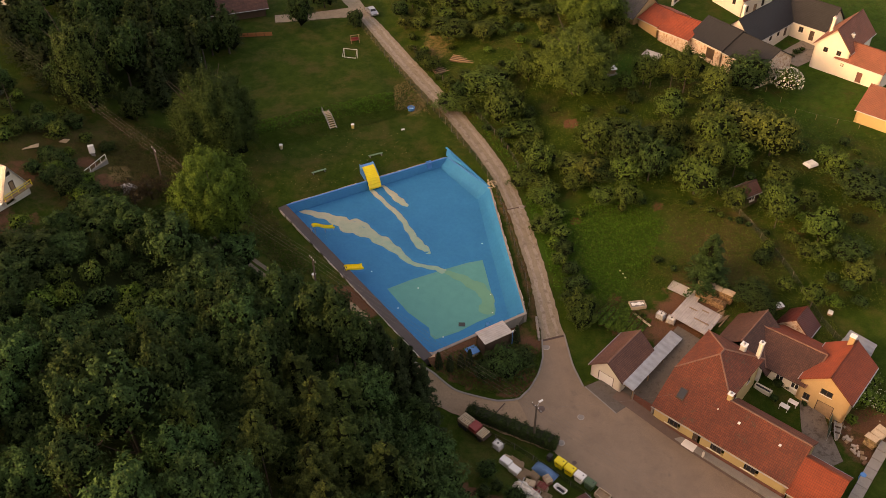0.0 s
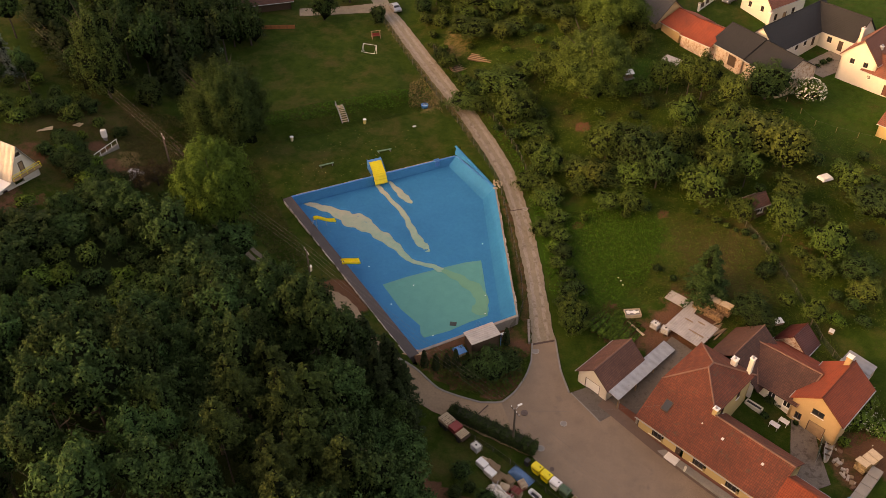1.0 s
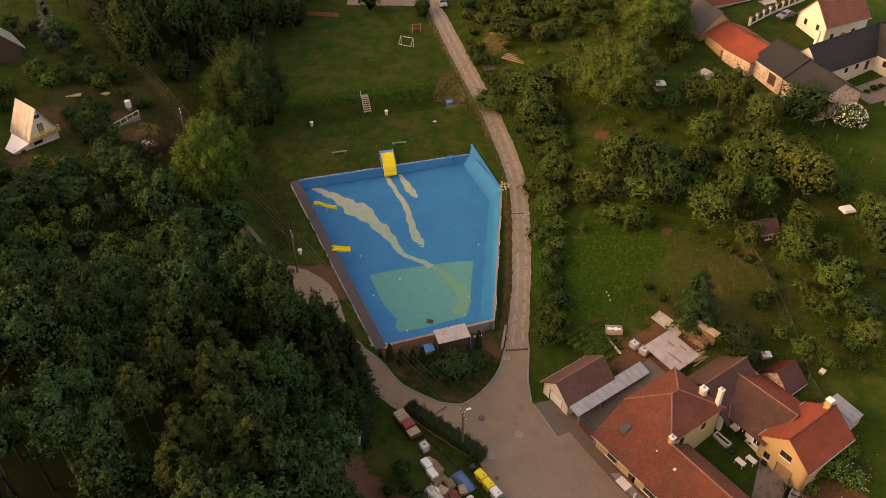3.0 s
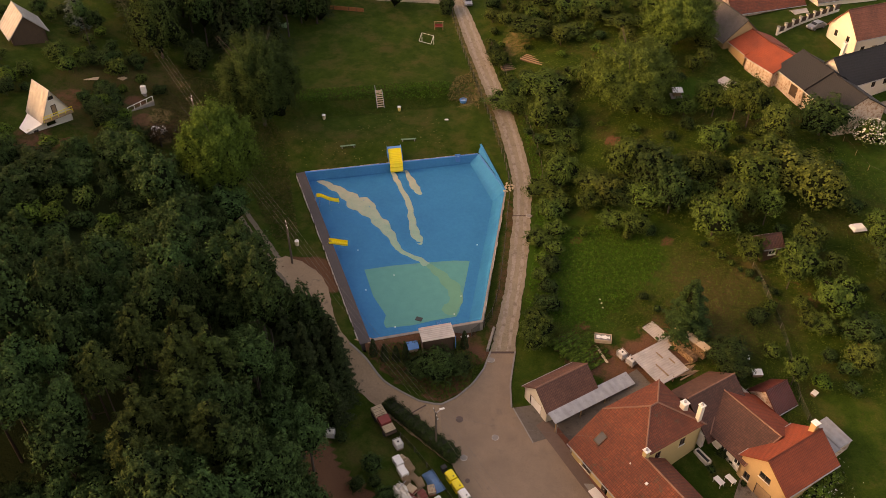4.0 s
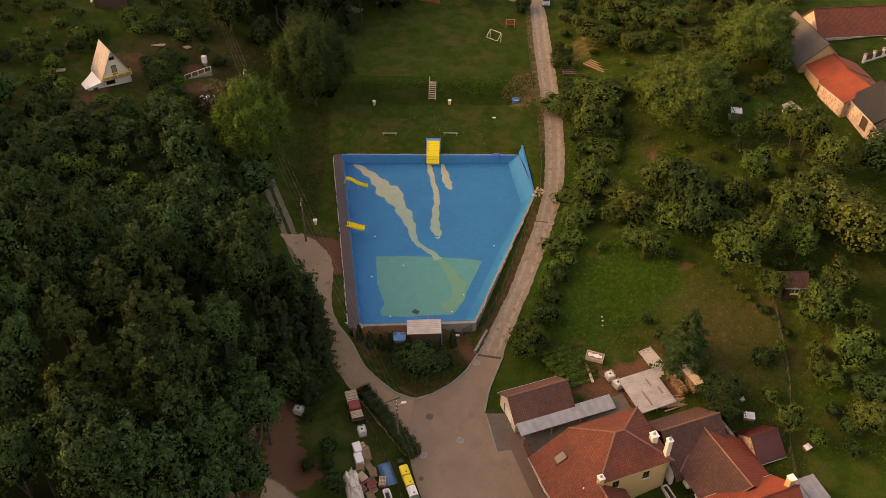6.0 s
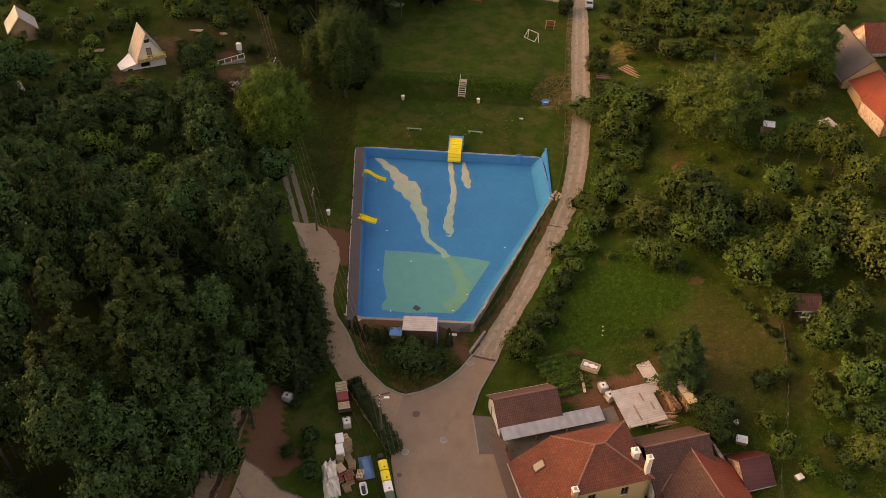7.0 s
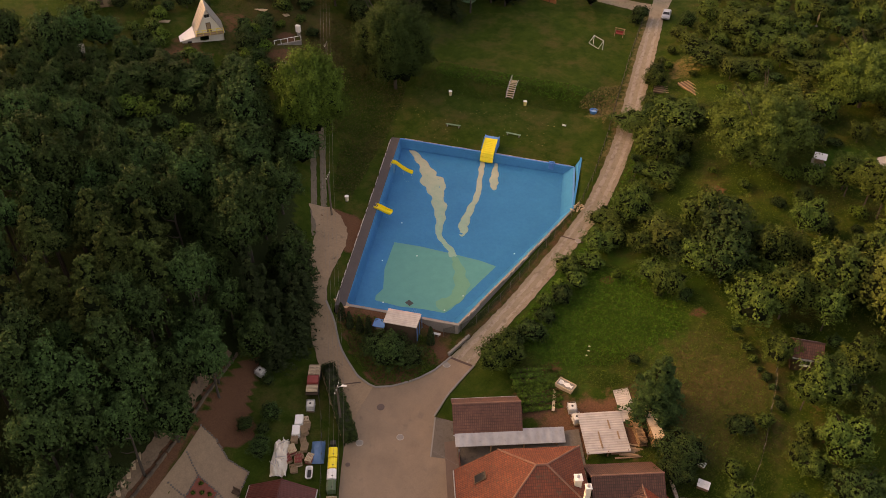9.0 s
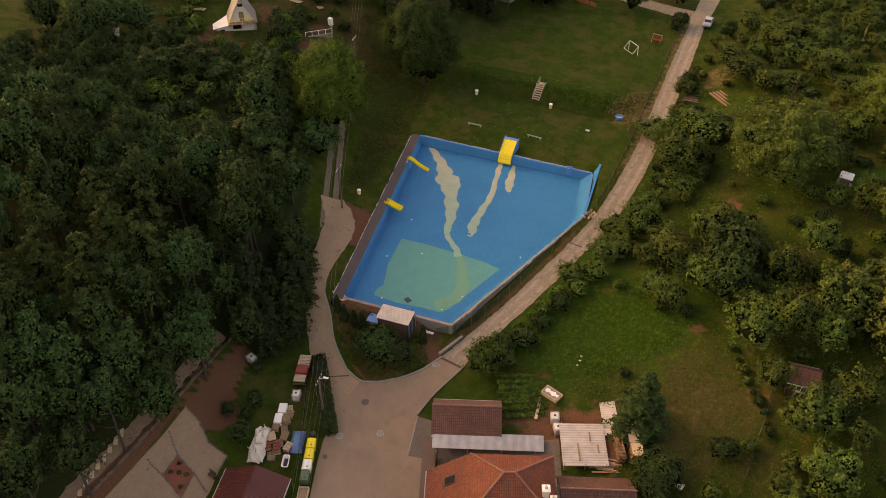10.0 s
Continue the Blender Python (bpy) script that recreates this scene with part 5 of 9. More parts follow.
def gable_roof(parent, L, W, eave, ridge, over, material, thick=0.14, caps=None, gutters=True, verge=None):
    fall = (ridge - eave) / (W / 2)
    low = eave - over * fall
    X, Y = L / 2 + over * (verge if verge is not None else 0.8), W / 2 + over
    part("roof_slope", slab(bmesh.new(), [(-X, -Y, low), (X, -Y, low), (X, 0, ridge), (-X, 0, ridge)], thick), material, parent)
    part("roof_slope", slab(bmesh.new(), [(X, Y, low), (-X, Y, low), (-X, 0, ridge), (X, 0, ridge)], thick), material, parent)
    part("ridge", ridge_caps(bmesh.new(), (-X, 0, ridge), (X, 0, ridge)), caps or material, parent, "", False, "stuff")
    if gutters:
        for s in (-1, 1):
            part("gutter", rod(bmesh.new(), (-X, s * (Y + 0.05), low - 0.1), (X, s * (Y + 0.05), low - 0.1), 0.07, None, 6), STEEL, parent)


def gable_house(name, cx, cy, base, turn, L, W, eave, ridge, roof, walls, label, category="house", over=0.45, openings=(), foot=-1.2, caps=None, stacks=()):
    ob = thing(name, cx, cy, base, turn, label, category)
    gable_walls(ob, L, W, eave, ridge, foot, walls, openings)
    gable_roof(ob, L, W, eave, ridge, over, roof, caps=caps)
    for x, y, top in stacks:
        chimney(ob, x, y, eave, top)
    return ob


# the long yellow house on the street, with its taller hipped part
house = thing("village_house", 31.18, 73.97, -3.3, -39.7, "long yellow village house with weathered red tile roofs", "house")
holes = [(3.0 - 0.9, 0.9, 1.8, 1.25), (6.3 - 0.5, 0.0, 1.1, 2.1), (9.3 - 0.95, 0.9, 1.9, 1.25), (14.0 - 0.95, 0.9, 1.9, 1.25)]
part("wall", wall(bmesh.new(), (0.35, 0.5), (19.0, 0.5), -0.75, 2.45, 0.4, holes), CREAM, house)
part("plinth", box(bmesh.new(), 0.3, 19.05, 0.44, 0.5, -1.6, -0.15), PLINTH, house, "red-brown painted plinth")
part("kerb", box(bmesh.new(), 0.0, 19.2, -0.6, 0.42, -1.4, -0.62, None, 0.03), CONCRETE, house)
for x in (3.0, 9.3, 14.0):
    window(house, x, 0.56, 0.15, 1.8, 1.25, 0, DARK_WOOD, 2)
door(house, 6.3, 0.56, -0.75, 1.1, 2.1, 0)
part("doorstep", box(bmesh.new(), 5.4, 7.2, -0.75, 0.42, -1.4, -0.58, None, 0.03), WHITE_PAINT, house, "pale concrete doorstep")
bm = wall(bmesh.new(), (0.35, 4.9), (0.35, 0.9), -0.75, 2.3, 0.3)
f = [bm.verts.new(p) for p in ((0.36, 0.9, 2.3), (0.36, 4.9, 2.3), (0.36, 4.9, 5.4), (0.36, 0.9, 2.7))]
bm.faces.new(f[::-1])
part("wall", bm, CREAM, house)
part("wall", wall(bmesh.new(), (0.35, 13.9), (0.35, 4.9), -0.75, 5.5, 0.4), CREAM, house)
part("wall", wall(bmesh.new(), (8.1, 13.9), (0.35, 13.9), -0.75, 5.5, 0.4), CREAM, house)
part("wall", wall(bmesh.new(), (8.1, 5.0), (8.1, 13.9), -0.75, 5.5, 0.4, [(1.6, 4.3, 0.9, 1.3), (5.6, 4.3, 0.9, 1.3)]), CREAM, house)
for y in (7.05, 11.05):
    window(house, 8.04, y, 3.55, 0.9, 1.3, 90)
part("wall", wall(bmesh.new(), (19.0, 0.5), (19.0, 8.0), -0.75, 2.3, 0.4), CREAM, house)
part("wall", wall(bmesh.new(), (19.0, 8.0), (8.5, 8.0), -0.75, 2.6, 0.4, [(1.5, 1.8, 0.9, 1.0), (5.0, 1.8, 0.9, 1.0)]), CREAM, house)
for x in (13.55, 17.05):
    window(house, x, 7.94, 1.05, 0.9, 1.0, 180)
F0, FR = 2.28, 0.71                                        # front eave and the rise of the front slope
up = lambda y: F0 + FR * (y + 0.1)
part("roof_slope", slab(bmesh.new(), [(0.0, -0.1, F0), (19.2, -0.1, F0), (19.2, 4.67, up(4.67)), (8.1, 4.67, up(4.67)), (4.2, 8.55, up(8.55)), (0.0, 4.9, up(4.9))], 0.16), OLD_TILE, house)
part("roof_slope", slab(bmesh.new(), [(0.0, 14.3, 5.83), (0.0, 4.9, up(4.9)), (4.2, 8.55, up(8.55)), (4.2, 9.7, up(8.55))], 0.16), RED_TILE, house)
part("roof_slope", slab(bmesh.new(), [(8.4, 14.3, 5.83), (0.0, 14.3, 5.83), (4.2, 9.7, up(8.55))], 0.16), RED_TILE, house)
part("roof_slope", slab(bmesh.new(), [(8.4, 4.5, 5.75), (8.4, 14.3, 5.83), (4.2, 9.7, up(8.55)), (4.2, 8.55, up(8.55))], 0.16), OLD_TILE, house)
part("roof_slope", slab(bmesh.new(), [(19.2, 8.5, 2.75), (8.2, 8.5, 2.75), (8.2, 4.67, up(4.67)), (19.2, 4.67, up(4.67))], 0.16), RED_TILE, house)
bm = bmesh.new()
top = up(8.55)
for a, b in (((4.2, 8.55, top), (4.2, 9.7, top)), ((4.2, 8.55, top), (0.0, 4.9, up(4.9))), ((4.2, 9.7, top), (0.0, 14.3, 5.83)), ((4.2, 9.7, top), (8.4, 14.3, 5.83)), ((4.2, 8.55, top), (8.4, 4.5, 5.75)), ((8.2, 4.67, up(4.67)), (19.2, 4.67, up(4.67)))):
    ridge_caps(bm, a, b)
part("ridge", bm, CAP, house, "", False, "stuff")
part("gutter", rod(bmesh.new(), (0, -0.18, 2.15), (19.2, -0.18, 2.15), 0.07, None, 6), STEEL, house)
bm = box(bmesh.new(), 2.1, 3.2, 2.0, 3.3, 0, 0.12)
for v in bm.verts:
    v.co.z += up(v.co.y) + 0.02
sky_light = part("skylight", bm, DARK_WOOD, house)
bm = box(bmesh.new(), 2.2, 3.1, 2.1, 3.2, 0.12, 0.15)
for v in bm.verts:
    v.co.z += up(v.co.y) + 0.02
part("pane", bm, GLASS, sky_light)
chimney(house, 8.1, 4.85, 4.8, 6.6, 0.6, CREAM)
chimney(house, 5.6, 13.0, 5.6, 7.7, 0.75, WHITE)
chimney(house, 7.6, 13.6, 5.2, 8.9, 0.55, WHITE)
for x, y in ((10.6, 3.0), (16.0, 3.1)):
    part("roof_vent", box(bmesh.new(), x - 0.16, x + 0.16, y - 0.2, y + 0.2, up(y), up(y) + 0.14, None, 0.03), WHITE_PAINT, house)

# lower end of the street row, with its newer orange roof
annex = thing("street_annex", 31.18 + 0.769 * 21.8 + 0.639 * 3.3, 73.97 - 0.639 * 21.8 + 0.769 * 3.3, -3.6, -39.7, "low yellow annex with a bright orange metal-tile roof", "house")
gable_walls(annex, 5.0, 6.6, 2.0, 4.6, -1.4, CREAM, [("s", 0.6, -0.2, 2.4, 2.0, "door", DARK_WOOD)])
gable_roof(annex, 5.0, 6.6, 2.35, 5.3, 0.5, BRIGHT_TILE, verge=0.4)

# brown-roofed farmhouse behind, in two wings
farm = thing("farmhouse", 31.18, 73.97, -3.0, -39.7, "old farmhouse wings with dark brown tile roofs", "house")
part("wall", wall(bmesh.new(), (9.0, 16.2), (14.0, 16.2), -0.8, 2.9, 0.4, [(1.0, 1.9, 1.1, 1.1), (3.2, 1.9, 1.1, 1.1)]), WHITE, farm)
for x in (10.55, 12.75):
    window(farm, x, 16.26, 1.1, 1.1, 1.1, 0, WHITE_PAINT)
part("wall", wall(bmesh.new(), (8.7, 21.5), (8.7, 16.2), -0.8, 2.9, 0.4), WHITE, farm)
part("wall", wall(bmesh.new(), (14.0, 24.8), (1.2, 24.8), -0.8, 2.9, 0.4), OLD_STONE, farm)
part("wall", wall(bmesh.new(), (1.2, 22.6), (1.2, 15.0), -0.8, 2.6, 0.4), OLD_STONE, farm)
part("wall", wall(bmesh.new(), (1.2, 14.6), (8.4, 14.6), -0.8, 3.0, 0.4), WHITE, farm)
part("roof_slope", slab(bmesh.new(), [(8.6, 15.5, 2.95), (14.2, 15.5, 2.95), (14.4, 20.8, 5.4), (5.0, 20.3, 5.4)], 0.16), BROWN_TILE, farm)
part("roof_slope", slab(bmesh.new(), [(14.4, 25.2, 3.0), (7.0, 25.2, 3.0), (5.0, 20.3, 5.4), (14.4, 20.8, 5.4)], 0.16), BRIGHT_TILE, farm)
part("roof_slope", slab(bmesh.new(), [(0.8, 22.9, 3.0), (0.8, 14.7, 3.0), (4.6, 14.7, 6.2), (4.6, 22.9, 6.2)], 0.16), BROWN_TILE, farm)
part("roof_slope", slab(bmesh.new(), [(9.3, 14.7, 2.3), (9.3, 22.9, 2.3), (4.6, 22.9, 6.2), (4.6, 14.7, 6.2)], 0.16), BROWN_TILE, farm)
part("gable", prism(bmesh.new(), [(1.2, 22.4), (8.2, 22.4), (8.2, 22.7), (1.2, 22.7)], -0.8, 3.0), OLD_STONE, farm)
bm = bmesh.new()
for a, b in (((5.0, 20.3, 5.42), (8.6, 15.5, 2.98)), ((5.0, 20.3, 5.42), (14.4, 20.8, 5.42)), ((4.6, 14.7, 6.22), (4.6, 22.9, 6.22)), ((14.2, 15.5, 3.0), (14.4, 20.8, 5.42))):
    ridge_caps(bm, a, b, 0.1)
part("ridge", bm, CAP, farm, "", False, "stuff")

barn = gable_house("barn", 31.18 + 0.769 * 16.6 + 0.639 * 20.3, 73.97 - 0.639 * 16.6 + 0.769 * 20.3, -3.0, 50.3, 8.6, 6.6, 4.1, 6.7, BRIGHT_TILE, OCHRE, "ochre barn with a bright orange roof and wooden door", "barn", 0.35, [("w", 0.2, 3.0, 1.6, 1.0, "window"), ("w", 0.6, -0.6, 2.3, 2.3, "door", WOOD), ("w", -2.0, 0.6, 0.9, 1.2, "window")])
chimney(barn, 3.8, 0.6, 5.0, 7.6, 0.7, OCHRE, False)
gable_house("red_annex", 31.18 + 0.769 * 8.2 + 0.639 * 27.0, 73.97 - 0.639 * 8.2 + 0.769 * 27.0, -2.6, 50.3, 3.4, 4.6, 2.6, 4.6, MAROON, OLD_STONE, "small outbuilding with a dark red sheet roof", "shed", 0.3)
shed = thing("tin_shed", 61.2, 84.2, -1.2, 50.3, "low shed with patched grey sheet roofing", "shed")
gable_walls(shed, 4.4, 3.8, 1.6, 1.7, -0.8, OLD_STONE, [])
part("roof_sheet", slab(bmesh.new(), [(-2.4, -2.1, 1.7), (0.1, -2.1, 1.7), (0.1, 2.1, 2.1), (-2.4, 2.1, 2.1)], 0.06), OLD_ZINC, shed)
part("roof_sheet", slab(bmesh.new(), [(0.0, -2.0, 1.8), (2.3, -2.0, 1.8), (2.3, 2.0, 2.2), (0.0, 2.0, 2.2)], 0.06), OLD_ZINC, shed)

# garage, lean-to, sheds
garage = thing("garage", 31.18 - 0.769 * 7.5 + 0.639 * 4.35, 73.97 + 0.639 * 7.5 + 0.769 * 4.35, -2.75, 50.3, "small white garage with a brown tile roof", "garage")
gable_walls(garage, 7.9, 4.9, 2.5, 4.5, -1.0, WHITE, [("w", 0.0, -0.15, 2.5, 2.1, "door", WHITE_PAINT)])
gable_roof(garage, 7.9, 4.9, 2.5, 4.55, 0.35, GARAGE_TILE, caps=CAP)
strip("apron", [(22.9, 78.5), (26.8, 74.2)], [(25.8, 79.95), (28.85, 75.75)], APRON, "stained concrete slabs before the garage", "pavement", 0.15, 6, 0.5)
strip("apron_edge", [(22.75, 78.4), (26.7, 74.05)], [(22.9, 78.5), (26.8, 74.2)], CONCRETE, "pale concrete edge of the apron", "kerb", 0.17, 1, 0.5)


def lot(x, y):
    """A place by the corner of the yellow house, along and behind its front."""
    return (31.18 + 0.769 * x + 0.639 * y, 73.97 - 0.639 * x + 0.769 * y)


strip("driveway", [lot(-5.0, 0.9), lot(-5.0, 15.5)], [lot(0.4, 0.9), lot(0.4, 15.5)], APRON, "brown trodden driveway beside the house", "pavement", 0.1, 6, 0.6)
strip("pavement", [lot(-5.4, -0.95), lot(21.5, -0.95)], [lot(-5.4, 0.9), lot(21.5, 0.3)], KERBSTONE, "narrow reddish pavement along the house", "pavement", 0.2, 3, 0.6)
lean = thing("lean_to", 31.18, 73.97, -2.9, -39.7, "open lean-to with a long zinc sheet roof", "shelter")
part("roof_sheet", slab(bmesh.new(), [(-3.1, 0.3, 2.05), (-3.1, 13.6, 2.05), (-5.1, 13.6, 2.5), (-5.1, 0.3, 2.5)], 0.05), ZINC, lean)
for y in (0.5, 4.5, 8.5, 12.5):
    part("post", box(bmesh.new(), -3.3, -3.16, y, y + 0.14, -0.8, 2.05), WOOD, lean)
    part("rafter", box(bmesh.new(), -5.0, -3.15, y, y + 0.12, 1.85, 1.98), WOOD, lean)
part("back_wall", box(bmesh.new(), -4.95, -4.8, 8.4, 13.4, -0.8, 2.35), WOOD, lean)
gate = thing("driveway_gate", 31.18, 73.97, -3.5, -39.7, "solid dark red-brown metal driveway gate", "gate")
for k in range(2):
    bm = box(bmesh.new(), -3.1 + k * 1.6, -1.55 + k * 1.6, 0.7, 0.76, 0.05, 1.75)
    for j in range(9):
        box(bm, -3.05 + k * 1.6 + j * 0.165, -2.97 + k * 1.6 + j * 0.165, 0.67, 0.79, 0.1, 1.7)
    part("gate_leaf", bm, PLINTH, gate)
for x in (-3.2, -0.05):
    part("gate_post", box(bmesh.new(), x - 0.12, x + 0.12, 0.6, 0.84, -0.5, 1.95, None, 0.02), CONCRETE, gate)
white_shed = thing("woodshed", 40.0, 90.2, -2.2, 52.0, "open shed under a pale corrugated roof", "shed")
part("roof_sheet", slab(bmesh.new(), [(-2.6, -2.9, 2.2), (2.7, -2.9, 2.2), (2.7, 2.9, 2.6), (-2.6, 2.9, 2.6)], 0.06, (0, 1, 0)), TIN, white_shed)
for x in (-2.4, 0, 2.4):
    for y in (-2.7, 2.7):
        part("post", box(bmesh.new(), x - 0.07, x + 0.07, y - 0.07, y + 0.07, -0.5, 2.25 + (y > 0) * 0.25), WOOD, white_shed)
part("back_wall", box(bmesh.new(), 2.4, 2.5, -2.6, 2.6, -0.5, 2.2), DARK_WOOD, white_shed)
for x, y, L in ((-0.6, -1.1, 2.4), (0.9, 1.0, 1.3), (1.7, -0.6, 1.1)):
    z = 2.2 + 0.4 * (y + 2.9) / 5.8
    part("loose_board", box(bmesh.new(), x - 0.09, x + 0.09, y - L / 2, y + L / 2, z + 0.02, z + 0.1), WOOD, white_shed)
shelter = thing("tin_shelter", 39.2, 95.4, -1.6, -38.0, "small shelter with a rusty tin roof", "shelter")
part("roof_sheet", slab(bmesh.new(), [(-2.5, -0.9, 1.8), (2.5, -0.9, 1.8), (2.5, 0.95, 2.15), (-2.5, 0.95, 2.15)], 0.05), TIN, shelter)
for x in (-2.3, 0, 2.3):
    for y in (-0.75, 0.8):
        part("post", box(bmesh.new(), x - 0.06, x + 0.06, y - 0.06, y + 0.06, -0.4, 1.8 + (y > 0) * 0.3), WOOD, shelter)
part("boarding", box(bmesh.new(), -2.3, 2.3, 0.78, 0.84, -0.2, 1.9), DARK_WOOD, shelter)

# the village in the north-east
gable_house("black_roofed_barn", 56.0, 158.5, 9.7, -54.4, 8.4, 9.6, 3.3, 6.0, BLACK_TILE, OLD_STONE, "old stone barn with a black tile roof", "barn", 0.4, [("s", 1.5, 0.2, 2.0, 2.2, "door")])
gable_house("black_roofed_barn", 61.2, 151.3, 9.6, -54.4, 9.0, 9.4, 3.2, 5.8, BLACK_TILE, OLD_STONE, "lower barn with a black tile roof and peeling walls", "barn", 0.4)
gable_house("white_farmhouse", 66.0, 166.0, 9.8, 45.5, 21, 7.6, 3.2, 6.8, BLACK_TILE, WHITE, "white farmhouse wing with a black tile roof", "house", 0.5, [("s", -3, 1.0, 1.0, 1.2, "window"), ("s", 0, 1.0, 1.0, 1.2, "window"), ("s", 3, 0.1, 1.1, 2.1, "door"), ("s", 6, 1.0, 1.0, 1.2, "window")], stacks=((-8, 0.8, 8.6),))
gable_house("white_farmhouse", 76.2, 168.4, 9.8, -45, 11, 7.6, 3.2, 6.8, BLACK_TILE, WHITE, "white farmhouse cross wing with a black tile roof", "house", 0.4, [("s", -2.5, 1.0, 1.0, 1.2, "window"), ("s", 0.5, 1.0, 1.0, 1.2, "window"), ("s", 3, 0.0, 1.0, 2.1, "door")])
gable_house("white_house", 79.8, 157.6, 9.0, 50, 12, 6.8, 4.6, 8.2, RUST_TILE, WHITE, "white gabled house with a rust-red roof", "house", 0.4, [("w", -1.2, 3.0, 0.9, 1.0, "window"), ("w", 1.4, 3.0, 0.9, 1.0, "window")], stacks=((-2.5, 2.2, 8.6),))
gable_house("white_outbuilding", 82.3, 151.0, 8.2, -46, 9.5, 6.0, 3.6, 6.2, RUST_TILE, WHITE, "white outbuilding with a rust-red roof and brown door", "house", 0.35, [("s", -3.2, 2.0, 0.6, 0.6, "window"), ("s", 0.6, 0.0, 1.1, 2.1, "door", PLINTH)], stacks=((-4.2, 0.5, 7.2),))
gable_house("cream_house", 82.2, 135.0, 6.6, -42, 10, 8.0, 3.4, 6.6, RUST_TILE, CREAM, "cream plastered house with a rust-red tile roof", "house", 0.4, [("w", 0, 1.2, 1.0, 1.2, "window")], caps=CAP)
gable_house("tall_cream_house", 65.3, 180.3, 9.8, 41, 11.5, 7.6, 4.6, 8.8, RUST_TILE, WHITE, "tall cream house with an orange roof and porch", "house", 0.4, [("w", -1.6, 2.8, 0.8, 1.2, "window"), ("w", 1.6, 2.8, 0.8, 1.2, "window"), ("s", -3.6, 1.0, 1.0, 1.5, "window"), ("s", -0.6, 0.0, 1.2, 2.2, "door", WOOD), ("s", 2.2, 1.0, 1.0, 1.5, "window")])
gable_house("orange_roofed_shed", 45.9, 168.7, 10.4, -54, 5.4, 9.0, 2.2, 4.1, BRIGHT_TILE, OCHRE, "low ochre shed with an orange tile roof", "shed", 0.35)
gable_house("orange_roofed_shed", 49.9, 163.6, 10.4, -46, 7.2, 9.2, 2.1, 4.15, BRIGHT_TILE, OLD_STONE, "low stone shed with an orange tile roof", "shed", 0.35)
gable_house("grey_barn", 38.8, 176.4, 9.6, -54, 14, 8.4, 3.0, 6.8, GREY_TILE, OCHRE, "old barn with a mossy grey-brown tile roof", "barn", 0.4)
gable_house("red_roofed_house", 44.5, 189.5, 10.2, 37, 17, 8.4, 3.0, 6.6, OLD_TILE, OLD_STONE, "long old house with a red tile roof", "house", 0.4, [("s", -1, 0.9, 1.0, 1.2, "window"), ("s", 2, 0.9, 1.0, 1.2, "window"), ("s", 5, 0.0, 1.0, 2.1, "door")])
gable_house("grey_roofed_house", 60.5, 200.0, 10.6, 37, 16, 8.4, 3.2, 7.0, GREY_TILE, WHITE, "house with a grey tile roof in the village", "house", 0.4)
gable_house("white_pavilion", 53.0, 188.0, 10.0, 37, 3.2, 2.8, 2.3, 2.9, TIN, WHITE_PAINT, "small white garden pavilion with dark windows", "pavilion", 0.2, [("s", -0.7, 0.9, 0.9, 0.9, "window"), ("s", 0.7, 0.9, 0.9, 0.9, "window"), ("w", 0, 0.9, 1.0, 0.9, "window")])

# the western hillside: chalet and its neighbours
cz = here(-64.5, 100) - 0.2
chalet = thing("chalet", -65.0, 100.4, cz, -23, "pale A-frame chalet with a yellow balcony", "chalet")
lift = 13.9 - cz
part("base_wall", wall(wall(wall(wall(bmesh.new(), (-2.6, -2.5), (2.4, -2.5), -0.5, lift), (2.4, -2.5), (2.4, 2.5), -0.5, lift, 0.35, [(0.6, 0.5, 1.6, 1.4)]), (2.4, 2.5), (-2.6, 2.5), -0.5, lift), (-2.6, 2.5), (-2.6, -2.5), -0.5, lift), WHITE, chalet)
for x0, x1 in ((2.2, 2.4), (-2.6, -2.4)):
    bm = bmesh.new()
    f = [bm.verts.new((x1, y, z)) for y, z in ((-2.4, lift), (2.4, lift), (0, lift + 4.5))]
    g = [bm.verts.new((x0, y, z)) for y, z in ((-2.4, lift), (2.4, lift), (0, lift + 4.5))]
    bm.faces.new(f), bm.faces.new(g[::-1])
    for i in range(3):
        bm.faces.new((f[i], g[i], g[(i + 1) % 3], f[(i + 1) % 3]))
    bmesh.ops.recalc_face_normals(bm, faces=bm.faces[:])
    part("gable", bm, WHITE, chalet)
part("roof_slope", slab(bmesh.new(), [(-3.0, -2.75, lift - 0.35), (2.9, -2.75, lift - 0.35), (2.9, 0, lift + 4.7), (-3.0, 0, lift + 4.7)], 0.1), ZINC, chalet, "pale sheet roof slope")
part("roof_slope", slab(bmesh.new(), [(2.9, 2.75, lift - 0.35), (-3.0, 2.75, lift - 0.35), (-3.0, 0, lift + 4.7), (2.9, 0, lift + 4.7)], 0.1), ZINC, chalet)
window(chalet, 2.46, 0, lift + 2.9, 0.9, 0.6, 90)
door(chalet, 2.46, 0, lift + 0.1, 0.85, 1.8, 90, WOOD)
part("balcony_floor", box(bmesh.new(), 2.4, 3.5, -2.5, 2.5, lift - 0.15, lift), WOOD, chalet)
bm = bmesh.new()
for y in (-2.5, -1.25, 0, 1.25, 2.5):
    rod(bm, (3.45, y, lift), (3.45, y, lift + 0.95), 0.04)
rod(bm, (3.45, -2.5, lift + 0.95), (3.45, 2.5, lift + 0.95), 0.05), rod(bm, (3.45, -2.5, lift + 0.5), (3.45, 2.5, lift + 0.5), 0.04)
part("balcony_rail", bm, YELLOW, chalet, "yellow balcony rail")
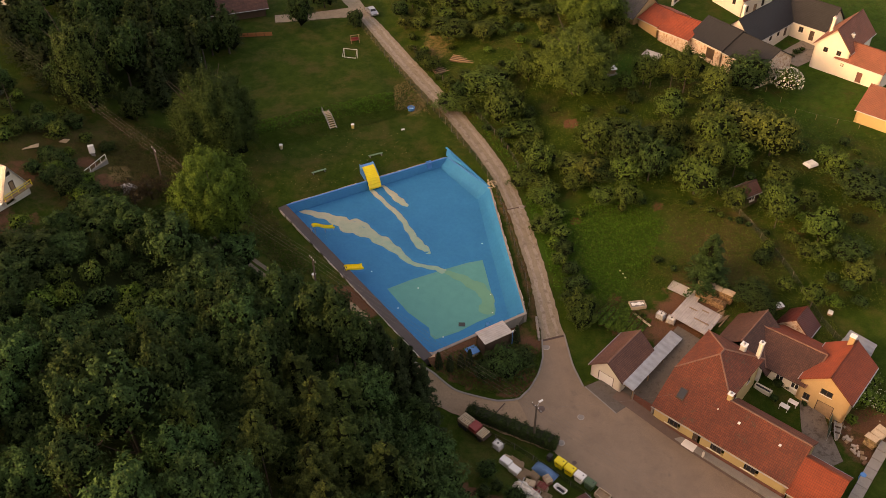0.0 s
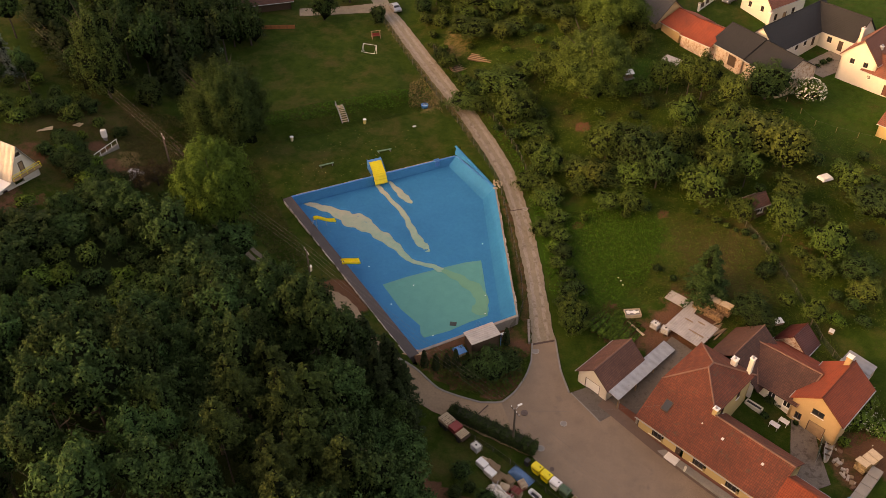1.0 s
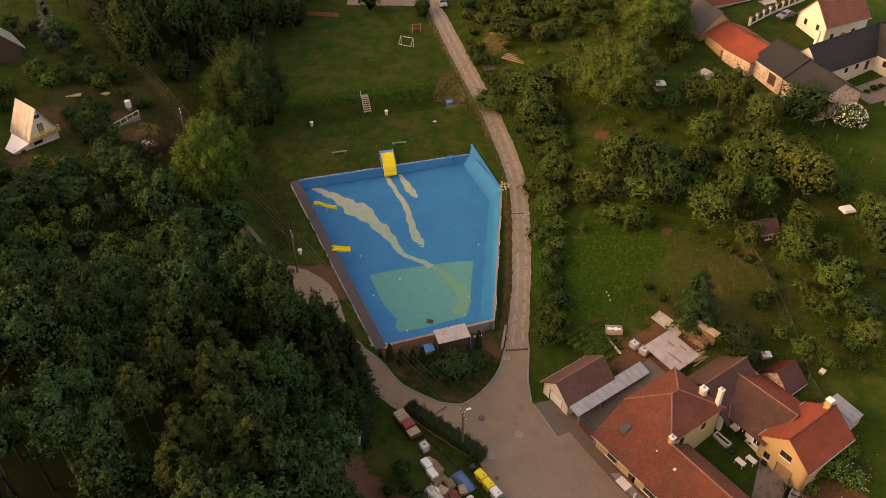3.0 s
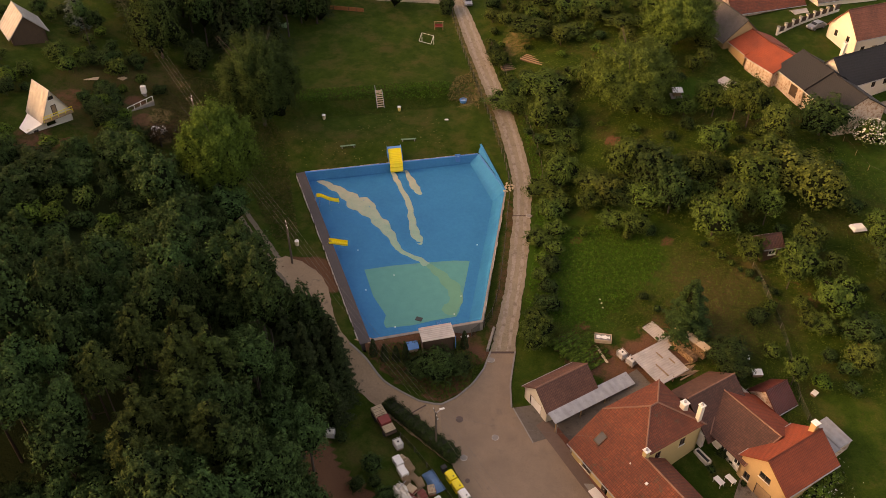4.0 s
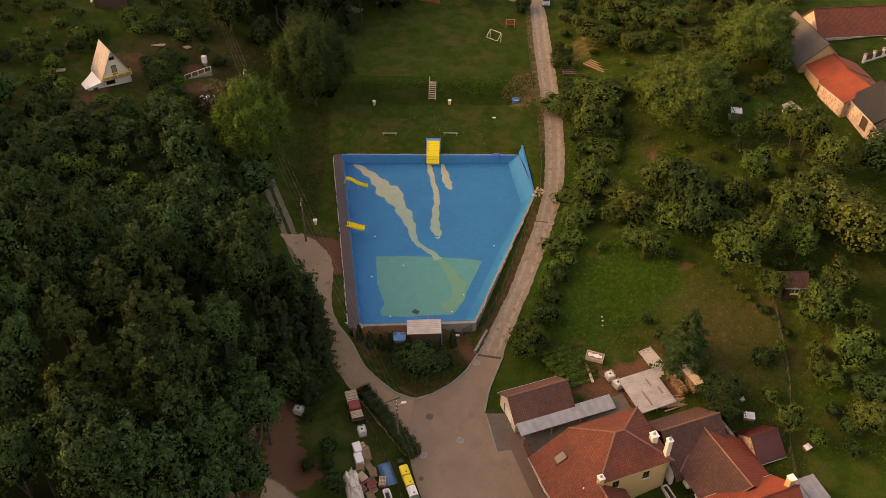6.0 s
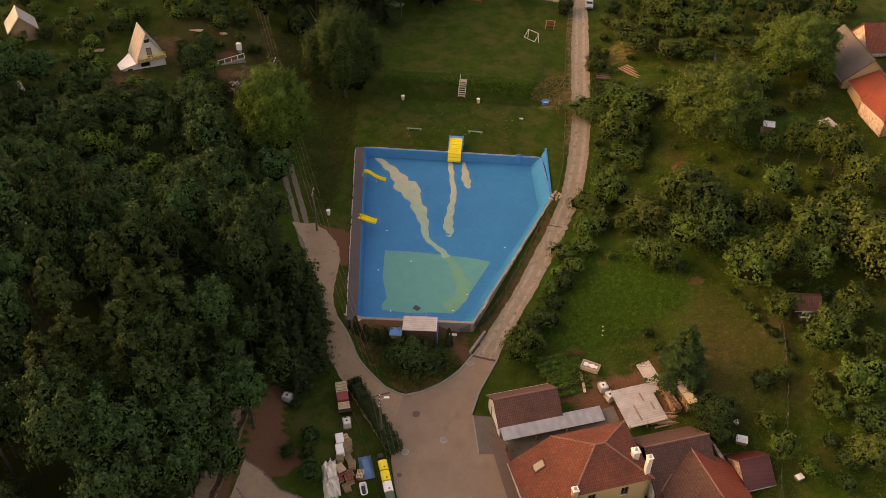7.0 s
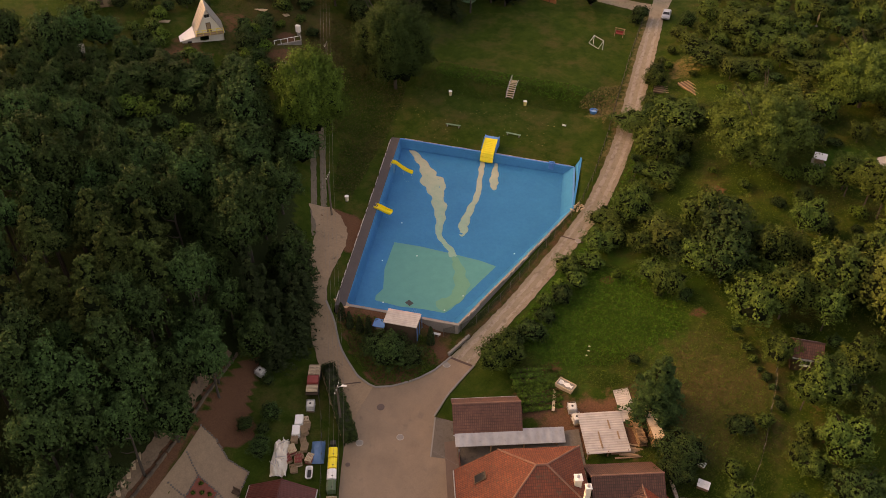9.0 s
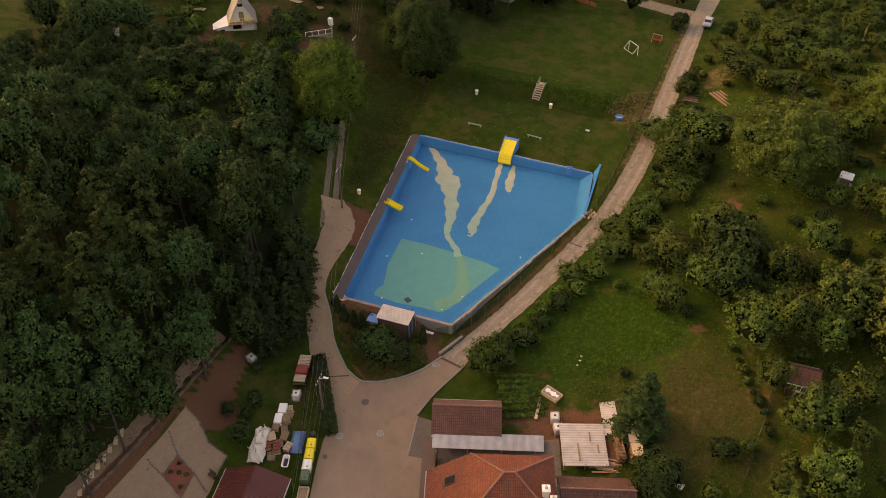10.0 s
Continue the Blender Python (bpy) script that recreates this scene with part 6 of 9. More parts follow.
part("annex_wall", wall(wall(wall(bmesh.new(), (-2.6, -5.2), (2.4, -5.2), -0.5, lift - 0.9), (2.4, -5.2), (2.4, -2.5), -0.5, lift - 0.7), (-2.6, -2.5), (-2.6, -5.2), -0.5, lift - 0.7), WHITE, chalet)
part("annex_roof", slab(bmesh.new(), [(-3.0, -5.6, lift - 0.85), (2.8, -5.6, lift - 0.85), (2.8, -2.4, lift - 0.3), (-3.0, -2.4, lift - 0.3)], 0.08), WHITE_PAINT, chalet, "white annex roof")
window(chalet, 2.46, -3.9, lift - 1.9, 0.8, 0.7, 90)
gable_house("weekend_house", -84.2, 118.2, here(-84.2, 118.2), -35, 7.5, 6.0, 2.0, 5.2, ZINC, DARK_WOOD, "dark weekend cottage with a pale metal roof", "cottage", 0.5)
g0 = here(-83, 88)
gable_house("weekend_house", -84.5, 89.0, g0, -25, 5.0, 4.2, 2.4, 4.6, ZINC, WOOD, "small wooden cottage with a pale sheet roof", "cottage", 0.4, [("e", 0, 0.3, 0.9, 1.6, "door")])
g0 = here(-68, 78)
hut = thing("garden_shed", -67.5, 76.5, g0, -20, "low weathered garden shed with a grey sheet roof", "shed")
gable_walls(hut, 3.6, 2.4, 1.7, 1.75, -0.6, WOOD, [])
part("roof_sheet", slab(bmesh.new(), [(-2.0, -1.4, 1.75), (2.0, -1.4, 1.75), (2.0, 1.4, 2.1), (-2.0, 1.4, 2.1)], 0.06), TIN, hut)
g0 = here(-94, 166)
gable_house("hillside_house", -95.5, 167.0, g0, 88, 12, 9.0, 3.0, 6.0, BLACK_TILE, WHITE, "white house with a dark grey tile roof", "house", 0.6)
g0 = here(-50, 180)
gable_house("inn", -51.5, 183.0, g0, 22, 15, 9.0, 2.8, 6.0, BROWN_TILE, DARK_WOOD, "timber inn with a dark brown tile roof behind the field", "inn", 0.9)

# by the pool: changing cabins
cabin = thing("changing_cabin", 10.0, 84.1, -0.3, 33.2, "low cabin with a pale corrugated roof beside the pool", "cabin")
gable_walls(cabin, 4.4, 2.2, 2.0, 2.05, -1.6, DARK_WOOD, [])
part("roof_sheet", slab(bmesh.new(), [(-2.35, -1.3, 2.05), (2.35, -1.3, 2.05), (2.35, 1.3, 2.25), (-2.35, 1.3, 2.25)], 0.06, (0, 1, 0)), TIN, cabin)
for y in (-1.2, 0, 1.2):
    part("brace", rod(bmesh.new(), (2.4, y, -0.4), (2.4, y, 2.0), 0.05), BLUE_PAINT, cabin)
booth = thing("ticket_booth", 6.75, 82.8, -1.5, 33.2, "small blue-roofed booth beside the cabin", "booth")
gable_walls(booth, 1.4, 1.9, 1.2, 1.25, -0.5, PALE_WOOD, [])
part("roof_sheet", slab(bmesh.new(), [(-0.85, -1.15, 1.25), (0.85, -1.15, 1.25), (0.85, 1.15, 1.35), (-0.85, 1.15, 1.35)], 0.07), BLUE_PAINT, booth)
gable_house("maroon_shed", 21.3, 55.3, -4.6, -47, 8.0, 7.4, 2.0, 3.5, MAROON, WHITE, "shed with a maroon sheet roof by the street", "shed", 0.3)
hut = gable_house("garden_hut", 51.6, 113.9, here(51.6, 113.9), 33, 3.1, 2.9, 2.3, 3.5, BROWN_TILE, DARK_WOOD, "small dark wooden garden hut with windows", "hut", 0.25, [("s", 0, 0.7, 1.2, 0.9, "window", WHITE_PAINT)])

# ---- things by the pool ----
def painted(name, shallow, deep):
    """A coat of silt or algae on the pool floor; the water's green tint with depth is put into its colour."""
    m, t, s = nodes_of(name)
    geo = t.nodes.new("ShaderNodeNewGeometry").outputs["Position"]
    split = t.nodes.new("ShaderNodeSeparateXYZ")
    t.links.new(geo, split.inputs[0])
    # colour ramp by depth stands in for light lost in the water
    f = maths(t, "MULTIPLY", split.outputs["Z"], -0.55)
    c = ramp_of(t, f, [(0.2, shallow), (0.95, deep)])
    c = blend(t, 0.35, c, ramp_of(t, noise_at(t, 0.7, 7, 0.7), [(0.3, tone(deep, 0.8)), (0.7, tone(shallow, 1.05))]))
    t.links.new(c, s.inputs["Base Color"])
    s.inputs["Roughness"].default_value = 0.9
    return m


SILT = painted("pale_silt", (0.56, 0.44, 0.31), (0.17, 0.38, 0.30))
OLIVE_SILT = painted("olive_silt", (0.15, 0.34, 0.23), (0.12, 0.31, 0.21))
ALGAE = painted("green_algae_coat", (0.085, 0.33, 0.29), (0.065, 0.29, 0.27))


def smear(points, seed, label, coat=None):
    """A streak of silt on the pool floor: centres with widths, its edges uneven."""
    rng = random.Random(seed)
    line = []
    for (x0, y0, w0), (x1, y1, w1) in zip(points, points[1:]):
        for k in range(5):
            s = k / 5
            line.append((x0 + (x1 - x0) * s, y0 + (y1 - y0) * s, w0 + (w1 - w0) * s))
    line.append(points[-1])
    verts, faces = [], []
    for k, (x, y, w) in enumerate(line):
        a, b = line[max(k - 1, 0)], line[min(k + 1, len(line) - 1)]
        d = Vector((b[0] - a[0], b[1] - a[1])).normalized()
        side = Vector((-d.y, d.x))
        w = w * (0.25 if k in (0, len(line) - 1) else 1)
        for s in (-1, 1):
            p = Vector((x, y)) + side * s * (w / 2 * (1 + 0.16 * math.sin(k * 0.9 + s * 2 + seed) + rng.uniform(-0.07, 0.07)))
            verts.append((p.x, p.y, depth(p) + 0.014 + 0.006 * seed))
        if k:
            q = 2 * k
            faces.append((q - 2, q - 1, q + 1, q))
    return raw("silt_streak", verts, faces, coat or SILT, pool, label)


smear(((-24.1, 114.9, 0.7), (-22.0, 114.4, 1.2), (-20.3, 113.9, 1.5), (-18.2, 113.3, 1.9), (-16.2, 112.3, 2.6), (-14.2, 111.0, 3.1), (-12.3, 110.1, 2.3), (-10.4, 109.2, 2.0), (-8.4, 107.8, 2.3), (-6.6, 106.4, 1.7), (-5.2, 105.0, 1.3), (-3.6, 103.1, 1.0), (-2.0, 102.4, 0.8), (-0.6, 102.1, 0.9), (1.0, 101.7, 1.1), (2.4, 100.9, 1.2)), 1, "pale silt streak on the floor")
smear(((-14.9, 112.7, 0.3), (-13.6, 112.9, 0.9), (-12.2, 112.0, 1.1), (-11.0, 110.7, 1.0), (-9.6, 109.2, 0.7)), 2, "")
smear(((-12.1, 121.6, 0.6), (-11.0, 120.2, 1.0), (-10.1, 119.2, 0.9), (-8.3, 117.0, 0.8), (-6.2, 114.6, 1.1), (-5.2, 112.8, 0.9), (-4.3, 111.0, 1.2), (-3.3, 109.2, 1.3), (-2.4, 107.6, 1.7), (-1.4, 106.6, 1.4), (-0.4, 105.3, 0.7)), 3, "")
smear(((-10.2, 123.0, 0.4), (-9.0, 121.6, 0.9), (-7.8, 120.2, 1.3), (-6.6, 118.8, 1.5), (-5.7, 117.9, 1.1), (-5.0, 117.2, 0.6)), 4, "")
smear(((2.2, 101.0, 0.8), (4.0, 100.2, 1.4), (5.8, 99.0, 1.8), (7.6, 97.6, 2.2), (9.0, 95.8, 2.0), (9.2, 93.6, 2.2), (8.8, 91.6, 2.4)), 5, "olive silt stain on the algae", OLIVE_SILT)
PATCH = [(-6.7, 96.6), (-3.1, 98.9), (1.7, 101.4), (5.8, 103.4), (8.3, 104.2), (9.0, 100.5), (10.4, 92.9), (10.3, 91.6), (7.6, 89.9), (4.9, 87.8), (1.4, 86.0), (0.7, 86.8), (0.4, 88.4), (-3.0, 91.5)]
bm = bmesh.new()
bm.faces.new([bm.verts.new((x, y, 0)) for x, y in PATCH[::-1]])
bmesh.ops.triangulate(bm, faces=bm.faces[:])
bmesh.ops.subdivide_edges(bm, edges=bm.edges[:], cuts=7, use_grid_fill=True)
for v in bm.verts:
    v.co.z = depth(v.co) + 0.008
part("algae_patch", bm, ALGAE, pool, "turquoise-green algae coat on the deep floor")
for x, y in ((-9.6, 100.6), (8.2, 108.4), (9.6, 96.0), (-4.6, 92.4), (2.6, 86.6), (9.9, 92.0), (-1.8, 97.0)):
    z = depth((x, y))
    part("inlet", rod(bmesh.new(), (x, y, z - 0.02), (x, y, z + 0.05), 0.13, 0.1, 10), WHITE_PAINT, pool)
z = depth((5.3, 89.4))
part("drain_grate", box(bmesh.new(), 4.8, 5.8, 88.9, 89.7, z, z + 0.05), COPING, pool)

# the wing wall that climbs beyond the north-east corner
bm = bmesh.new()
f = [bm.verts.new(p) for p in ((1.43, 130.0, -0.1), (9.3, 120.2, 0.2), (9.3, 120.2, 1.6), (1.06, 132.1, 2.25), (1.30, 130.3, 1.0))]
g = [bm.verts.new((v.co.x + 0.25, v.co.y + 0.2, v.co.z)) for v in f]
bm.faces.new(f), bm.faces.new(g[::-1])
for i in range(5):
    bm.faces.new((f[i], g[i], g[(i + 1) % 5], f[(i + 1) % 5]))
bmesh.ops.recalc_face_normals(bm, faces=bm.faces[:])
part("wing_wall", bm, PAINT, pool)
bm = bmesh.new()
a, b = POOL[4], POOL[0]
d = (b - a).normalized()
out = Vector((-d.y, d.x))
rng = random.Random(5)
k = 0.5
while k < (b - a).length - 0.5:
    step_m = rng.uniform(0.2, 1.0)
    if rng.random() < 0.8:
        p = a + d * k + out * 1.56
        zr = RIM[4] + (RIM[0] - RIM[4]) * k / (b - a).length
        ang = math.degrees(math.atan2(d.y, d.x))
        box(bm, 0, step_m * 0.85, -0.02, rng.uniform(0.03, 0.15), -0.5, 0.045, pose(p.x, p.y, zr, 0, 0, ang))
    k += step_m
part("pale_edging", bm, FLAKE, pool, "flaking whitewashed edging of the coping")
bm = bmesh.new()
for kk in (0, 2):
    a, b = POOL[kk], POOL[kk + 1]
    d = (b - a).normalized()
    out = Vector((-d.y, d.x))
    k = 0.4
    while k < (b - a).length - 0.6:
        step_m = rng.uniform(0.3, 1.4)
        if rng.random() < (0.75 if kk == 0 else 0.35):
            p = a + d * k + out * 0.3
            zr = RIM[kk] + (RIM[kk + 1] - RIM[kk]) * k / (b - a).length
            box(bm, 0, step_m * 0.9, 0, rng.uniform(0.03, 0.13), -0.3, rng.uniform(0.03, 0.07), pose(p.x, p.y, zr, 0, 0, math.degrees(math.atan2(d.y, d.x))))
        k += step_m
part("broken_edging", bm, FLAKE, pool, "broken pale concrete edging")
bm = bmesh.new()
for k in range(26):
    x, y = 8.9 + rng.uniform(-0.5, 1.0), 121.2 + rng.uniform(-1.6, 1.2)
    box(bm, -0.15, 0.15, -0.1, 0.1, 0, 0.15, pose(x + 0.6, y + 0.5, max(here(x, y), 1.5), rng.uniform(-20, 20), rng.uniform(-20, 20), rng.uniform(0, 180)))
rubble = part("rubble_heap", bm, PALE_WOOD, None, "heap of broken pale bricks beside the pool")
tagged(rubble, "", "rubble", "", "stuff")
slabs = thing("corner_slab", 0.4, 80.9, 0.1, 33, "broken orange-brown concrete slab at the pool corner", "slab")
part("slab", prism(bmesh.new(), [(-1.4, 0.5), (-0.3, -0.5), (1.0, -0.9), (1.5, -0.2), (0.4, 0.5)], -0.7, 0.06), surface("orange_concrete", (0.5, 0.3, 0.17), 0.9, vary=0.2), slabs)
pad = thing("paved_pad", -22.0, 106.1, 0.72, 33, "square pad of grey paving slabs beside the coping", "paving")
for i in range(3):
    for j in range(4):
        part("paving_slab", box(bmesh.new(), -1.1 + i * 0.72, -0.42 + i * 0.72, -1.5 + j * 0.76, -0.78 + j * 0.76, -0.3, 0.04, None, 0.015), CONCRETE, pad)


def chute(name, x, y, z, turn, length, high, wide, label, steps=False):
    """A water slide: a trough that falls along x in a double curve, on legs, with a ladder."""
    ob = thing(name, x, y, z, turn, label, "slide")
    n = 14
    verts, faces = [], []
    prof = [(-0.5, 0.28), (-0.5, 0.0), (-0.2, -0.05), (0.2, -0.05), (0.5, 0.0), (0.5, 0.28), (0.56, 0.28), (0.56, -0.08), (0.2, -0.12), (-0.2, -0.12), (-0.56, -0.08), (-0.56, 0.28)]
    for k in range(n + 1):
        s = k / n
        h = high * (1 - (3 * s * s - 2 * s ** 3)) + 0.12 * math.sin(s * 9) * (0 if steps else 1) * (1 - s) + 0.12
        for px, pz in prof:
            verts.append((s * length, px * wide, h + pz))
    m = len(prof)
    for k in range(n):
        for j in range(m):
            faces.append((k * m + j, (k + 1) * m + j, (k + 1) * m + (j + 1) % m, k * m + (j + 1) % m))
    faces += [tuple(range(m))[::-1], tuple(n * m + j for j in range(m))]
    raw("chute", verts, faces, YELLOW, ob)
    for s, h in ((0.1, high * 0.95), (0.55, high * 0.5), (0.95, 0.1)):
        for side in (-0.4, 0.4):
            part("leg", rod(bmesh.new(), (s * length, side * wide, -0.4), (s * length, side * wide, h + 0.05), 0.04), BLUE_PAINT if high < 1.4 else STEEL, ob)
    bm = bmesh.new()
    for side in (-0.4, 0.4):
        rod(bm, (-0.7, side * wide, -0.3), (0, side * wide, high + 0.5), 0.035)
    for k in range(int(high / 0.25)):
        s = k / (high / 0.25)
        rod(bm, (-0.7 + 0.7 * s, -0.4 * wide, -0.2 + high * s), (-0.7 + 0.7 * s, 0.4 * wide, -0.2 + high * s), 0.03)
    part("ladder", bm, STEEL, ob)
    if steps:
        for k in range(10):
            s = (k + 0.5) / 10
            h = high * (1 - (3 * s * s - 2 * s ** 3)) + 0.12
            part("ripple", rod(bmesh.new(), (s * length, -0.5 * wide, h - 0.0), (s * length, 0.5 * wide, h - 0.0), 0.07, None, 6), YELLOW, ob)
    return ob


chute("water_slide", -20.0, 107.4, 0.55, 31, 3.7, 1.5, 0.55, "curved yellow water slide on thin legs")
chute("water_slide", -13.4, 98.3, 0.3, 24, 2.9, 0.55, 0.95, "short wide yellow slide at the pool side", True)
big = thing("wide_slide", -12.55, 123.95, 0.0, -60.8, "wide ribbed yellow slide with a blue frame", "slide")
FALL = ((-0.2, 3.2), (0.8, 2.65), (1.7, 2.1), (2.3, 1.75), (3.0, 0.35))
n = 11
for k in range(n):
    x0, x1 = -0.2 + 3.2 * k / n, -0.2 + 3.2 * (k + 1) / n
    z0, z1 = (float(np.interp(x, [p[0] for p in FALL], [p[1] for p in FALL])) for x in (x0, x1))
    bm = bmesh.new()
    f = [bm.verts.new(p) for p in ((x0, -1.15, z0), (x1, -1.15, z0 * 0.3 + z1 * 0.7), (x1, 1.15, z0 * 0.3 + z1 * 0.7), (x0, 1.15, z0))]
    g = [bm.verts.new(p) for p in ((x0, -1.15, z1 - 0.15), (x1, -1.15, z1 - 0.15), (x1, 1.15, z1 - 0.15), (x0, 1.15, z1 - 0.15))]
    bm.faces.new(f), bm.faces.new(g[::-1])
    for i in range(4):
        bm.faces.new((f[i], g[i], g[(i + 1) % 4], f[(i + 1) % 4]))
    bmesh.ops.recalc_face_normals(bm, faces=bm.faces[:])
    part("rib", bm, YELLOW, big)
part("platform", box(bmesh.new(), -0.95, -0.2, -1.3, 1.3, 0.6, 3.22, None, 0.03), BLUE_PAINT, big)
for s in (-1.27, 1.19):
    bm = bmesh.new()
    f = [bm.verts.new(p) for p in ((-0.95, s, 3.4), (-0.2, s, 3.4), (1.75, s, 2.26), (1.75, s, 1.2), (-0.95, s, 0.9))]
    g = [bm.verts.new((v.co.x, s + 0.08, v.co.z)) for v in f]
    bm.faces.new(f), bm.faces.new(g[::-1])
    for i in range(5):
        bm.faces.new((f[i], g[i], g[(i + 1) % 5], f[(i + 1) % 5]))
    bmesh.ops.recalc_face_normals(bm, faces=bm.faces[:])
    part("side_panel", bm, BLUE_PAINT, big)
fountain = thing("water_spout", -1.9, 128.1, 1.0, -60, "blue water spout on the pool wall", "fountain")
part("post", box(bmesh.new(), -0.5, 0.3, -0.45, 0.45, -1.0, 0.5, None, 0.05), BLUE_PAINT, fountain)
part("spout", rod(bmesh.new(), (0.1, 0, 0.5), (0.9, 0, 0.75), 0.12, 0.1), BLUE_PAINT, fountain)
part("top", rod(bmesh.new(), (-0.1, -0.5, 0.62), (-0.1, 0.5, 0.62), 0.13, 0.13), BLUE_PAINT, fountain)
for x, y in ((9.3, 86.9),):
    lad = thing("pool_ladder", x, y, 0.2, 123, "blue steel ladder on the pool edge", "ladder")
    for s in (-0.25, 0.25):
        bm = rod(bmesh.new(), (-0.5, s, -0.1), (-0.5, s, 0.85), 0.03)
        rod(bm, (-0.5, s, 0.85), (0.3, s, 0.8), 0.03), rod(bm, (0.3, s, 0.8), (0.7, s, -1.2), 0.03)
        part("rail", bm, BLUE_PAINT, lad)
    for k in range(4):
        part("rung", rod(bmesh.new(), (0.4 + k * 0.1, -0.25, 0.3 - k * 0.35), (0.4 + k * 0.1, 0.25, 0.3 - k * 0.35), 0.025), BLUE_PAINT, lad)

# lawn furniture
def bench(x0, y0, x1, y1, z, material, label, group=""):
    ob = thing("bench", (x0 + x1) / 2, (y0 + y1) / 2, z, math.degrees(math.atan2(y1 - y0, x1 - x0)), label, "bench", group)
    L = math.hypot(x1 - x0, y1 - y0)
    for k in range(3):
        part("seat_board", box(bmesh.new(), -L / 2, L / 2, -0.21 + k * 0.145, -0.09 + k * 0.145, 0.42, 0.47, None, 0.01), material, ob)
    for s in (-L / 2 + 0.3, L / 2 - 0.3):
        part("leg", box(bmesh.new(), s - 0.06, s + 0.06, -0.18, 0.18, -0.15, 0.42), CONCRETE, ob)


bench(-22.6, 122.4, -20.2, 123.8, here(-21.4, 123.1), GREEN_PAINT, "long green backless bench on the lawn", "lawn benches")
bench(-13.0, 128.2, -10.5, 129.4, here(-11.7, 128.8), GREEN_PAINT, "long green backless bench on the lawn", "lawn benches")


def litter_bin(x, y, material, label):
    ob = thing("litter_bin", x, y, here(x, y), 0, label, "bin", "litter bins on the lawn")
    part("body", rod(bmesh.new(), (0, 0, 0.15), (0, 0, 1.0), 0.26, 0.33, 12), material, ob)
    part("rim", rod(bmesh.new(), (0, 0, 1.0), (0, 0, 1.06), 0.36, 0.34, 12), WHITE_PAINT, ob)
    part("foot", rod(bmesh.new(), (0, 0, -0.1), (0, 0, 0.16), 0.12, 0.12, 8), CONCRETE, ob)


litter_bin(-29.6, 130.1, surface("cream_plastic", (0.6, 0.5, 0.32), 0.6), "cream litter bin on the lawn")
litter_bin(-17.1, 137.6, surface("pale_yellow_plastic", (0.72, 0.56, 0.2), 0.6), "pale yellow litter bin on the lawn")
litter_bin(-17.9, 96.0, surface("cream_metal", (0.66, 0.58, 0.42), 0.6), "cream litter bin beside the track")
tub = thing("round_tub", -6.3, 144.4, here(-6.3, 144.4), 0, "round blue plastic tub on the grass", "tub")
bm = bmesh.new()
n = 20
rings = [[bm.verts.new((r * math.cos(k * math.tau / n), r * math.sin(k * math.tau / n), z)) for k in range(n)] for r, z in ((0.62, 0), (0.7, 0.6), (0.75, 0.62), (0.64, 0.6), (0.56, 0.12))]
for a, b in zip(rings, rings[1:]):
    for k in range(n):
        bm.faces.new((a[k], a[(k + 1) % n], b[(k + 1) % n], b[k]))
bm.faces.new(rings[-1]), bm.faces.new(rings[0][::-1])
part("shell", bm, BLUE_PAINT, tub)
part("water_fill", rod(bmesh.new(), (0, 0, 0.3), (0, 0, 0.34), 0.56, 0.56, 20), surface("pale_blue", (0.2, 0.4, 0.6), 0.3), tub)
stray = thing("plastic_canister", -7.4, 137.6, here(-7.4, 137.6), 25, "white plastic canister lying on the grass", "canister")
part("body", box(bmesh.new(), -0.35, 0.35, -0.15, 0.15, 0, 0.22, None, 0.05), WHITE_PAINT, stray)
part("cap", rod(bmesh.new(), (0.34, 0, 0.12), (0.42, 0, 0.12), 0.05), BLACK, stray)
stairs = thing("bank_stairs", -20.8, 137.2, here(-20.4, 136.9), 119, "steel and wood stair up the grass bank", "stairs")
stair_z = here(-20.4, 136.9)


def tread_z(x):
    return max(here(-20.8 - 0.485 * x, 137.2 + 0.875 * x) - stair_z, 0.05) + 0.14


for k in range(10):
    z = tread_z(k * 0.4 + 0.18)
    part("tread", box(bmesh.new(), k * 0.4, k * 0.4 + 0.27, -0.6, 0.6, z - 0.03, z + 0.05), PALE_WOOD, stairs)
for s in (-0.65, 0.65):
    for x0, x1 in ((-0.1, 1.4), (1.4, 2.8), (2.8, 4.1)):
        part("stringer", rod(bmesh.new(), (x0, s, tread_z(x0)), (x1, s, tread_z(x1)), 0.06), STEEL, stairs)
part("handrail", rod(bmesh.new(), (0.1, 0.65, tread_z(0.1) + 0.95), (4.1, 0.65, tread_z(4.1) + 0.95), 0.04), STEEL, stairs)
for x in (0.1, 2.1, 4.1):
    part("rail_post", rod(bmesh.new(), (x, 0.65, tread_z(x) - 0.2), (x, 0.65, tread_z(x) + 1.0), 0.035), STEEL, stairs)


def goal(x, y, turn, label):
    ob = thing("football_goal", x, y, here(x, y), turn, label, "goal", "goals on the field")
    for s in (-1.5, 1.5):
        part("post", rod(bmesh.new(), (s, 0, 0), (s, 0, 2.0), 0.04), WHITE_PAINT, ob)
        part("stay", rod(bmesh.new(), (s, 0, 2.0), (s, -1.2, 0.6), 0.035), WHITE_PAINT, ob)
    part("crossbar", rod(bmesh.new(), (-1.5, 0, 2.0), (1.5, 0, 2.0), 0.04), WHITE_PAINT, ob)
    part("back_bar", rod(bmesh.new(), (-1.5, -1.2, 0.6), (1.5, -1.2, 0.6), 0.035), WHITE_PAINT, ob)


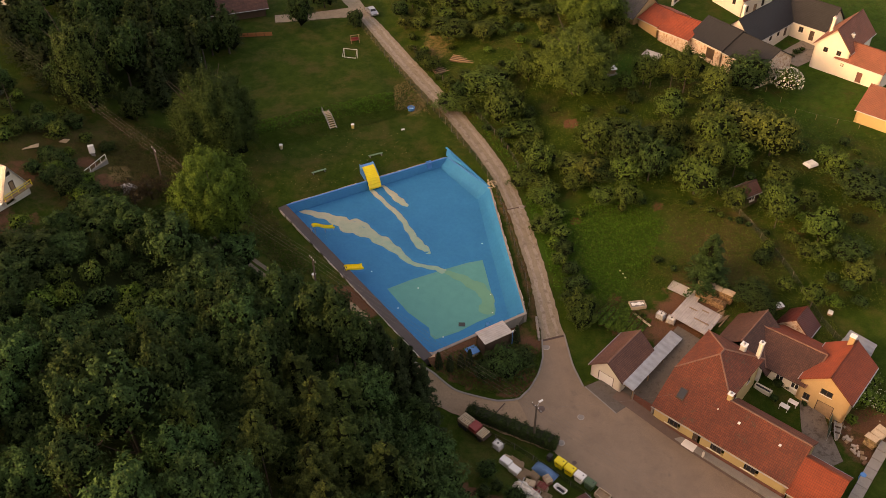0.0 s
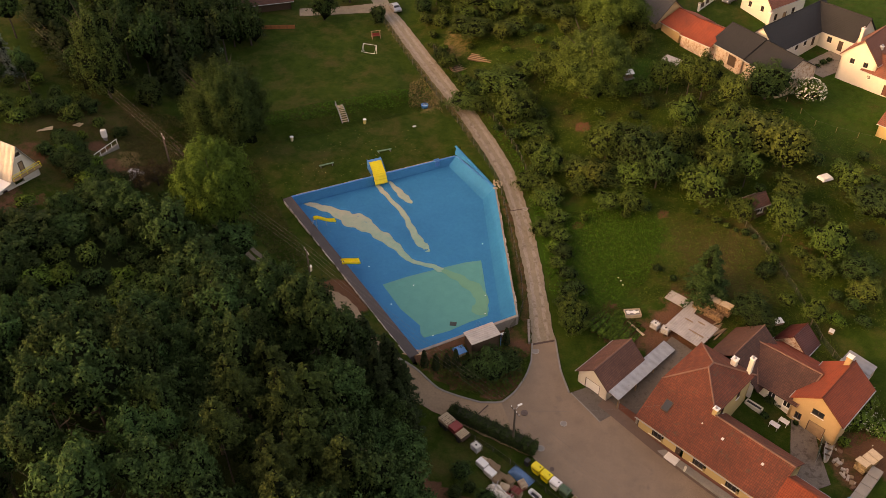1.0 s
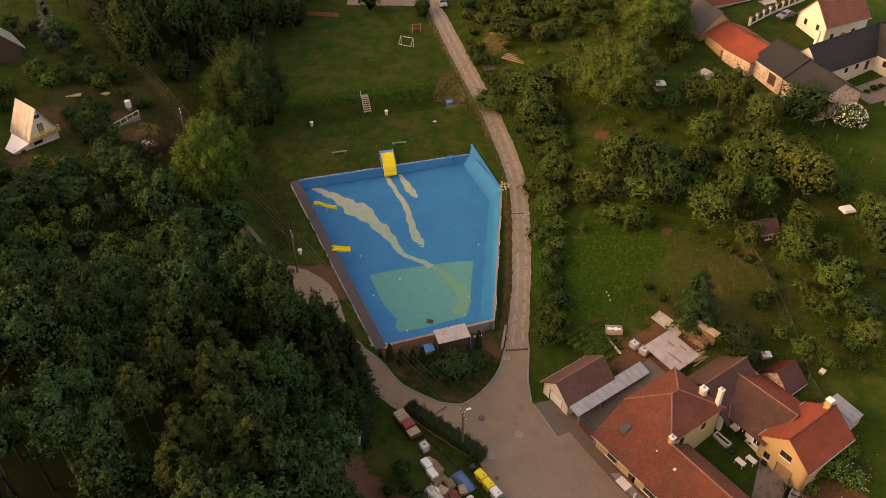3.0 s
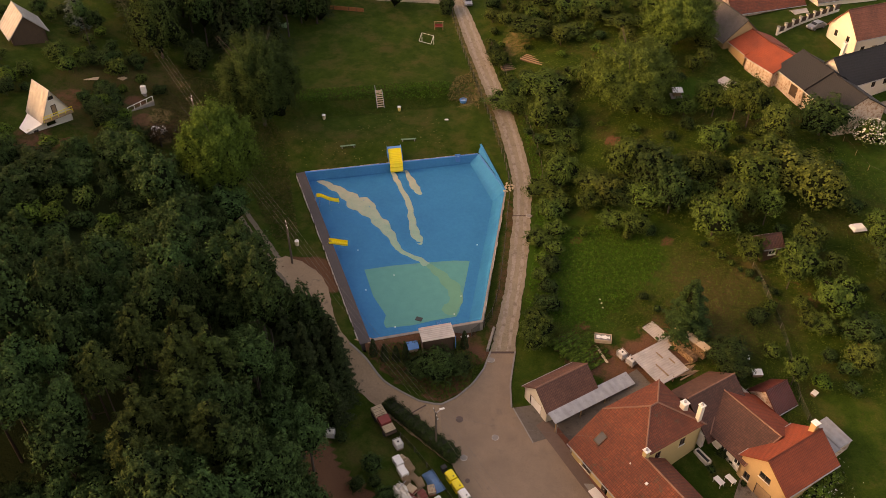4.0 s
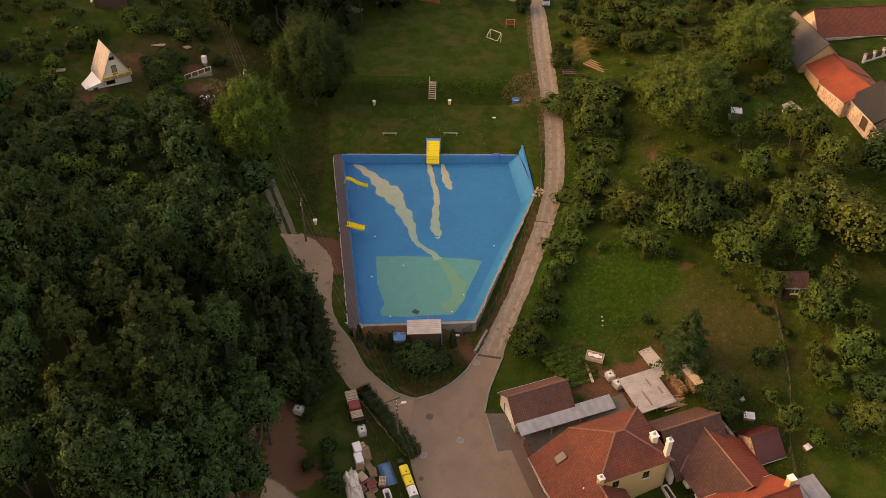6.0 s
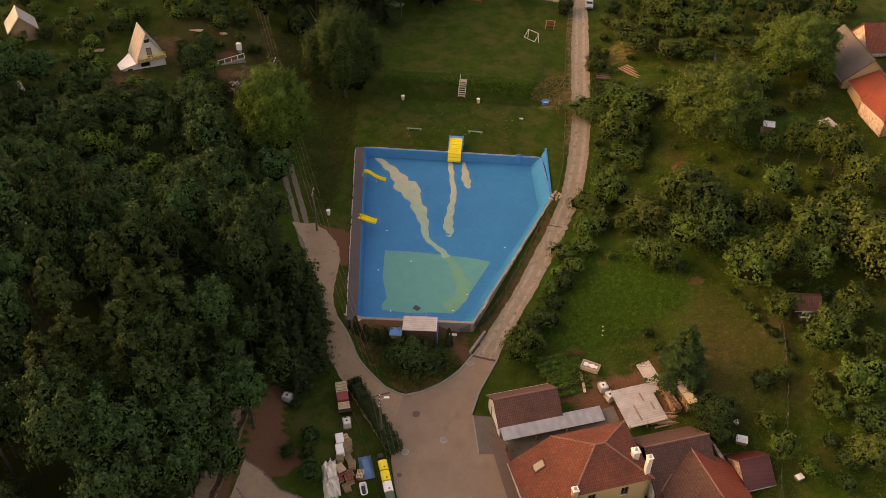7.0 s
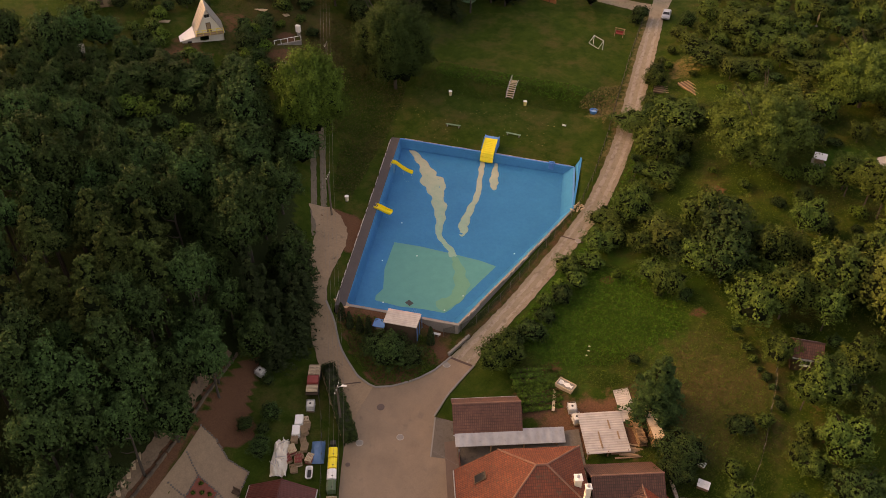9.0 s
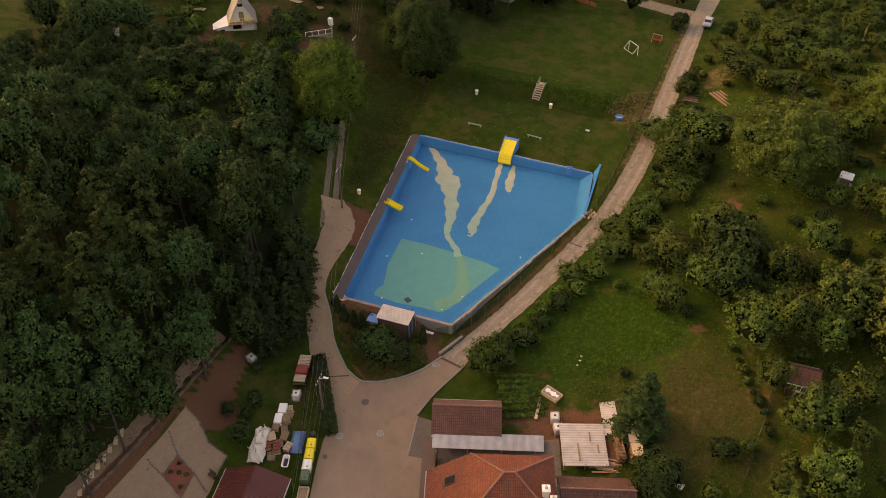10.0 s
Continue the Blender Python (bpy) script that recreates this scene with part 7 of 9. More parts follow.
goal(-20.6, 163.0, -12, "white steel goal frame on the upper field")
swing = thing("wooden_swing_seat", -20.6, 170.0, here(-20.6, 170.0), 20, "brown wooden garden seat on the field", "bench")
for s in (-0.9, 0.9):
    part("frame_side", rod(rod(bmesh.new(), (s, -0.7, 0), (s, 0, 1.6), 0.06), (s, 0.7, 0), (s, 0, 1.6), 0.06), WOOD, swing)
part("beam", rod(bmesh.new(), (-1.1, 0, 1.6), (1.1, 0, 1.6), 0.07), WOOD, swing)
part("seat", box(bmesh.new(), -0.8, 0.8, -0.3, 0.3, 0.45, 0.55), RED_PAINT, swing)
part("backrest", box(bmesh.new(), -0.8, 0.8, 0.25, 0.33, 0.55, 1.0), RED_PAINT, swing)
stack = thing("stacked_benches", -52.5, 157.0, here(-52.5, 157), 15, "stack of old green benches by the trees", "bench stack")
for k in range(7):
    part("bench_board", box(bmesh.new(), -1.7 + k * 0.45, -1.4 + k * 0.45, -1.1, 1.1, 0.2 + 0.07 * (k % 3), 0.45 + 0.07 * (k % 3), pose(0, 0, 0, 0, 8 - k * 2, 0)), GREEN_PAINT, stack)
fence = thing("timber_fence", -45.5, 170.5, here(-45.5, 170.5), 8, "low orange timber fence in front of the inn", "fence")
for k in range(7):
    part("panel", box(bmesh.new(), -6.3 + k * 1.8, -4.6 + k * 1.8, -0.03, 0.03, 0.1, 1.0), surface("orange_timber", (0.28, 0.10, 0.035), 0.7) if k == 0 else bpy.data.materials["orange_timber"], fence)
    part("post", box(bmesh.new(), -6.4 + k * 1.8, -6.28 + k * 1.8, -0.06, 0.06, -0.2, 1.1), DARK_WOOD, fence)

# kerbs, drains, covers
def kerb_run(line, label, wide=0.22, high=0.14, side=1):
    ob = thing("kerb", 0, 0, 0, 0, label, "kerb", kind="structure")
    pts = [Vector(p) for p in line]
    run = [0.0]
    for a, b in zip(pts, pts[1:]):
        run.append(run[-1] + (b - a).length)
    n = int(run[-1] / 1.0)
    at = np.linspace(0, run[-1], n + 1)
    xs, ys = np.interp(at, run, [p.x for p in pts]), np.interp(at, run, [p.y for p in pts])
    for k in range(n):
        a, b = Vector((xs[k], ys[k])), Vector((xs[k + 1], ys[k + 1]))
        L = (b - a).length
        m = Matrix.Translation((a.x, a.y, 0)) @ pose(0, 0, 0, 0, 0, math.degrees(math.atan2(b.y - a.y, b.x - a.x)))
        bm = box(bmesh.new(), 0.01, L - 0.01, -wide / 2, wide / 2, 0, 1, m, 0)
        for v in bm.verts:
            v.co.z = here(v.co.x, v.co.y) + (0.06 + high if v.co.z > 0.5 else -0.2)
        part("kerb_stone", bm, CONCRETE, ob)


kerb_run(KERB + LANE_IN[1:6], "pale concrete kerb round the corner island")
kerb_run(GARDEN_KERB[:-1], "pale concrete kerb beside the garden")
for a, b, name, wide in (((17.1, 86.3), (20.6, 87.4), "road_drain", 0.32), ((12.3, 114.3), (15.6, 115.5), "road_drain", 0.2), ((11.6, 75.3), (8.9, 71.6), "road_seam", 0.16)):
    ob = thing(name, 0, 0, 0, 0, "rusty drain channel across the road" if name == "road_drain" else "dark tar seam across the lane", "drain", kind="structure")
    d = Vector((b[0] - a[0], b[1] - a[1]))
    m = Matrix.Translation((a[0], a[1], 0)) @ pose(0, 0, 0, 0, 0, math.degrees(math.atan2(d.y, d.x)))
    bm = bmesh.new()
    for k in range(6):
        box(bm, d.length * k / 6, d.length * (k + 1) / 6, -wide / 2, wide / 2, 0, 1, m)
    for v in bm.verts:
        v.co.z = here(v.co.x, v.co.y) + (0.115 if v.co.z > 0.5 else -0.1)
    part("channel", bm, surface("rusty_iron", (0.07, 0.04, 0.03), 0.8) if "rusty_iron" not in bpy.data.materials else bpy.data.materials["rusty_iron"], ob)
PATCH_TAR = surface("tar_patch", (0.10, 0.07, 0.06), 0.9)
for x, y, r, m in ((21.9, 73.4, 0.42, CONCRETE), (19.0, 69.2, 0.42, CONCRETE), (17.7, 85.2, 0.5, CONCRETE), (14.9, 115.2, 0.42, CONCRETE), (16.6, 74.6, 0.5, PATCH_TAR), (20.5, 66.2, 0.3, PATCH_TAR)):
    ob = thing("manhole_cover", x, y, here(x, y) + 0.125, 0, "round concrete manhole cover in the road" if m is CONCRETE else "dark round tar patch in the road", "manhole")
    part("cover", rod(bmesh.new(), (0, 0, -0.1), (0, 0, 0.015), r, r, 20), m, ob)
    if m is CONCRETE:
        part("ring", rod(bmesh.new(), (0, 0, -0.1), (0, 0, 0.008), r + 0.05, r + 0.05, 20), FLAKE, ob)

# poles and wires
POLES = [(-108.0, 159.5, 28.5), (-46.3, 113.9, 12.7), (-16.7, 92.0, 8.3), (15.3, 69.2, 3.8), (36.0, 53.0, 3.0)]
CREOSOTE = surface("grey_brown_pole", (0.085, 0.065, 0.05), 0.9)
for k, (x, y, z) in enumerate(POLES):
    g = here(x, y)
    ob = thing("utility_pole", x, y, g, 37, "tall wooden utility pole with a crossarm" if k != 3 else "wooden utility pole carrying a street lamp", "pole", "poles of the power line")
    part("pole", rod(bmesh.new(), (0, 0, -0.5), (0, 0, z - g), 0.17, 0.12, 10), CREOSOTE, ob)
    part("crossarm", box(bmesh.new(), -0.06, 0.06, -0.95, 0.95, z - g - 0.35, z - g - 0.23), CREOSOTE, ob)
    for s in (-0.85, -0.3, 0.3, 0.85):
        part("insulator", rod(bmesh.new(), (0, s, z - g - 0.23), (0, s, z - g - 0.02), 0.05, 0.035), WHITE_PAINT, ob)
    if k == 3:
        part("lamp_arm", rod(bmesh.new(), (0, 0, z - g - 0.1), (0.75, 0.25, z - g + 0.15), 0.04), STEEL, ob)
        part("lamp_head", box(bmesh.new(), 0.55, 1.2, 0.12, 0.38, z - g + 0.1, z - g + 0.24, None, 0.03), WHITE_PAINT, ob)
WIRE = surface("aluminium_wire", (0.17, 0.15, 0.13), 0.5, 0.4)


def cable(points, r=0.011):
    """One sagging wire: a thin unbroken tube through the points."""
    bm = bmesh.new()
    rings = []
    for k, p in enumerate(points):
        d = (points[min(k + 1, len(points) - 1)] - points[max(k - 1, 0)]).normalized()
        side = d.cross(Vector((0, 0, 1))).normalized()
        rise = side.cross(d)
        rings.append([bm.verts.new(p + side * r * math.cos(a) + rise * r * math.sin(a)) for a in (0, math.tau / 4, math.tau / 2, math.tau * 0.75)])
    for u, v in zip(rings, rings[1:]):
        for i in range(4):
            bm.faces.new((u[i], u[(i + 1) % 4], v[(i + 1) % 4], v[i]))
    return bm


for (x0, y0, z0), (x1, y1, z1) in zip(POLES, POLES[1:]):
    d = Vector((x1 - x0, y1 - y0)).normalized()
    for s in (-0.85, -0.3, 0.3, 0.85):
        run = [Vector((x0 + (x1 - x0) * t - d.y * s, y0 + (y1 - y0) * t + d.x * s, z0 + (z1 - z0) * t - 0.05 - 3.2 * t * (1 - t))) for t in np.linspace(0, 1, 13).tolist()]
        ob = part("power_wire", cable(run), WIRE, None, "thin sagging wire of the power line")
        tagged(ob, "", "wire", "wires of the power line")
run = [Vector((15.3, 69.2, 3.5)).lerp(Vector((34.0, 73.5, 2.0)), t) + Vector((0, 0, -2.0 * t * (1 - t))) for t in np.linspace(0, 1, 13).tolist()]
tagged(part("service_wire", cable(run), WIRE, None, "thin service wire to the yellow house"), "", "wire")


# fences
def mesh_panel():
    m = bpy.data.materials.new("chain_link")
    m.use_nodes = True
    t = m.node_tree
    s = t.nodes["Principled BSDF"]
    s.inputs["Base Color"].default_value = (0.035, 0.05, 0.035, 1)
    clear = t.nodes.new("ShaderNodeBsdfTransparent")
    mix = t.nodes.new("ShaderNodeMixShader")
    mix.inputs[0].default_value = 0.38
    t.links.new(clear.outputs[0], mix.inputs[1]), t.links.new(s.outputs[0], mix.inputs[2])
    t.links.new(mix.outputs[0], t.nodes["Material Output"].inputs["Surface"])
    return m


CHAIN = mesh_panel()


def mesh_fence(line, label, high=1.5, gap_m=2.6, post_mat=None, panel=CHAIN):
    ob = thing("mesh_fence", 0, 0, 0, 0, label, "fence")
    pts = [Vector(p) for p in line]
    run = [0.0]
    for a, b in zip(pts, pts[1:]):
        run.append(run[-1] + (b - a).length)
    n = max(1, int(run[-1] / gap_m))
    at = np.linspace(0, run[-1], n + 1)
    xs, ys = np.interp(at, run, [p.x for p in pts]), np.interp(at, run, [p.y for p in pts])
    for k in range(n + 1):
        g = here(xs[k], ys[k])
        part("post", rod(bmesh.new(), (xs[k], ys[k], g - 0.3), (xs[k], ys[k], g + high + 0.08), 0.045, None, 6), post_mat or OLD_WIRE, ob)
        if k < n:
            h = here(xs[k + 1], ys[k + 1])
            a, b = Vector((xs[k], ys[k], g + 0.05)), Vector((xs[k + 1], ys[k + 1], h + 0.05))
            if panel:
                bm = bmesh.new()
                bm.faces.new([bm.verts.new(p) for p in (a, b, b + Vector((0, 0, high)), a + Vector((0, 0, high)))])
                part("mesh", bm, panel, ob)
            part("top_wire", rod(bmesh.new(), a + Vector((0, 0, high)), b + Vector((0, 0, high)), 0.012, None, 4), OLD_WIRE, ob)


mesh_fence([(-19.5, 176), (-13.0, 163.5), (-5.0, 149.6), (1.0, 139.2), (6.8, 128.4), (10.2, 120.6), (11.4, 114.8), (13.4, 106.0), (15.1, 97.7), (15.6, 91.5), (13.8, 88.2)], "grey chain-link fence between pool and road", 1.5)
mesh_fence([(-7.2, 166.0), (-0.6, 154.5), (6.6, 142.3), (11.9, 132.6), (14.0, 127.2), (15.9, 120.5)], "old wire fence along the orchards", 1.2)
mesh_fence([(47.5, 115.5), (51.5, 108.0), (55.5, 99.0), (58.0, 90.0), (63.0, 80.0)], "rusty wire fence between the gardens", 1.1)
mesh_fence([(58, 150.5), (66, 138), (76, 133)], "leaning wire fence on weathered posts", 1.0, 3.5, WOOD, None)
mesh_fence([(5.2, 72.0), (9.0, 70.2), (13.0, 67.8), (17.0, 64.9), (22.0, 61.0)], "low wire fence behind the hedge", 1.0)
wall_fence = thing("garden_wall", 49.7, 177.2, 0, 0, "white-posted garden wall with dark panels", "fence")
a, b = Vector((49.2, 176.6)), Vector((61.0, 192.0))
n = 9
for k in range(n):
    p, q = a.lerp(b, k / n), a.lerp(b, (k + 1) / n)
    g = here(*p)
    ang = math.degrees(math.atan2(b.y - a.y, b.x - a.x))
    m = pose(p.x - 49.7, p.y - 177.2, g, 0, 0, ang)
    part("post", box(bmesh.new(), -0.22, 0.22, -0.22, 0.22, -0.5, 1.7, m, 0.03), WHITE, wall_fence)
    part("post_cap", box(bmesh.new(), -0.3, 0.3, -0.3, 0.3, 1.7, 1.82, m), CONCRETE, wall_fence)
    part("panel", box(bmesh.new(), 0.22, (q - p).length - 0.22, -0.04, 0.04, 0.45, 1.5, m), DARK_WOOD, wall_fence)
    part("low_wall", box(bmesh.new(), 0.2, (q - p).length - 0.2, -0.14, 0.14, -0.5, 0.45, m), WHITE, wall_fence)


# ---- the corner plot: lorry, pallets, containers ----
def container(x, y, turn, body, lid, label):
    ob = thing("waste_container", x, y, here(x, y) + 0.05, turn, label, "container", "waste containers by the street")
    bm = bmesh.new()
    lo, hi = 0.85, 1.0
    ring0 = [bm.verts.new((sx * 0.58 * lo, sy * 0.46, 0.18)) for sx, sy in ((-1, -1), (1, -1), (1, 1), (-1, 1))]
    ring1 = [bm.verts.new((sx * 0.66 * hi, sy * 0.54, 1.15)) for sx, sy in ((-1, -1), (1, -1), (1, 1), (-1, 1))]
    bm.faces.new(ring0[::-1]), bm.faces.new(ring1)
    for i in range(4):
        bm.faces.new((ring0[i], ring0[(i + 1) % 4], ring1[(i + 1) % 4], ring1[i]))
    part("body", bm, body, ob)
    bm = bmesh.new()
    prof = [(-0.56, 1.15), (-0.5, 1.32), (-0.25, 1.42), (0.25, 1.42), (0.5, 1.32), (0.56, 1.15)]
    ends = [[bm.verts.new((s, y_, z_)) for y_, z_ in prof] for s in (-0.69, 0.69)]
    for i in range(5):
        bm.faces.new((ends[0][i], ends[1][i], ends[1][i + 1], ends[0][i + 1]))
    bm.faces.new(ends[0]), bm.faces.new(ends[1][::-1]), bm.faces.new((ends[0][0], ends[0][5], ends[1][5], ends[1][0]))
    bmesh.ops.recalc_face_normals(bm, faces=bm.faces[:])
    part("lid", bm, lid, ob)
    part("grip", rod(bmesh.new(), (-0.5, -0.6, 1.1), (0.5, -0.6, 1.1), 0.03), BLACK, ob)
    for sx in (-0.4, 0.4):
        for sy in (-0.3, 0.3):
            part("wheel", rod(bmesh.new(), (sx - 0.03, sy, 0.09), (sx + 0.03, sy, 0.09), 0.09, 0.09, 10), BLACK, ob)
    part("hole", rod(bmesh.new(), (0.35, 0.1, 1.41), (0.35, 0.1, 1.435), 0.1, 0.1, 10), BLACK, ob)


for k, (m, label) in enumerate(((YELLOW, "yellow plastic recycling container with a rounded lid"), (YELLOW, "yellow plastic recycling container with a rounded lid"), (WHITE_PAINT, "white recycling container with a rounded lid"), (GREEN_PLASTIC, "dark green waste container with a rounded lid"))):
    container(18.6 + k * 1.17, 65.5 - k * 0.97, -39.7, m, m, label)
sand_box = thing("grit_box", 23.6, 61.4, here(23.6, 61.4), -39.7, "open pale wooden grit box with earth", "box")
bm = bmesh.new()
for x0, x1, y0, y1 in ((-0.9, 0.9, -0.6, -0.52), (-0.9, 0.9, 0.52, 0.6), (-0.9, -0.82, -0.6, 0.6), (0.82, 0.9, -0.6, 0.6)):
    box(bm, x0, x1, y0, y1, -0.2, 0.7)
part("boards", bm, PALE_WOOD, sand_box)
part("earth", box(bmesh.new(), -0.8, 0.8, -0.5, 0.5, -0.2, 0.5), WOOD, sand_box)
bin_black = thing("wheelie_bin", 17.3, 66.5, here(17.3, 66.5), -39.7, "black wheelie bin beside the containers", "bin")
part("body", box(bmesh.new(), -0.28, 0.28, -0.32, 0.32, 0.05, 0.95, None, 0.03), BLACK, bin_black)
part("lid", box(bmesh.new(), -0.31, 0.31, -0.35, 0.35, 0.96, 1.04, None, 0.02), BLACK, bin_black)


def meshed(name, bm, material):
    me = bpy.data.meshes.new(name)
    bm.to_mesh(me)
    bm.free()
    me.materials.append(material)
    return me


BOARD, BEARER = {}, {}


def pallet(parent, m, material):
    """A timber pallet: a middle bearer with two more and five boards."""
    if material.name not in BOARD:
        BOARD[material.name] = meshed("board", box(bmesh.new(), -0.6, 0.6, -0.05, 0.05, 0.11, 0.14), material)
        BEARER[material.name] = meshed("bearer", box(bmesh.new(), -0.07, 0.07, -0.41, 0.41, 0, 0.11), material)
    ob = link("pallet", BEARER[material.name], parent)
    ob.matrix_basis = m
    for k in (-0.52, 0.52):
        link("bearer", BEARER[material.name], ob).location = (k, 0, 0)
    for k in range(5):
        link("board", BOARD[material.name], ob).location = (0, -0.36 + k * 0.18, 0)
    return ob


rng = random.Random(33)
spots = [(12.6, 65.8), (13.2, 65.0), (14.0, 64.3), (13.4, 63.4), (15.2, 63.6), (15.6, 62.6), (14.6, 62.2), (16.2, 62.0), (15.2, 61.2), (16.6, 61.0), (11.8, 66.2), (16.9, 63.2)]
for k, (x, y) in enumerate(spots):
    ob = thing("pallet_stack", x, y, here(x, y), rng.uniform(-60, -20), "stack of weathered timber pallets and planks", "pallets", "pallet stacks")
    for j in range(rng.randint(2, 6)):
        pallet(ob, pose(rng.uniform(-0.1, 0.1), rng.uniform(-0.1, 0.1), 0.03 + j * 0.15, 0, 0, rng.uniform(-8, 8)), (WOOD, PALE_WOOD, RED_PAINT, STEEL)[0 if k < 5 else rng.choice((0, 0, 1, 2))])
for x, y in ((11.6, 65.4), (12.7, 64.2)):
    ob = thing("white_cabinet", x, y, here(x, y), -40, "old white appliance lying among the pallets", "appliance", "old appliances")
    part("body", box(bmesh.new(), -0.75, 0.75, -0.5, 0.5, 0, 0.8, None, 0.03), WHITE_PAINT, ob)
    part("door", box(bmesh.new(), -0.7, 0.7, -0.45, 0.45, 0.8, 0.84, None, 0.01), WHITE_PAINT, ob)
tarp = thing("blue_tarp", 16.6, 64.6, here(16.6, 64.6), -40, "crumpled blue tarpaulin over a heap", "tarp")
bm = bmesh.new()
bmesh.ops.create_grid(bm, x_segments=22, y_segments=12, size=1.0)
for v in bm.verts:
    x, y = v.co.x, v.co.y
    v.co = Vector((x * 1.7, y * 0.85, 0.75 * (1 - abs(x) ** 3) * (1 - abs(y) ** 3) + 0.16 * noise.noise(Vector((x * 4, y * 4, 3))) + 0.05))
part("sheet", bm, surface("blue_tarp", (0.06, 0.16, 0.30), 0.5, vary=0.35), tarp, smooth=True)
heap = thing("scrap_heap", 14.4, 60.6, here(14.4, 60.6), -42, "heap of crumpled white sheeting and scrap", "scrap")
bm = bmesh.new()
bmesh.ops.create_grid(bm, x_segments=30, y_segments=14, size=1.0)
for v in bm.verts:
    x, y = v.co.x, v.co.y
    v.co = Vector((x * 2.6, y * 1.0, 1.25 * (1 - x ** 4) * (1 - y ** 4) + 0.5 * noise.noise(Vector((x * 3, y * 3, 9))) + 0.15 * noise.noise(Vector((x * 9, y * 9, 2)))))
part("sheeting", bm, surface("pale_sheeting", (0.62, 0.56, 0.48), 0.6, vary=0.3), heap)
for k in range(8):
    part("scrap_bar", rod(bmesh.new(), (rng.uniform(-2, 2), rng.uniform(-0.8, 0.8), 0.9), (rng.uniform(-2.4, 2.4), rng.uniform(-1, 1), 1.5), 0.05), STEEL, heap)
bath = thing("old_bathtub", 18.4, 62.0, here(18.4, 62.0), -40, "old white bathtub standing in the grass", "bathtub")
bm = bmesh.new()
rings = []
for L, W, z in ((0.62, 0.28, 0.0), (0.85, 0.4, 0.55), (0.9, 0.44, 0.57), (0.78, 0.33, 0.55), (0.58, 0.22, 0.12)):
    rings.append([bm.verts.new((L * sx, W * sy, z)) for sx, sy in ((-1, -0.7), (-0.8, -1), (0.8, -1), (1, -0.7), (1, 0.7), (0.8, 1), (-0.8, 1), (-1, 0.7))])
for a, b in zip(rings, rings[1:]):
    for k in range(8):
        bm.faces.new((a[k], a[(k + 1) % 8], b[(k + 1) % 8], b[k]))
bm.faces.new(rings[-1]), bm.faces.new(rings[0][::-1])
part("tub", bm, WHITE_PAINT, bath)
part("dirt", box(bmesh.new(), -0.5, 0.5, -0.2, 0.2, 0.13, 0.3), BLACK, bath)
trailer = thing("loaded_trailer", 7.6, 70.5, here(7.6, 70.5), -42, "long trailer loaded with timber and red scrap", "trailer")
part("bed", box(bmesh.new(), -2.6, 2.2, -0.8, 0.8, 0.7, 0.85), DARK_WOOD, trailer)
for x in (-2.0, -1.2, 1.4):
    for s in (-0.75, 0.75):
        part("wheel", rod(bmesh.new(), (x, s - 0.1, 0.38), (x, s + 0.1, 0.38), 0.38, 0.38, 14), BLACK, trailer)
bm = bmesh.new()
for k in range(7):
    box(bm, -2.5 + k * 0.26, -2.36 + k * 0.26, -0.75, 0.75, 1.3 + 0.05 * (k % 2), 1.42 + 0.05 * (k % 2))
for s in (-0.7, 0.0, 0.7):
    box(bm, -2.55, -0.7, s - 0.06, s + 0.06, 0.85, 1.3)
part("timber_load", bm, PALE_WOOD, trailer)
part("red_box", box(bmesh.new(), -0.6, 0.7, -0.75, 0.75, 0.85, 1.5, None, 0.04), RED_PAINT, trailer)
bm = bmesh.new()
for k in range(5):
    box(bm, 0.85 + k * 0.24, 1.0 + k * 0.24, -0.75, 0.75, 1.1, 1.22)
part("crates", bm, PALE_WOOD, trailer)


def tank(x, y, turn, label):
    ob = thing("water_tank", x, y, here(x, y), turn, label, "tank", "caged water tanks")
    part("tank", box(bmesh.new(), -0.55, 0.55, -0.45, 0.45, 0.16, 1.1, None, 0.09), surface("milky_plastic", (0.55, 0.53, 0.48), 0.4) if "milky_plastic" not in bpy.data.materials else bpy.data.materials["milky_plastic"], ob)
    for z in (0.3, 0.6, 0.9, 1.12):
        for a, b in (((-0.6, -0.5, z), (0.6, -0.5, z)), ((0.6, -0.5, z), (0.6, 0.5, z)), ((0.6, 0.5, z), (-0.6, 0.5, z)), ((-0.6, 0.5, z), (-0.6, -0.5, z))):
            part("cage_bar", rod(bmesh.new(), a, b, 0.02, None, 5), STEEL, ob)
    for x0 in (-0.6, -0.2, 0.2, 0.6):
        for y0 in (-0.5, 0.5):
            part("cage_bar", rod(bmesh.new(), (x0, y0, 0.1), (x0, y0, 1.12), 0.02, None, 5), STEEL, ob)
    part("cap", rod(bmesh.new(), (0, 0, 1.1), (0, 0, 1.16), 0.14, 0.14, 12), BLACK, ob)
    pallet(ob, Matrix.Identity(4), WOOD)


tank(10.6, 67.9, -42, "caged white water tank in the corner plot")
tank(2.0, 66.0, 15, "caged white water tank under the trees")
tank(34.9, 90.5, -40, "caged white water tank beside the woodshed")
tank(36.3, 89.7, -30, "caged white water tank beside the woodshed")


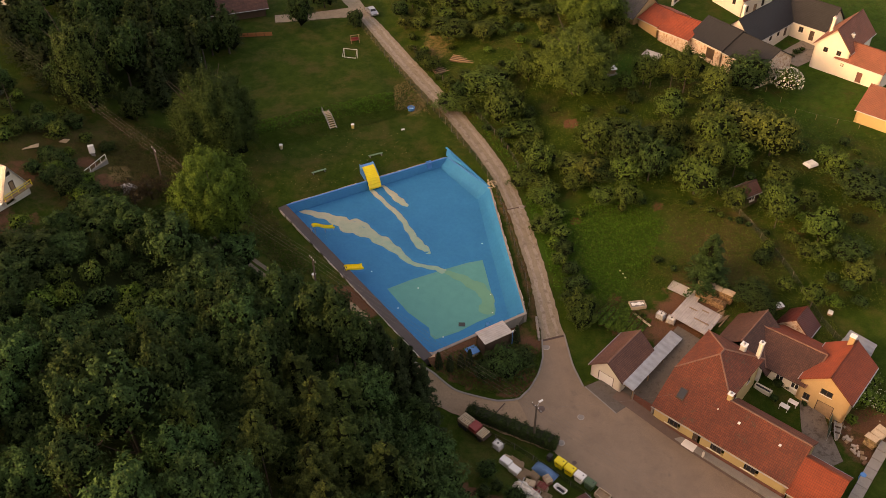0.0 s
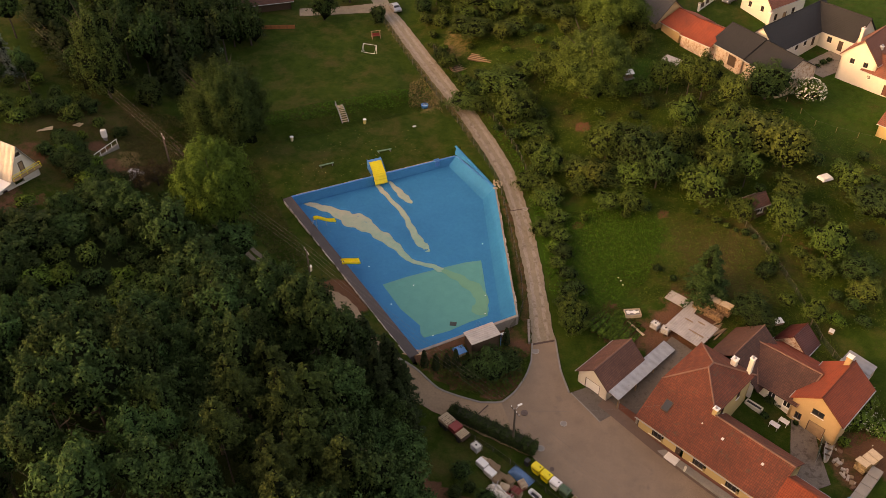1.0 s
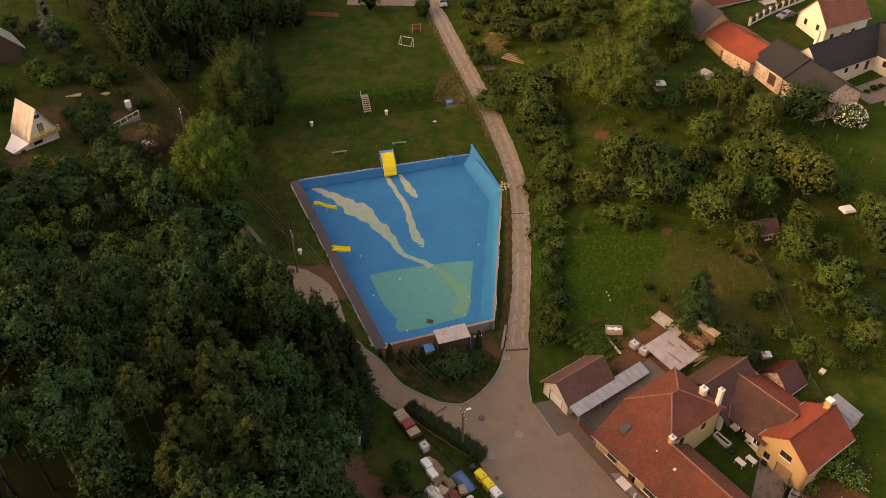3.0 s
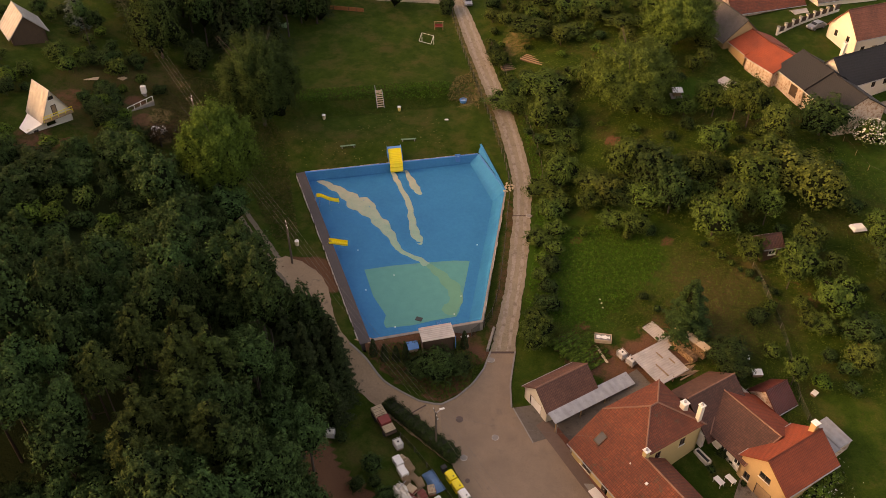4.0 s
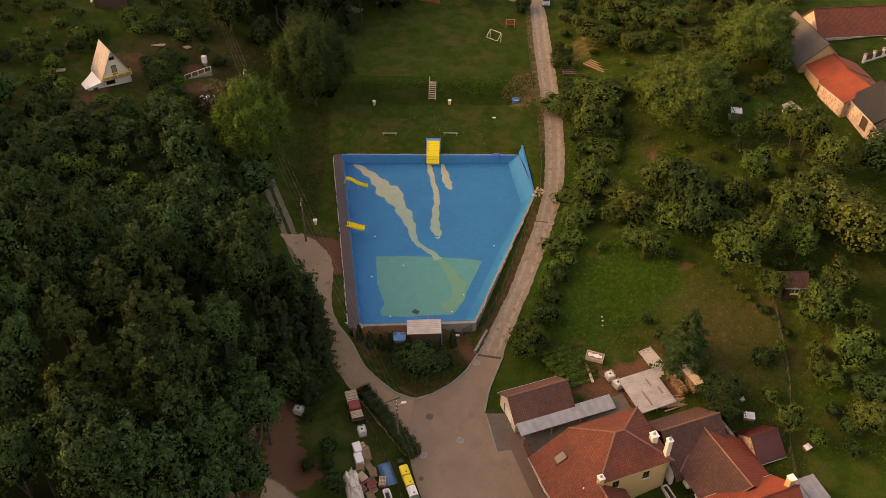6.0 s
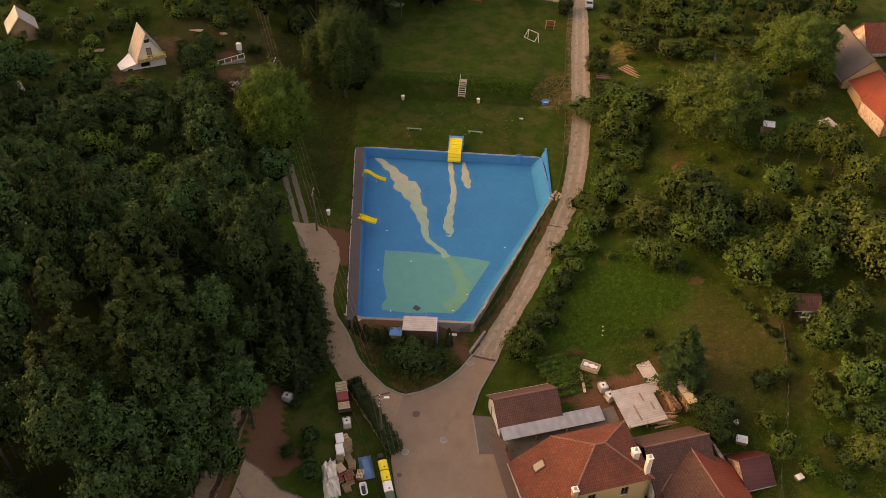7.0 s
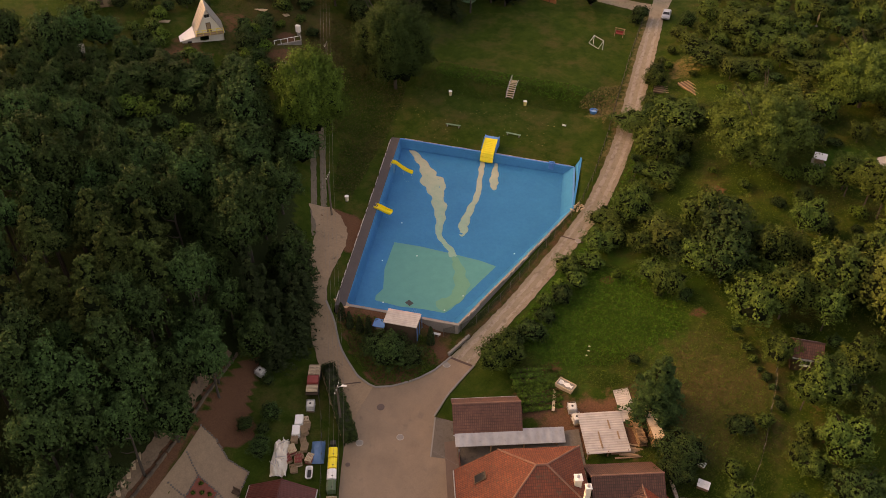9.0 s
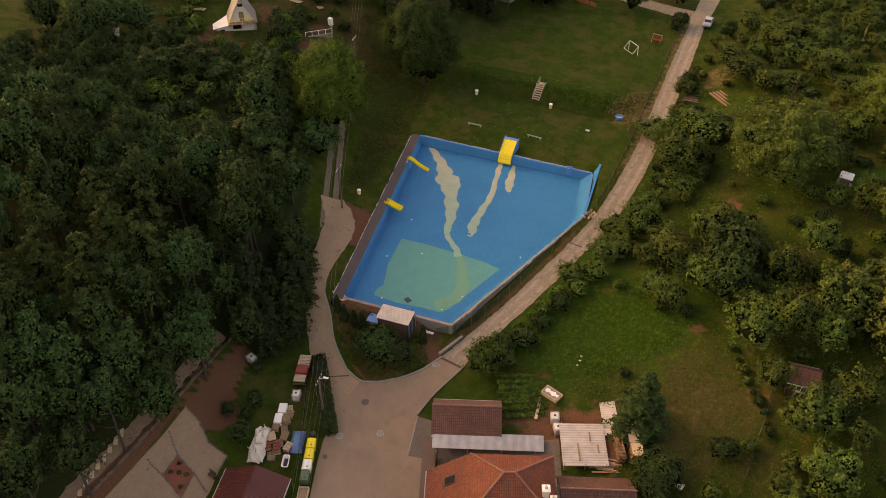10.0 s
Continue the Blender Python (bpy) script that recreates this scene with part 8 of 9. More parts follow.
# ---- the garden behind the house ----
def log_pile(x, y, turn, L, H, D, label, cover=True):
    ob = thing("log_pile", x, y, here(x, y) - 0.02, turn, label, "logs", "log piles")
    rng = random.Random(int(x * 10))
    bm = bmesh.new()
    r = 0.085
    for j in range(int(H / (2 * r * 0.9))):
        for k in range(int(L / (2 * r))):
            rr = r * rng.uniform(0.7, 1.1)
            px, pz = -L / 2 + (k + 0.5 * (j % 2) + 0.5) * 2 * r, r + j * 2 * r * 0.88
            rod(bm, (px, -D / 2 + rng.uniform(-0.06, 0.04), pz), (px, D / 2 + rng.uniform(-0.04, 0.06), pz), rr, rr, 6)
    part("firewood", bm, leaves("cut_firewood", (0.20, 0.12, 0.06), (0.50, 0.34, 0.19)) if "cut_firewood" not in bpy.data.materials else bpy.data.materials["cut_firewood"], ob, "", False, "stuff")
    if cover:
        for k in range(3):
            part("cover_board", box(bmesh.new(), -L / 2 + k * L / 3, -L / 2 + (k + 1) * L / 3 - 0.1, -D / 2 - 0.1, D / 2 + 0.1, H, H + 0.06, pose(0, 0, 0, rng.uniform(-4, 4), 0, 0)), PALE_WOOD, ob)


log_pile(43.6, 94.6, -36, 5.6, 1.7, 1.1, "long pile of split firewood under boards")
log_pile(42.6, 93.4, -36, 4.6, 1.2, 0.9, "pile of split firewood in the yard", False)
log_pile(60.6, 71.6, 40, 3.4, 1.5, 1.4, "pile of old timber beside the yard")
planks = thing("plank_stack", 43.4, 90.6, here(43.4, 90.6), 50, "scattered weathered planks behind the woodshed", "planks")
rng = random.Random(44)
for k in range(14):
    part("plank", box(bmesh.new(), -1.6, 1.6, -0.1, 0.1, 0, 0.06, pose(rng.uniform(-0.6, 0.6), -1.0 + k * 0.15, 0.04 + 0.07 * (k % 4), 0, 0, rng.uniform(-14, 14))), WOOD, planks)
frame_bed = thing("cold_frame", 31.8, 92.9, here(31.8, 92.9), 10, "wooden cold frame covered with white cloth", "cold frame")
for x0, x1, y0, y1 in ((-1.2, 1.2, -0.7, -0.62), (-1.2, 1.2, 0.62, 0.7), (-1.2, -1.12, -0.7, 0.7), (1.12, 1.2, -0.7, 0.7)):
    part("board", box(bmesh.new(), x0, x1, y0, y1, -0.1, 0.5), PALE_WOOD, frame_bed)
part("soil", box(bmesh.new(), -1.1, 1.1, -0.6, 0.6, -0.1, 0.38), CONCRETE, frame_bed)
bm = bmesh.new()
bmesh.ops.create_grid(bm, x_segments=16, y_segments=9, size=1.0)
for v in bm.verts:
    v.co = Vector((v.co.x * 0.95, v.co.y * (0.28 + 0.2 * noise.noise(Vector((v.co.x * 2, 0, 0)))), 0.47 + 0.1 * noise.noise(Vector((v.co.x * 4, v.co.y * 4, 1)))))
part("cloth", bm, WHITE_PAINT, frame_bed)
path_board = thing("garden_path", 31.6, 91.0, here(31.6, 91.0), -52, "narrow plank path between the vegetable beds", "path")
for k in range(6):
    part("plank", box(bmesh.new(), -2.7 + k * 0.9, -1.85 + k * 0.9, -0.18, 0.18, 0, 0.06), PALE_WOOD, path_board)
hive = thing("rabbit_hutch", 33.2, 150.4, here(33.2, 150.4), 20, "white-roofed hutch on a paved base", "hutch")
part("base", box(bmesh.new(), -1.1, 1.1, -0.9, 0.9, -0.2, 0.12), CONCRETE, hive)
part("body", box(bmesh.new(), -0.7, 0.7, -0.5, 0.5, 0.12, 1.1, None, 0.02), WOOD, hive)
part("roof_sheet", slab(bmesh.new(), [(-0.95, -0.75, 1.1), (0.95, -0.75, 1.1), (0.95, 0.75, 1.4), (-0.95, 0.75, 1.4)], 0.06), WHITE_PAINT, hive)
gh = thing("greenhouse", 41.6, 154.6, here(41.6, 154.6), -40, "low greenhouse with a pale sheet roof", "greenhouse")
for x0 in (-1.5, 0, 1.5):
    for y0 in (-0.8, 0.8):
        part("post", box(bmesh.new(), x0 - 0.05, x0 + 0.05, y0 - 0.05, y0 + 0.05, -0.2, 1.5 + (y0 > 0) * 0.3), WOOD, gh)
part("roof_sheet", slab(bmesh.new(), [(-1.8, -1.0, 1.5), (1.8, -1.0, 1.5), (1.8, 1.0, 1.9), (-1.8, 1.0, 1.9)], 0.05), TIN, gh)
part("side_sheet", box(bmesh.new(), -1.5, 1.5, -0.78, -0.74, 0, 1.4), WHITE_PAINT, gh)
cover_w = thing("covered_table", 64.1, 121.4, here(64.1, 121.4), 30, "garden table covered with white sheeting", "table")
part("top", box(bmesh.new(), -0.9, 0.9, -0.6, 0.6, 0.7, 0.78, None, 0.03), WHITE_PAINT, cover_w)
for sx in (-0.8, 0.8):
    for sy in (-0.5, 0.5):
        part("leg", rod(bmesh.new(), (sx, sy, 0), (sx, sy, 0.7), 0.04), WHITE_PAINT, cover_w)
bm = bmesh.new()
bmesh.ops.create_grid(bm, x_segments=14, y_segments=12, size=1.0)
for v in bm.verts:
    e = max(abs(v.co.x), abs(v.co.y))
    v.co = Vector((v.co.x * 1.1, v.co.y * 0.85, 0.82 - max(0, e - 0.8) * 2.2 + 0.08 * noise.noise(v.co * 5)))
part("sheeting", bm, WHITE_PAINT, cover_w)
for x, y, s, turn in ((52.5, 92.4, 0.8, 20), (59.8, 91.4, 0.55, 60), (50.8, 94.4, 0.6, 10)):
    ob = thing("garden_crate", x, y, here(x, y), turn, "small whitewashed garden crate with junk", "crate", "garden crates")
    part("box", box(bmesh.new(), -0.8 * s, 0.8 * s, -0.6 * s, 0.6 * s, 0, 0.7 * s, None, 0.02), WOOD, ob)
    part("lid", box(bmesh.new(), -0.85 * s, 0.85 * s, -0.65 * s, 0.65 * s, 0.7 * s, 0.76 * s, pose(0, 0, 0, 4, 0, 0)), WHITE_PAINT, ob)
    part("bowl", rod(bmesh.new(), (0.2 * s, 0.1, 0.78 * s), (0.2 * s, 0.1, 1.0 * s), 0.25 * s, 0.35 * s, 12), WHITE_PAINT, ob)
for k, (x, y) in enumerate(((29.9, 99.8), (30.3, 99.2), (30.6, 98.4))):
    ob = thing("white_stone", x, y, here(x, y), k * 40, "pale stone lying in the meadow", "stone", "stones in the meadow")
    bm = bmesh.new()
    bmesh.ops.create_icosphere(bm, subdivisions=2, radius=0.13)
    for v in bm.verts:
        v.co = Vector((v.co.x * 1.3, v.co.y, v.co.z * 0.6 + 0.08)) * (1 + 0.2 * noise.noise(v.co * 6 + Vector((k, 0, 0))))
    part("stone", bm, WHITE, ob)
retain = thing("retaining_wall", 0, 0, 0, 0, "low rough concrete wall at the road corner", "wall", kind="structure")
bm = bmesh.new()
a, b = Vector((16.9, 86.4)), Vector((16.6, 90.6))
for k in range(6):
    p, q = a.lerp(b, k / 6), a.lerp(b, (k + 1) / 6)
    box(bm, p.x - 0.32, p.x + 0.0, p.y, q.y, here(*p) - 0.4, here(*p) + 0.55)
part("wall", bm, CONCRETE, retain)
bench(12.5, 87.3, 13.5, 87.9, here(13, 87.6), WHITE_PAINT, "small weathered white bench below the pool")

# ---- cars ----
def car(x, y, turn, paint, label):
    ob = thing("parked_car", x, y, here(x, y) + 0.05, turn, label, "car")
    bm = bmesh.new()
    prof = [(-2.05, 0.35), (-2.1, 0.75), (-1.75, 0.95), (-1.2, 1.0), (-0.6, 1.42), (0.9, 1.45), (1.55, 1.0), (2.0, 0.9), (2.1, 0.6), (2.05, 0.35)]
    rows = []
    for s, k in ((-0.86, 1.0), (-0.8, 1.0), (0.8, 1.0), (0.86, 1.0)):
        rows.append([bm.verts.new((px, s * (1 if pz < 1.1 else 0.82), pz if abs(s) < 0.85 else min(pz, 0.9) if pz < 1.1 else pz - 0.05)) for px, pz in prof])
    n = len(prof)
    for a, b in zip(rows, rows[1:]):
        for i in range(n - 1):
            bm.faces.new((a[i], a[i + 1], b[i + 1], b[i]))
        bm.faces.new((a[n - 1], a[0], b[0], b[n - 1]))
    bm.faces.new(rows[0][::-1]), bm.faces.new(rows[-1])
    bmesh.ops.recalc_face_normals(bm, faces=bm.faces[:])
    part("body", bm, paint, ob)
    for p in (((-1.14, 1.06), (-0.66, 1.4)), ((0.98, 1.4), (1.48, 1.06))):
        bm = bmesh.new()
        (xa, za), (xb, zb) = p
        f = [bm.verts.new(q) for q in ((xa, -0.66, za + 0.02), (xb, -0.6, zb + 0.02), (xb, 0.6, zb + 0.02), (xa, 0.66, za + 0.02))]
        bm.faces.new(f)
        part("windscreen", bm, GLASS, ob)
    for s in (-1, 1):
        part("side_window", box(bmesh.new(), -0.6, 0.95, s * 0.74 - 0.02, s * 0.74 + 0.02, 1.05, 1.34), GLASS, ob)
        for px in (-1.3, 1.3):
            w = part("wheel", rod(bmesh.new(), (px, s * 0.66, 0.31), (px, s * 0.86, 0.31), 0.31, 0.31, 16), BLACK, ob)
            part("rim", rod(bmesh.new(), (px, s * 0.85, 0.31), (px, s * 0.88, 0.31), 0.19, 0.19, 12), STEEL, w)
        part("headlight", box(bmesh.new(), -2.12, -2.0, s * 0.62 - 0.16, s * 0.62 + 0.16, 0.62, 0.78, None, 0.02), WHITE_PAINT, ob)
        part("tail_light", box(bmesh.new(), 2.02, 2.12, s * 0.66 - 0.12, s * 0.66 + 0.12, 0.6, 0.8, None, 0.02), RED_PAINT, ob)


SILVER = surface("silver_car_paint", (0.34, 0.36, 0.40), 0.3, 0.6, vary=0.05)
car(-18.2, 182.8, 118, SILVER, "silver estate car parked beside the gravel road")
car(56.4, 181.5, 50, surface("grey_car_paint", (0.2, 0.21, 0.23), 0.3, 0.5, vary=0.05), "grey car parked in the village lane")
car(-49.6, 106.4, 60, surface("white_car_paint", (0.7, 0.7, 0.7), 0.3, 0.1, vary=0.05), "white car parked beside the farm track")

# ---- paved garden in the south-west ----
COBBLE = surface("pale_pebble_paving", (0.245, 0.165, 0.105), 0.9, vary=0.3, coarse=1.4, fine=6, bump=0.7, dirt=(0.17, 0.12, 0.08))
RED_BED = surface("red_pebble_bed", (0.20, 0.055, 0.035), 0.9, vary=0.3, fine=7)
EDGE_STONE = surface("dark_edging_stone", (0.12, 0.10, 0.085), 0.9, vary=0.4)


def draped(name, outline, material, lift, parent, cuts=6, label=""):
    bm = bmesh.new()
    bm.faces.new([bm.verts.new((x, y, 0)) for x, y in outline])
    bmesh.ops.triangulate(bm, faces=bm.faces[:])
    bmesh.ops.subdivide_edges(bm, edges=bm.edges[:], cuts=cuts, use_grid_fill=True)
    for v in bm.verts:
        v.co.z = here(v.co.x, v.co.y) + lift
    bm.normal_update()
    if sum(f.normal.z for f in bm.faces) < 0:
        bmesh.ops.reverse_faces(bm, faces=bm.faces[:])
    return part(name, bm, material, parent, label, True)


court = thing("paved_garden", 0, 0, 0, 0, "pale pebble-paved garden with dark stone borders", "pavement", kind="structure")
OUTLINE = [(5.7, 55.3), (8.0, 55.9), (11.0, 55.6), (13.7, 56.6), (14.9, 54.8), (16.5, 52.9), (19.5, 47.0), (15.0, 38.0), (11.5, 41.0), (9.6, 46.3), (7.6, 51.5)]
draped("paving", OUTLINE, COBBLE, 0.06, court)
RED = [(10.5, 51.8), (13.5, 52.4), (15.3, 49.9), (11.8, 49.3)]
draped("red_bed", RED, RED_BED, 0.085, court, 4, "red pebble bed")
rng = random.Random(55)
stone = bmesh.new()
bmesh.ops.create_icosphere(stone, subdivisions=1, radius=0.15)
for v in stone.verts:
    v.co.z *= 0.6
me_stone = bpy.data.meshes.new("border_stone")
stone.to_mesh(me_stone)
stone.free()
me_stone.materials.append(EDGE_STONE)
for line in ([(5.7, 55.3), (8.0, 55.9), (11.0, 55.6), (13.7, 56.6), (14.9, 54.8)], [(7.6, 52.2), (10.5, 51.8), (13.5, 52.4), (16.5, 52.6)], [(9.4, 48.6), (11.8, 49.3), (15.3, 49.9), (18.0, 49.6)], [(10.5, 51.8), (11.8, 49.3)], [(13.5, 52.4), (15.3, 49.9)]):
    for (x0, y0), (x1, y1) in zip(line, line[1:]):
        n = int(math.hypot(x1 - x0, y1 - y0) / 0.3)
        for k in range(n):
            x, y = x0 + (x1 - x0) * k / n + rng.uniform(-0.05, 0.05), y0 + (y1 - y0) * k / n + rng.uniform(-0.05, 0.05)
            ob = link("border_stone", me_stone, court)
            ob.matrix_basis = pose(x, y, here(x, y) + 0.1, 0, 0, rng.uniform(0, 360))
for x, y in ((12.6, 51.0), (13.3, 51.6), (12.0, 50.2), (14.2, 50.4), (11.6, 51.5)):
    plant("flower_bush", BUSH[1], x, y, rng.uniform(0, 360), 0.5, 0.35, "small green plant in the red bed", "plant", "plants of the paved garden")
steps = thing("garden_steps", 0, 0, 0, 0, "pale slab steps on the bank", "steps", kind="structure")
for k in range(9):
    x, y = 5.2 + k * 0.55, 47.5 - k * 0.95
    part("step_slab", box(bmesh.new(), -0.7, 0.7, -0.22, 0.22, -0.2, 0.12, pose(x, y, here(x, y), 0, 0, -25)), PALE_WOOD, steps)
sculpture = thing("garden_bench", 15.0, 54.0, here(15, 54), 20, "dark wooden seat on the paving", "bench")
part("seat", box(bmesh.new(), -0.5, 0.5, -0.25, 0.25, 0.35, 0.45, None, 0.02), DARK_WOOD, sculpture)
for sx in (-0.4, 0.4):
    part("leg", box(bmesh.new(), sx - 0.06, sx + 0.06, -0.2, 0.2, 0, 0.36), DARK_WOOD, sculpture)
part("backrest", box(bmesh.new(), -0.5, 0.5, 0.22, 0.28, 0.45, 0.95), DARK_WOOD, sculpture)

# ---- yard behind the yellow house ----
BROWN_JUNK = surface("rusty_junk", (0.16, 0.085, 0.05), 0.85, vary=0.5)
yard = thing("concrete_yard", 0, 0, 0, 0, "stained concrete yard before the barn", "pavement", kind="structure")
draped("slab", [(52.2, 77.6), (54.9, 76.2), (55.5, 68.2), (52.0, 66.5), (51.2, 71.5)], surface("stained_yard", (0.15, 0.12, 0.095), 0.9, vary=0.4, dirt=(0.08, 0.06, 0.045), dirt_at=0.5), 0.08, yard)
boat = thing("covered_boat", 56.2, 73.4, here(56.2, 73.4), 68, "old white boat hull beside a green hedge screen", "boat")
bm = bmesh.new()
rows = []
for k in range(9):
    s = k / 8
    w = 0.5 * math.sin(math.pi * (0.12 + 0.78 * s)) ** 0.6
    rows.append([bm.verts.new((-2.4 + 4.8 * s, y * w, z)) for y, z in ((-1, 0.75), (-0.7, 0.25), (0, 0.05), (0.7, 0.25), (1, 0.75), (0.85, 0.75), (0, 0.35), (-0.85, 0.75))])
for a, b in zip(rows, rows[1:]):
    for i in range(8):
        bm.faces.new((a[i], a[(i + 1) % 8], b[(i + 1) % 8], b[i]))
bm.faces.new(rows[0][::-1]), bm.faces.new(rows[-1])
bmesh.ops.recalc_face_normals(bm, faces=bm.faces[:])
part("hull", bm, surface("grey_hull", (0.30, 0.28, 0.25), 0.6, vary=0.35, coarse=2), boat)
for k in range(4):
    part("thwart", box(bmesh.new(), -1.6 + k * 1.0, -1.35 + k * 1.0, -0.6, 0.6, 0.66, 0.72), DARK_WOOD, boat)
screen = thing("fence_screen", 55.2, 73.6, here(55.2, 73.6), 68, "dark green mesh screen beside the yard", "fence")
for k in range(4):
    part("post", rod(bmesh.new(), (-2.4 + k * 1.6, 0, -0.2), (-2.4 + k * 1.6, 0, 1.7), 0.04), STEEL, screen)
part("mesh", box(bmesh.new(), -2.4, 2.4, -0.02, 0.02, 0.05, 1.65), surface("green_screen", (0.015, 0.045, 0.03), 0.8), screen)
heap = surface("junk_heap", (0.34, 0.29, 0.24), 0.8, vary=0.5, coarse=1.5)
junk_rng = random.Random(93)
for k in range(26):
    x, y = 56.6 + junk_rng.uniform(-0.6, 0.6) + k * 0.06, 74.6 - k * 0.24 + junk_rng.uniform(-0.8, 0.8)
    ob = thing("scrap_piece", x, y, here(x, y), junk_rng.uniform(0, 360), "weathered piece of scrap lying beside the boat", "scrap", "scrap in the yard")
    w, d, h = junk_rng.uniform(0.12, 0.5), junk_rng.uniform(0.1, 0.28), junk_rng.uniform(0.08, 0.35)
    part("piece", box(bmesh.new(), -w, w, -d, d, -0.05, h, None, 0.02), junk_rng.choice((heap, heap, WOOD, OLD_STONE, BROWN_JUNK)), ob)
for x, y, r in ((49.6, 79.4, 0.9), (48.6, 77.2, 0.7), (51.0, 79.0, 0.6), (52.6, 76.6, 0.55), (58.6, 76.6, 1.3), (59.4, 78.8, 1.4), (58.2, 74.2, 1.0)):
    plant("bush", BUSH[2] if x < 55 else BUSH[1], x, y, x * 31, r * 1.3, r, "low green bush in the yard", "bush", "bushes in the yard")
for x, y, m, label in ((51.0, 76.5, WHITE_PAINT, "white plastic garden table in the yard"), (49.7, 75.9, WHITE_PAINT, "white plastic garden table in the yard")):
    ob = thing("garden_table", x, y, here(x, y), -40, label, "table", "yard tables")
    part("top", box(bmesh.new(), -0.65, 0.65, -0.4, 0.4, 0.7, 0.75, None, 0.02), m, ob)
    for sx in (-0.55, 0.55):
        for sy in (-0.32, 0.32):
            part("leg", rod(bmesh.new(), (sx, sy, 0), (sx, sy, 0.7), 0.035), m, ob)
trough = thing("stone_trough", 47.4, 78.6, here(47.4, 78.6), -40, "white-rimmed planting trough by the wall", "trough")
bm = bmesh.new()
for x0, x1, y0, y1 in ((-1.2, 1.2, -0.4, -0.25), (-1.2, 1.2, 0.25, 0.4), (-1.2, -1.05, -0.4, 0.4), (1.05, 1.2, -0.4, 0.4)):
    box(bm, x0, x1, y0, y1, -0.1, 0.55)
part("rim", bm, WHITE, trough)
part("soil", box(bmesh.new(), -1.1, 1.1, -0.3, 0.3, -0.1, 0.4), BLACK, trough)
plant("climber", BUSH[0], 52.8, 78.0, 0, 0.7, 0.5, "small potted plant by the barn", "plant")
old_wall = thing("concrete_wall", 0, 0, 0, 0, "broad low concrete wall top beside the yard", "wall", kind="structure")
a, b = Vector((61.6, 70.6)), Vector((53.0, 60.0))
bm = bmesh.new()
for k in range(8):
    p = a.lerp(b, k / 8)
    box(bm, 0, (b - a).length / 8 - 0.02, -0.7, 0.7, -1.0, 0.9, pose(p.x, p.y, here(*p), 0, 0, math.degrees(math.atan2(b.y - a.y, b.x - a.x))))
part("wall", bm, CONCRETE, old_wall)
cans = thing("plastic_barrels", 57.0, 65.4, here(57.0, 65.4), 0, "blue and yellow plastic barrels by the wall", "barrels")
part("blue_barrel", rod(bmesh.new(), (0, 0.3, 0), (0, 0.3, 0.95), 0.4, 0.38, 14), BLUE_PAINT, cans)
part("yellow_barrel", rod(bmesh.new(), (-0.2, -0.6, 0), (-0.2, -0.6, 0.8), 0.42, 0.4, 14), YELLOW, cans)
post_w = thing("sign_post", 37.4, 68.2, here(37.4, 68.2), 50, "short white concrete post on the pavement", "post")
part("post", box(bmesh.new(), -0.14, 0.14, -0.14, 0.14, -0.2, 1.1, None, 0.03), WHITE, post_w)
lamp_post = thing("aerial_mast", 39.0, 71.6, here(39, 71.6), 0, "thin grey mast beside the yellow house", "mast")
part("mast", rod(bmesh.new(), (0, 0, 0), (0, 0, 5.4), 0.05, 0.035), STEEL, lamp_post)
part("head", rod(bmesh.new(), (0, 0, 5.4), (0, 0, 5.6), 0.1, 0.06), WHITE_PAINT, lamp_post)

farm_yard = thing("farm_yard", 0, 0, 0, 0, "grey concrete yard between the farmhouse wings", "pavement", kind="structure")
draped("slab", [(67.0, 158.6), (76.5, 166.5), (80.5, 162.5), (76.5, 158.5), (71.0, 154.8)], surface("farm_concrete", (0.19, 0.16, 0.13), 0.9, vary=0.35, dirt=(0.09, 0.075, 0.055), dirt_at=0.55), 0.1, farm_yard)
for x, y, r in ((72.0, 159.6, 1.0), (73.4, 160.8, 0.8), (70.6, 158.4, 0.7)):
    plant("bush", BUSH[2], x, y, x * 17, r * 1.1, r, "clipped green bush in the farm yard", "bush", "bushes in the farm yard")

# ---- hillside plots ----
terrace = thing("terrace_wall", 0, 0, 0, 0, "grey block terrace wall with a railing", "wall", kind="structure")
a, b = Vector((-56.6, 109.2)), Vector((-55.0, 114.2))
bm = bmesh.new()
for k in range(6):
    p = a.lerp(b, k / 6)
    box(bm, 0, (b - a).length / 6, -0.2, 0.2, -2.0, 0.3, pose(p.x, p.y, here(-56, 111.5), 0, 0, math.degrees(math.atan2(b.y - a.y, b.x - a.x))))
part("wall", bm, CONCRETE, terrace)
bm = bmesh.new()
for k in range(5):
    p = a.lerp(b, k / 4)
    rod(bm, (p.x, p.y, here(-56, 111.5)), (p.x, p.y, here(-56, 111.5) + 1.2), 0.05)
rod(bm, (*a, here(-56, 111.5) + 1.2), (*b, here(-56, 111.5) + 1.2), 0.05)
part("railing", bm, WHITE_PAINT, terrace)
cab = thing("meter_cabinet", -57.8, 115.6, here(-57.8, 115.6), 20, "white electric meter cabinet on a post", "cabinet")
part("post", box(bmesh.new(), -0.3, 0.3, -0.2, 0.2, -0.2, 0.6), CONCRETE, cab)
part("box", box(bmesh.new(), -0.45, 0.45, -0.3, 0.3, 0.6, 2.0, None, 0.03), WHITE_PAINT, cab)
part("door", box(bmesh.new(), -0.4, 0.4, -0.33, -0.3, 0.65, 1.95), WHITE_PAINT, cab)
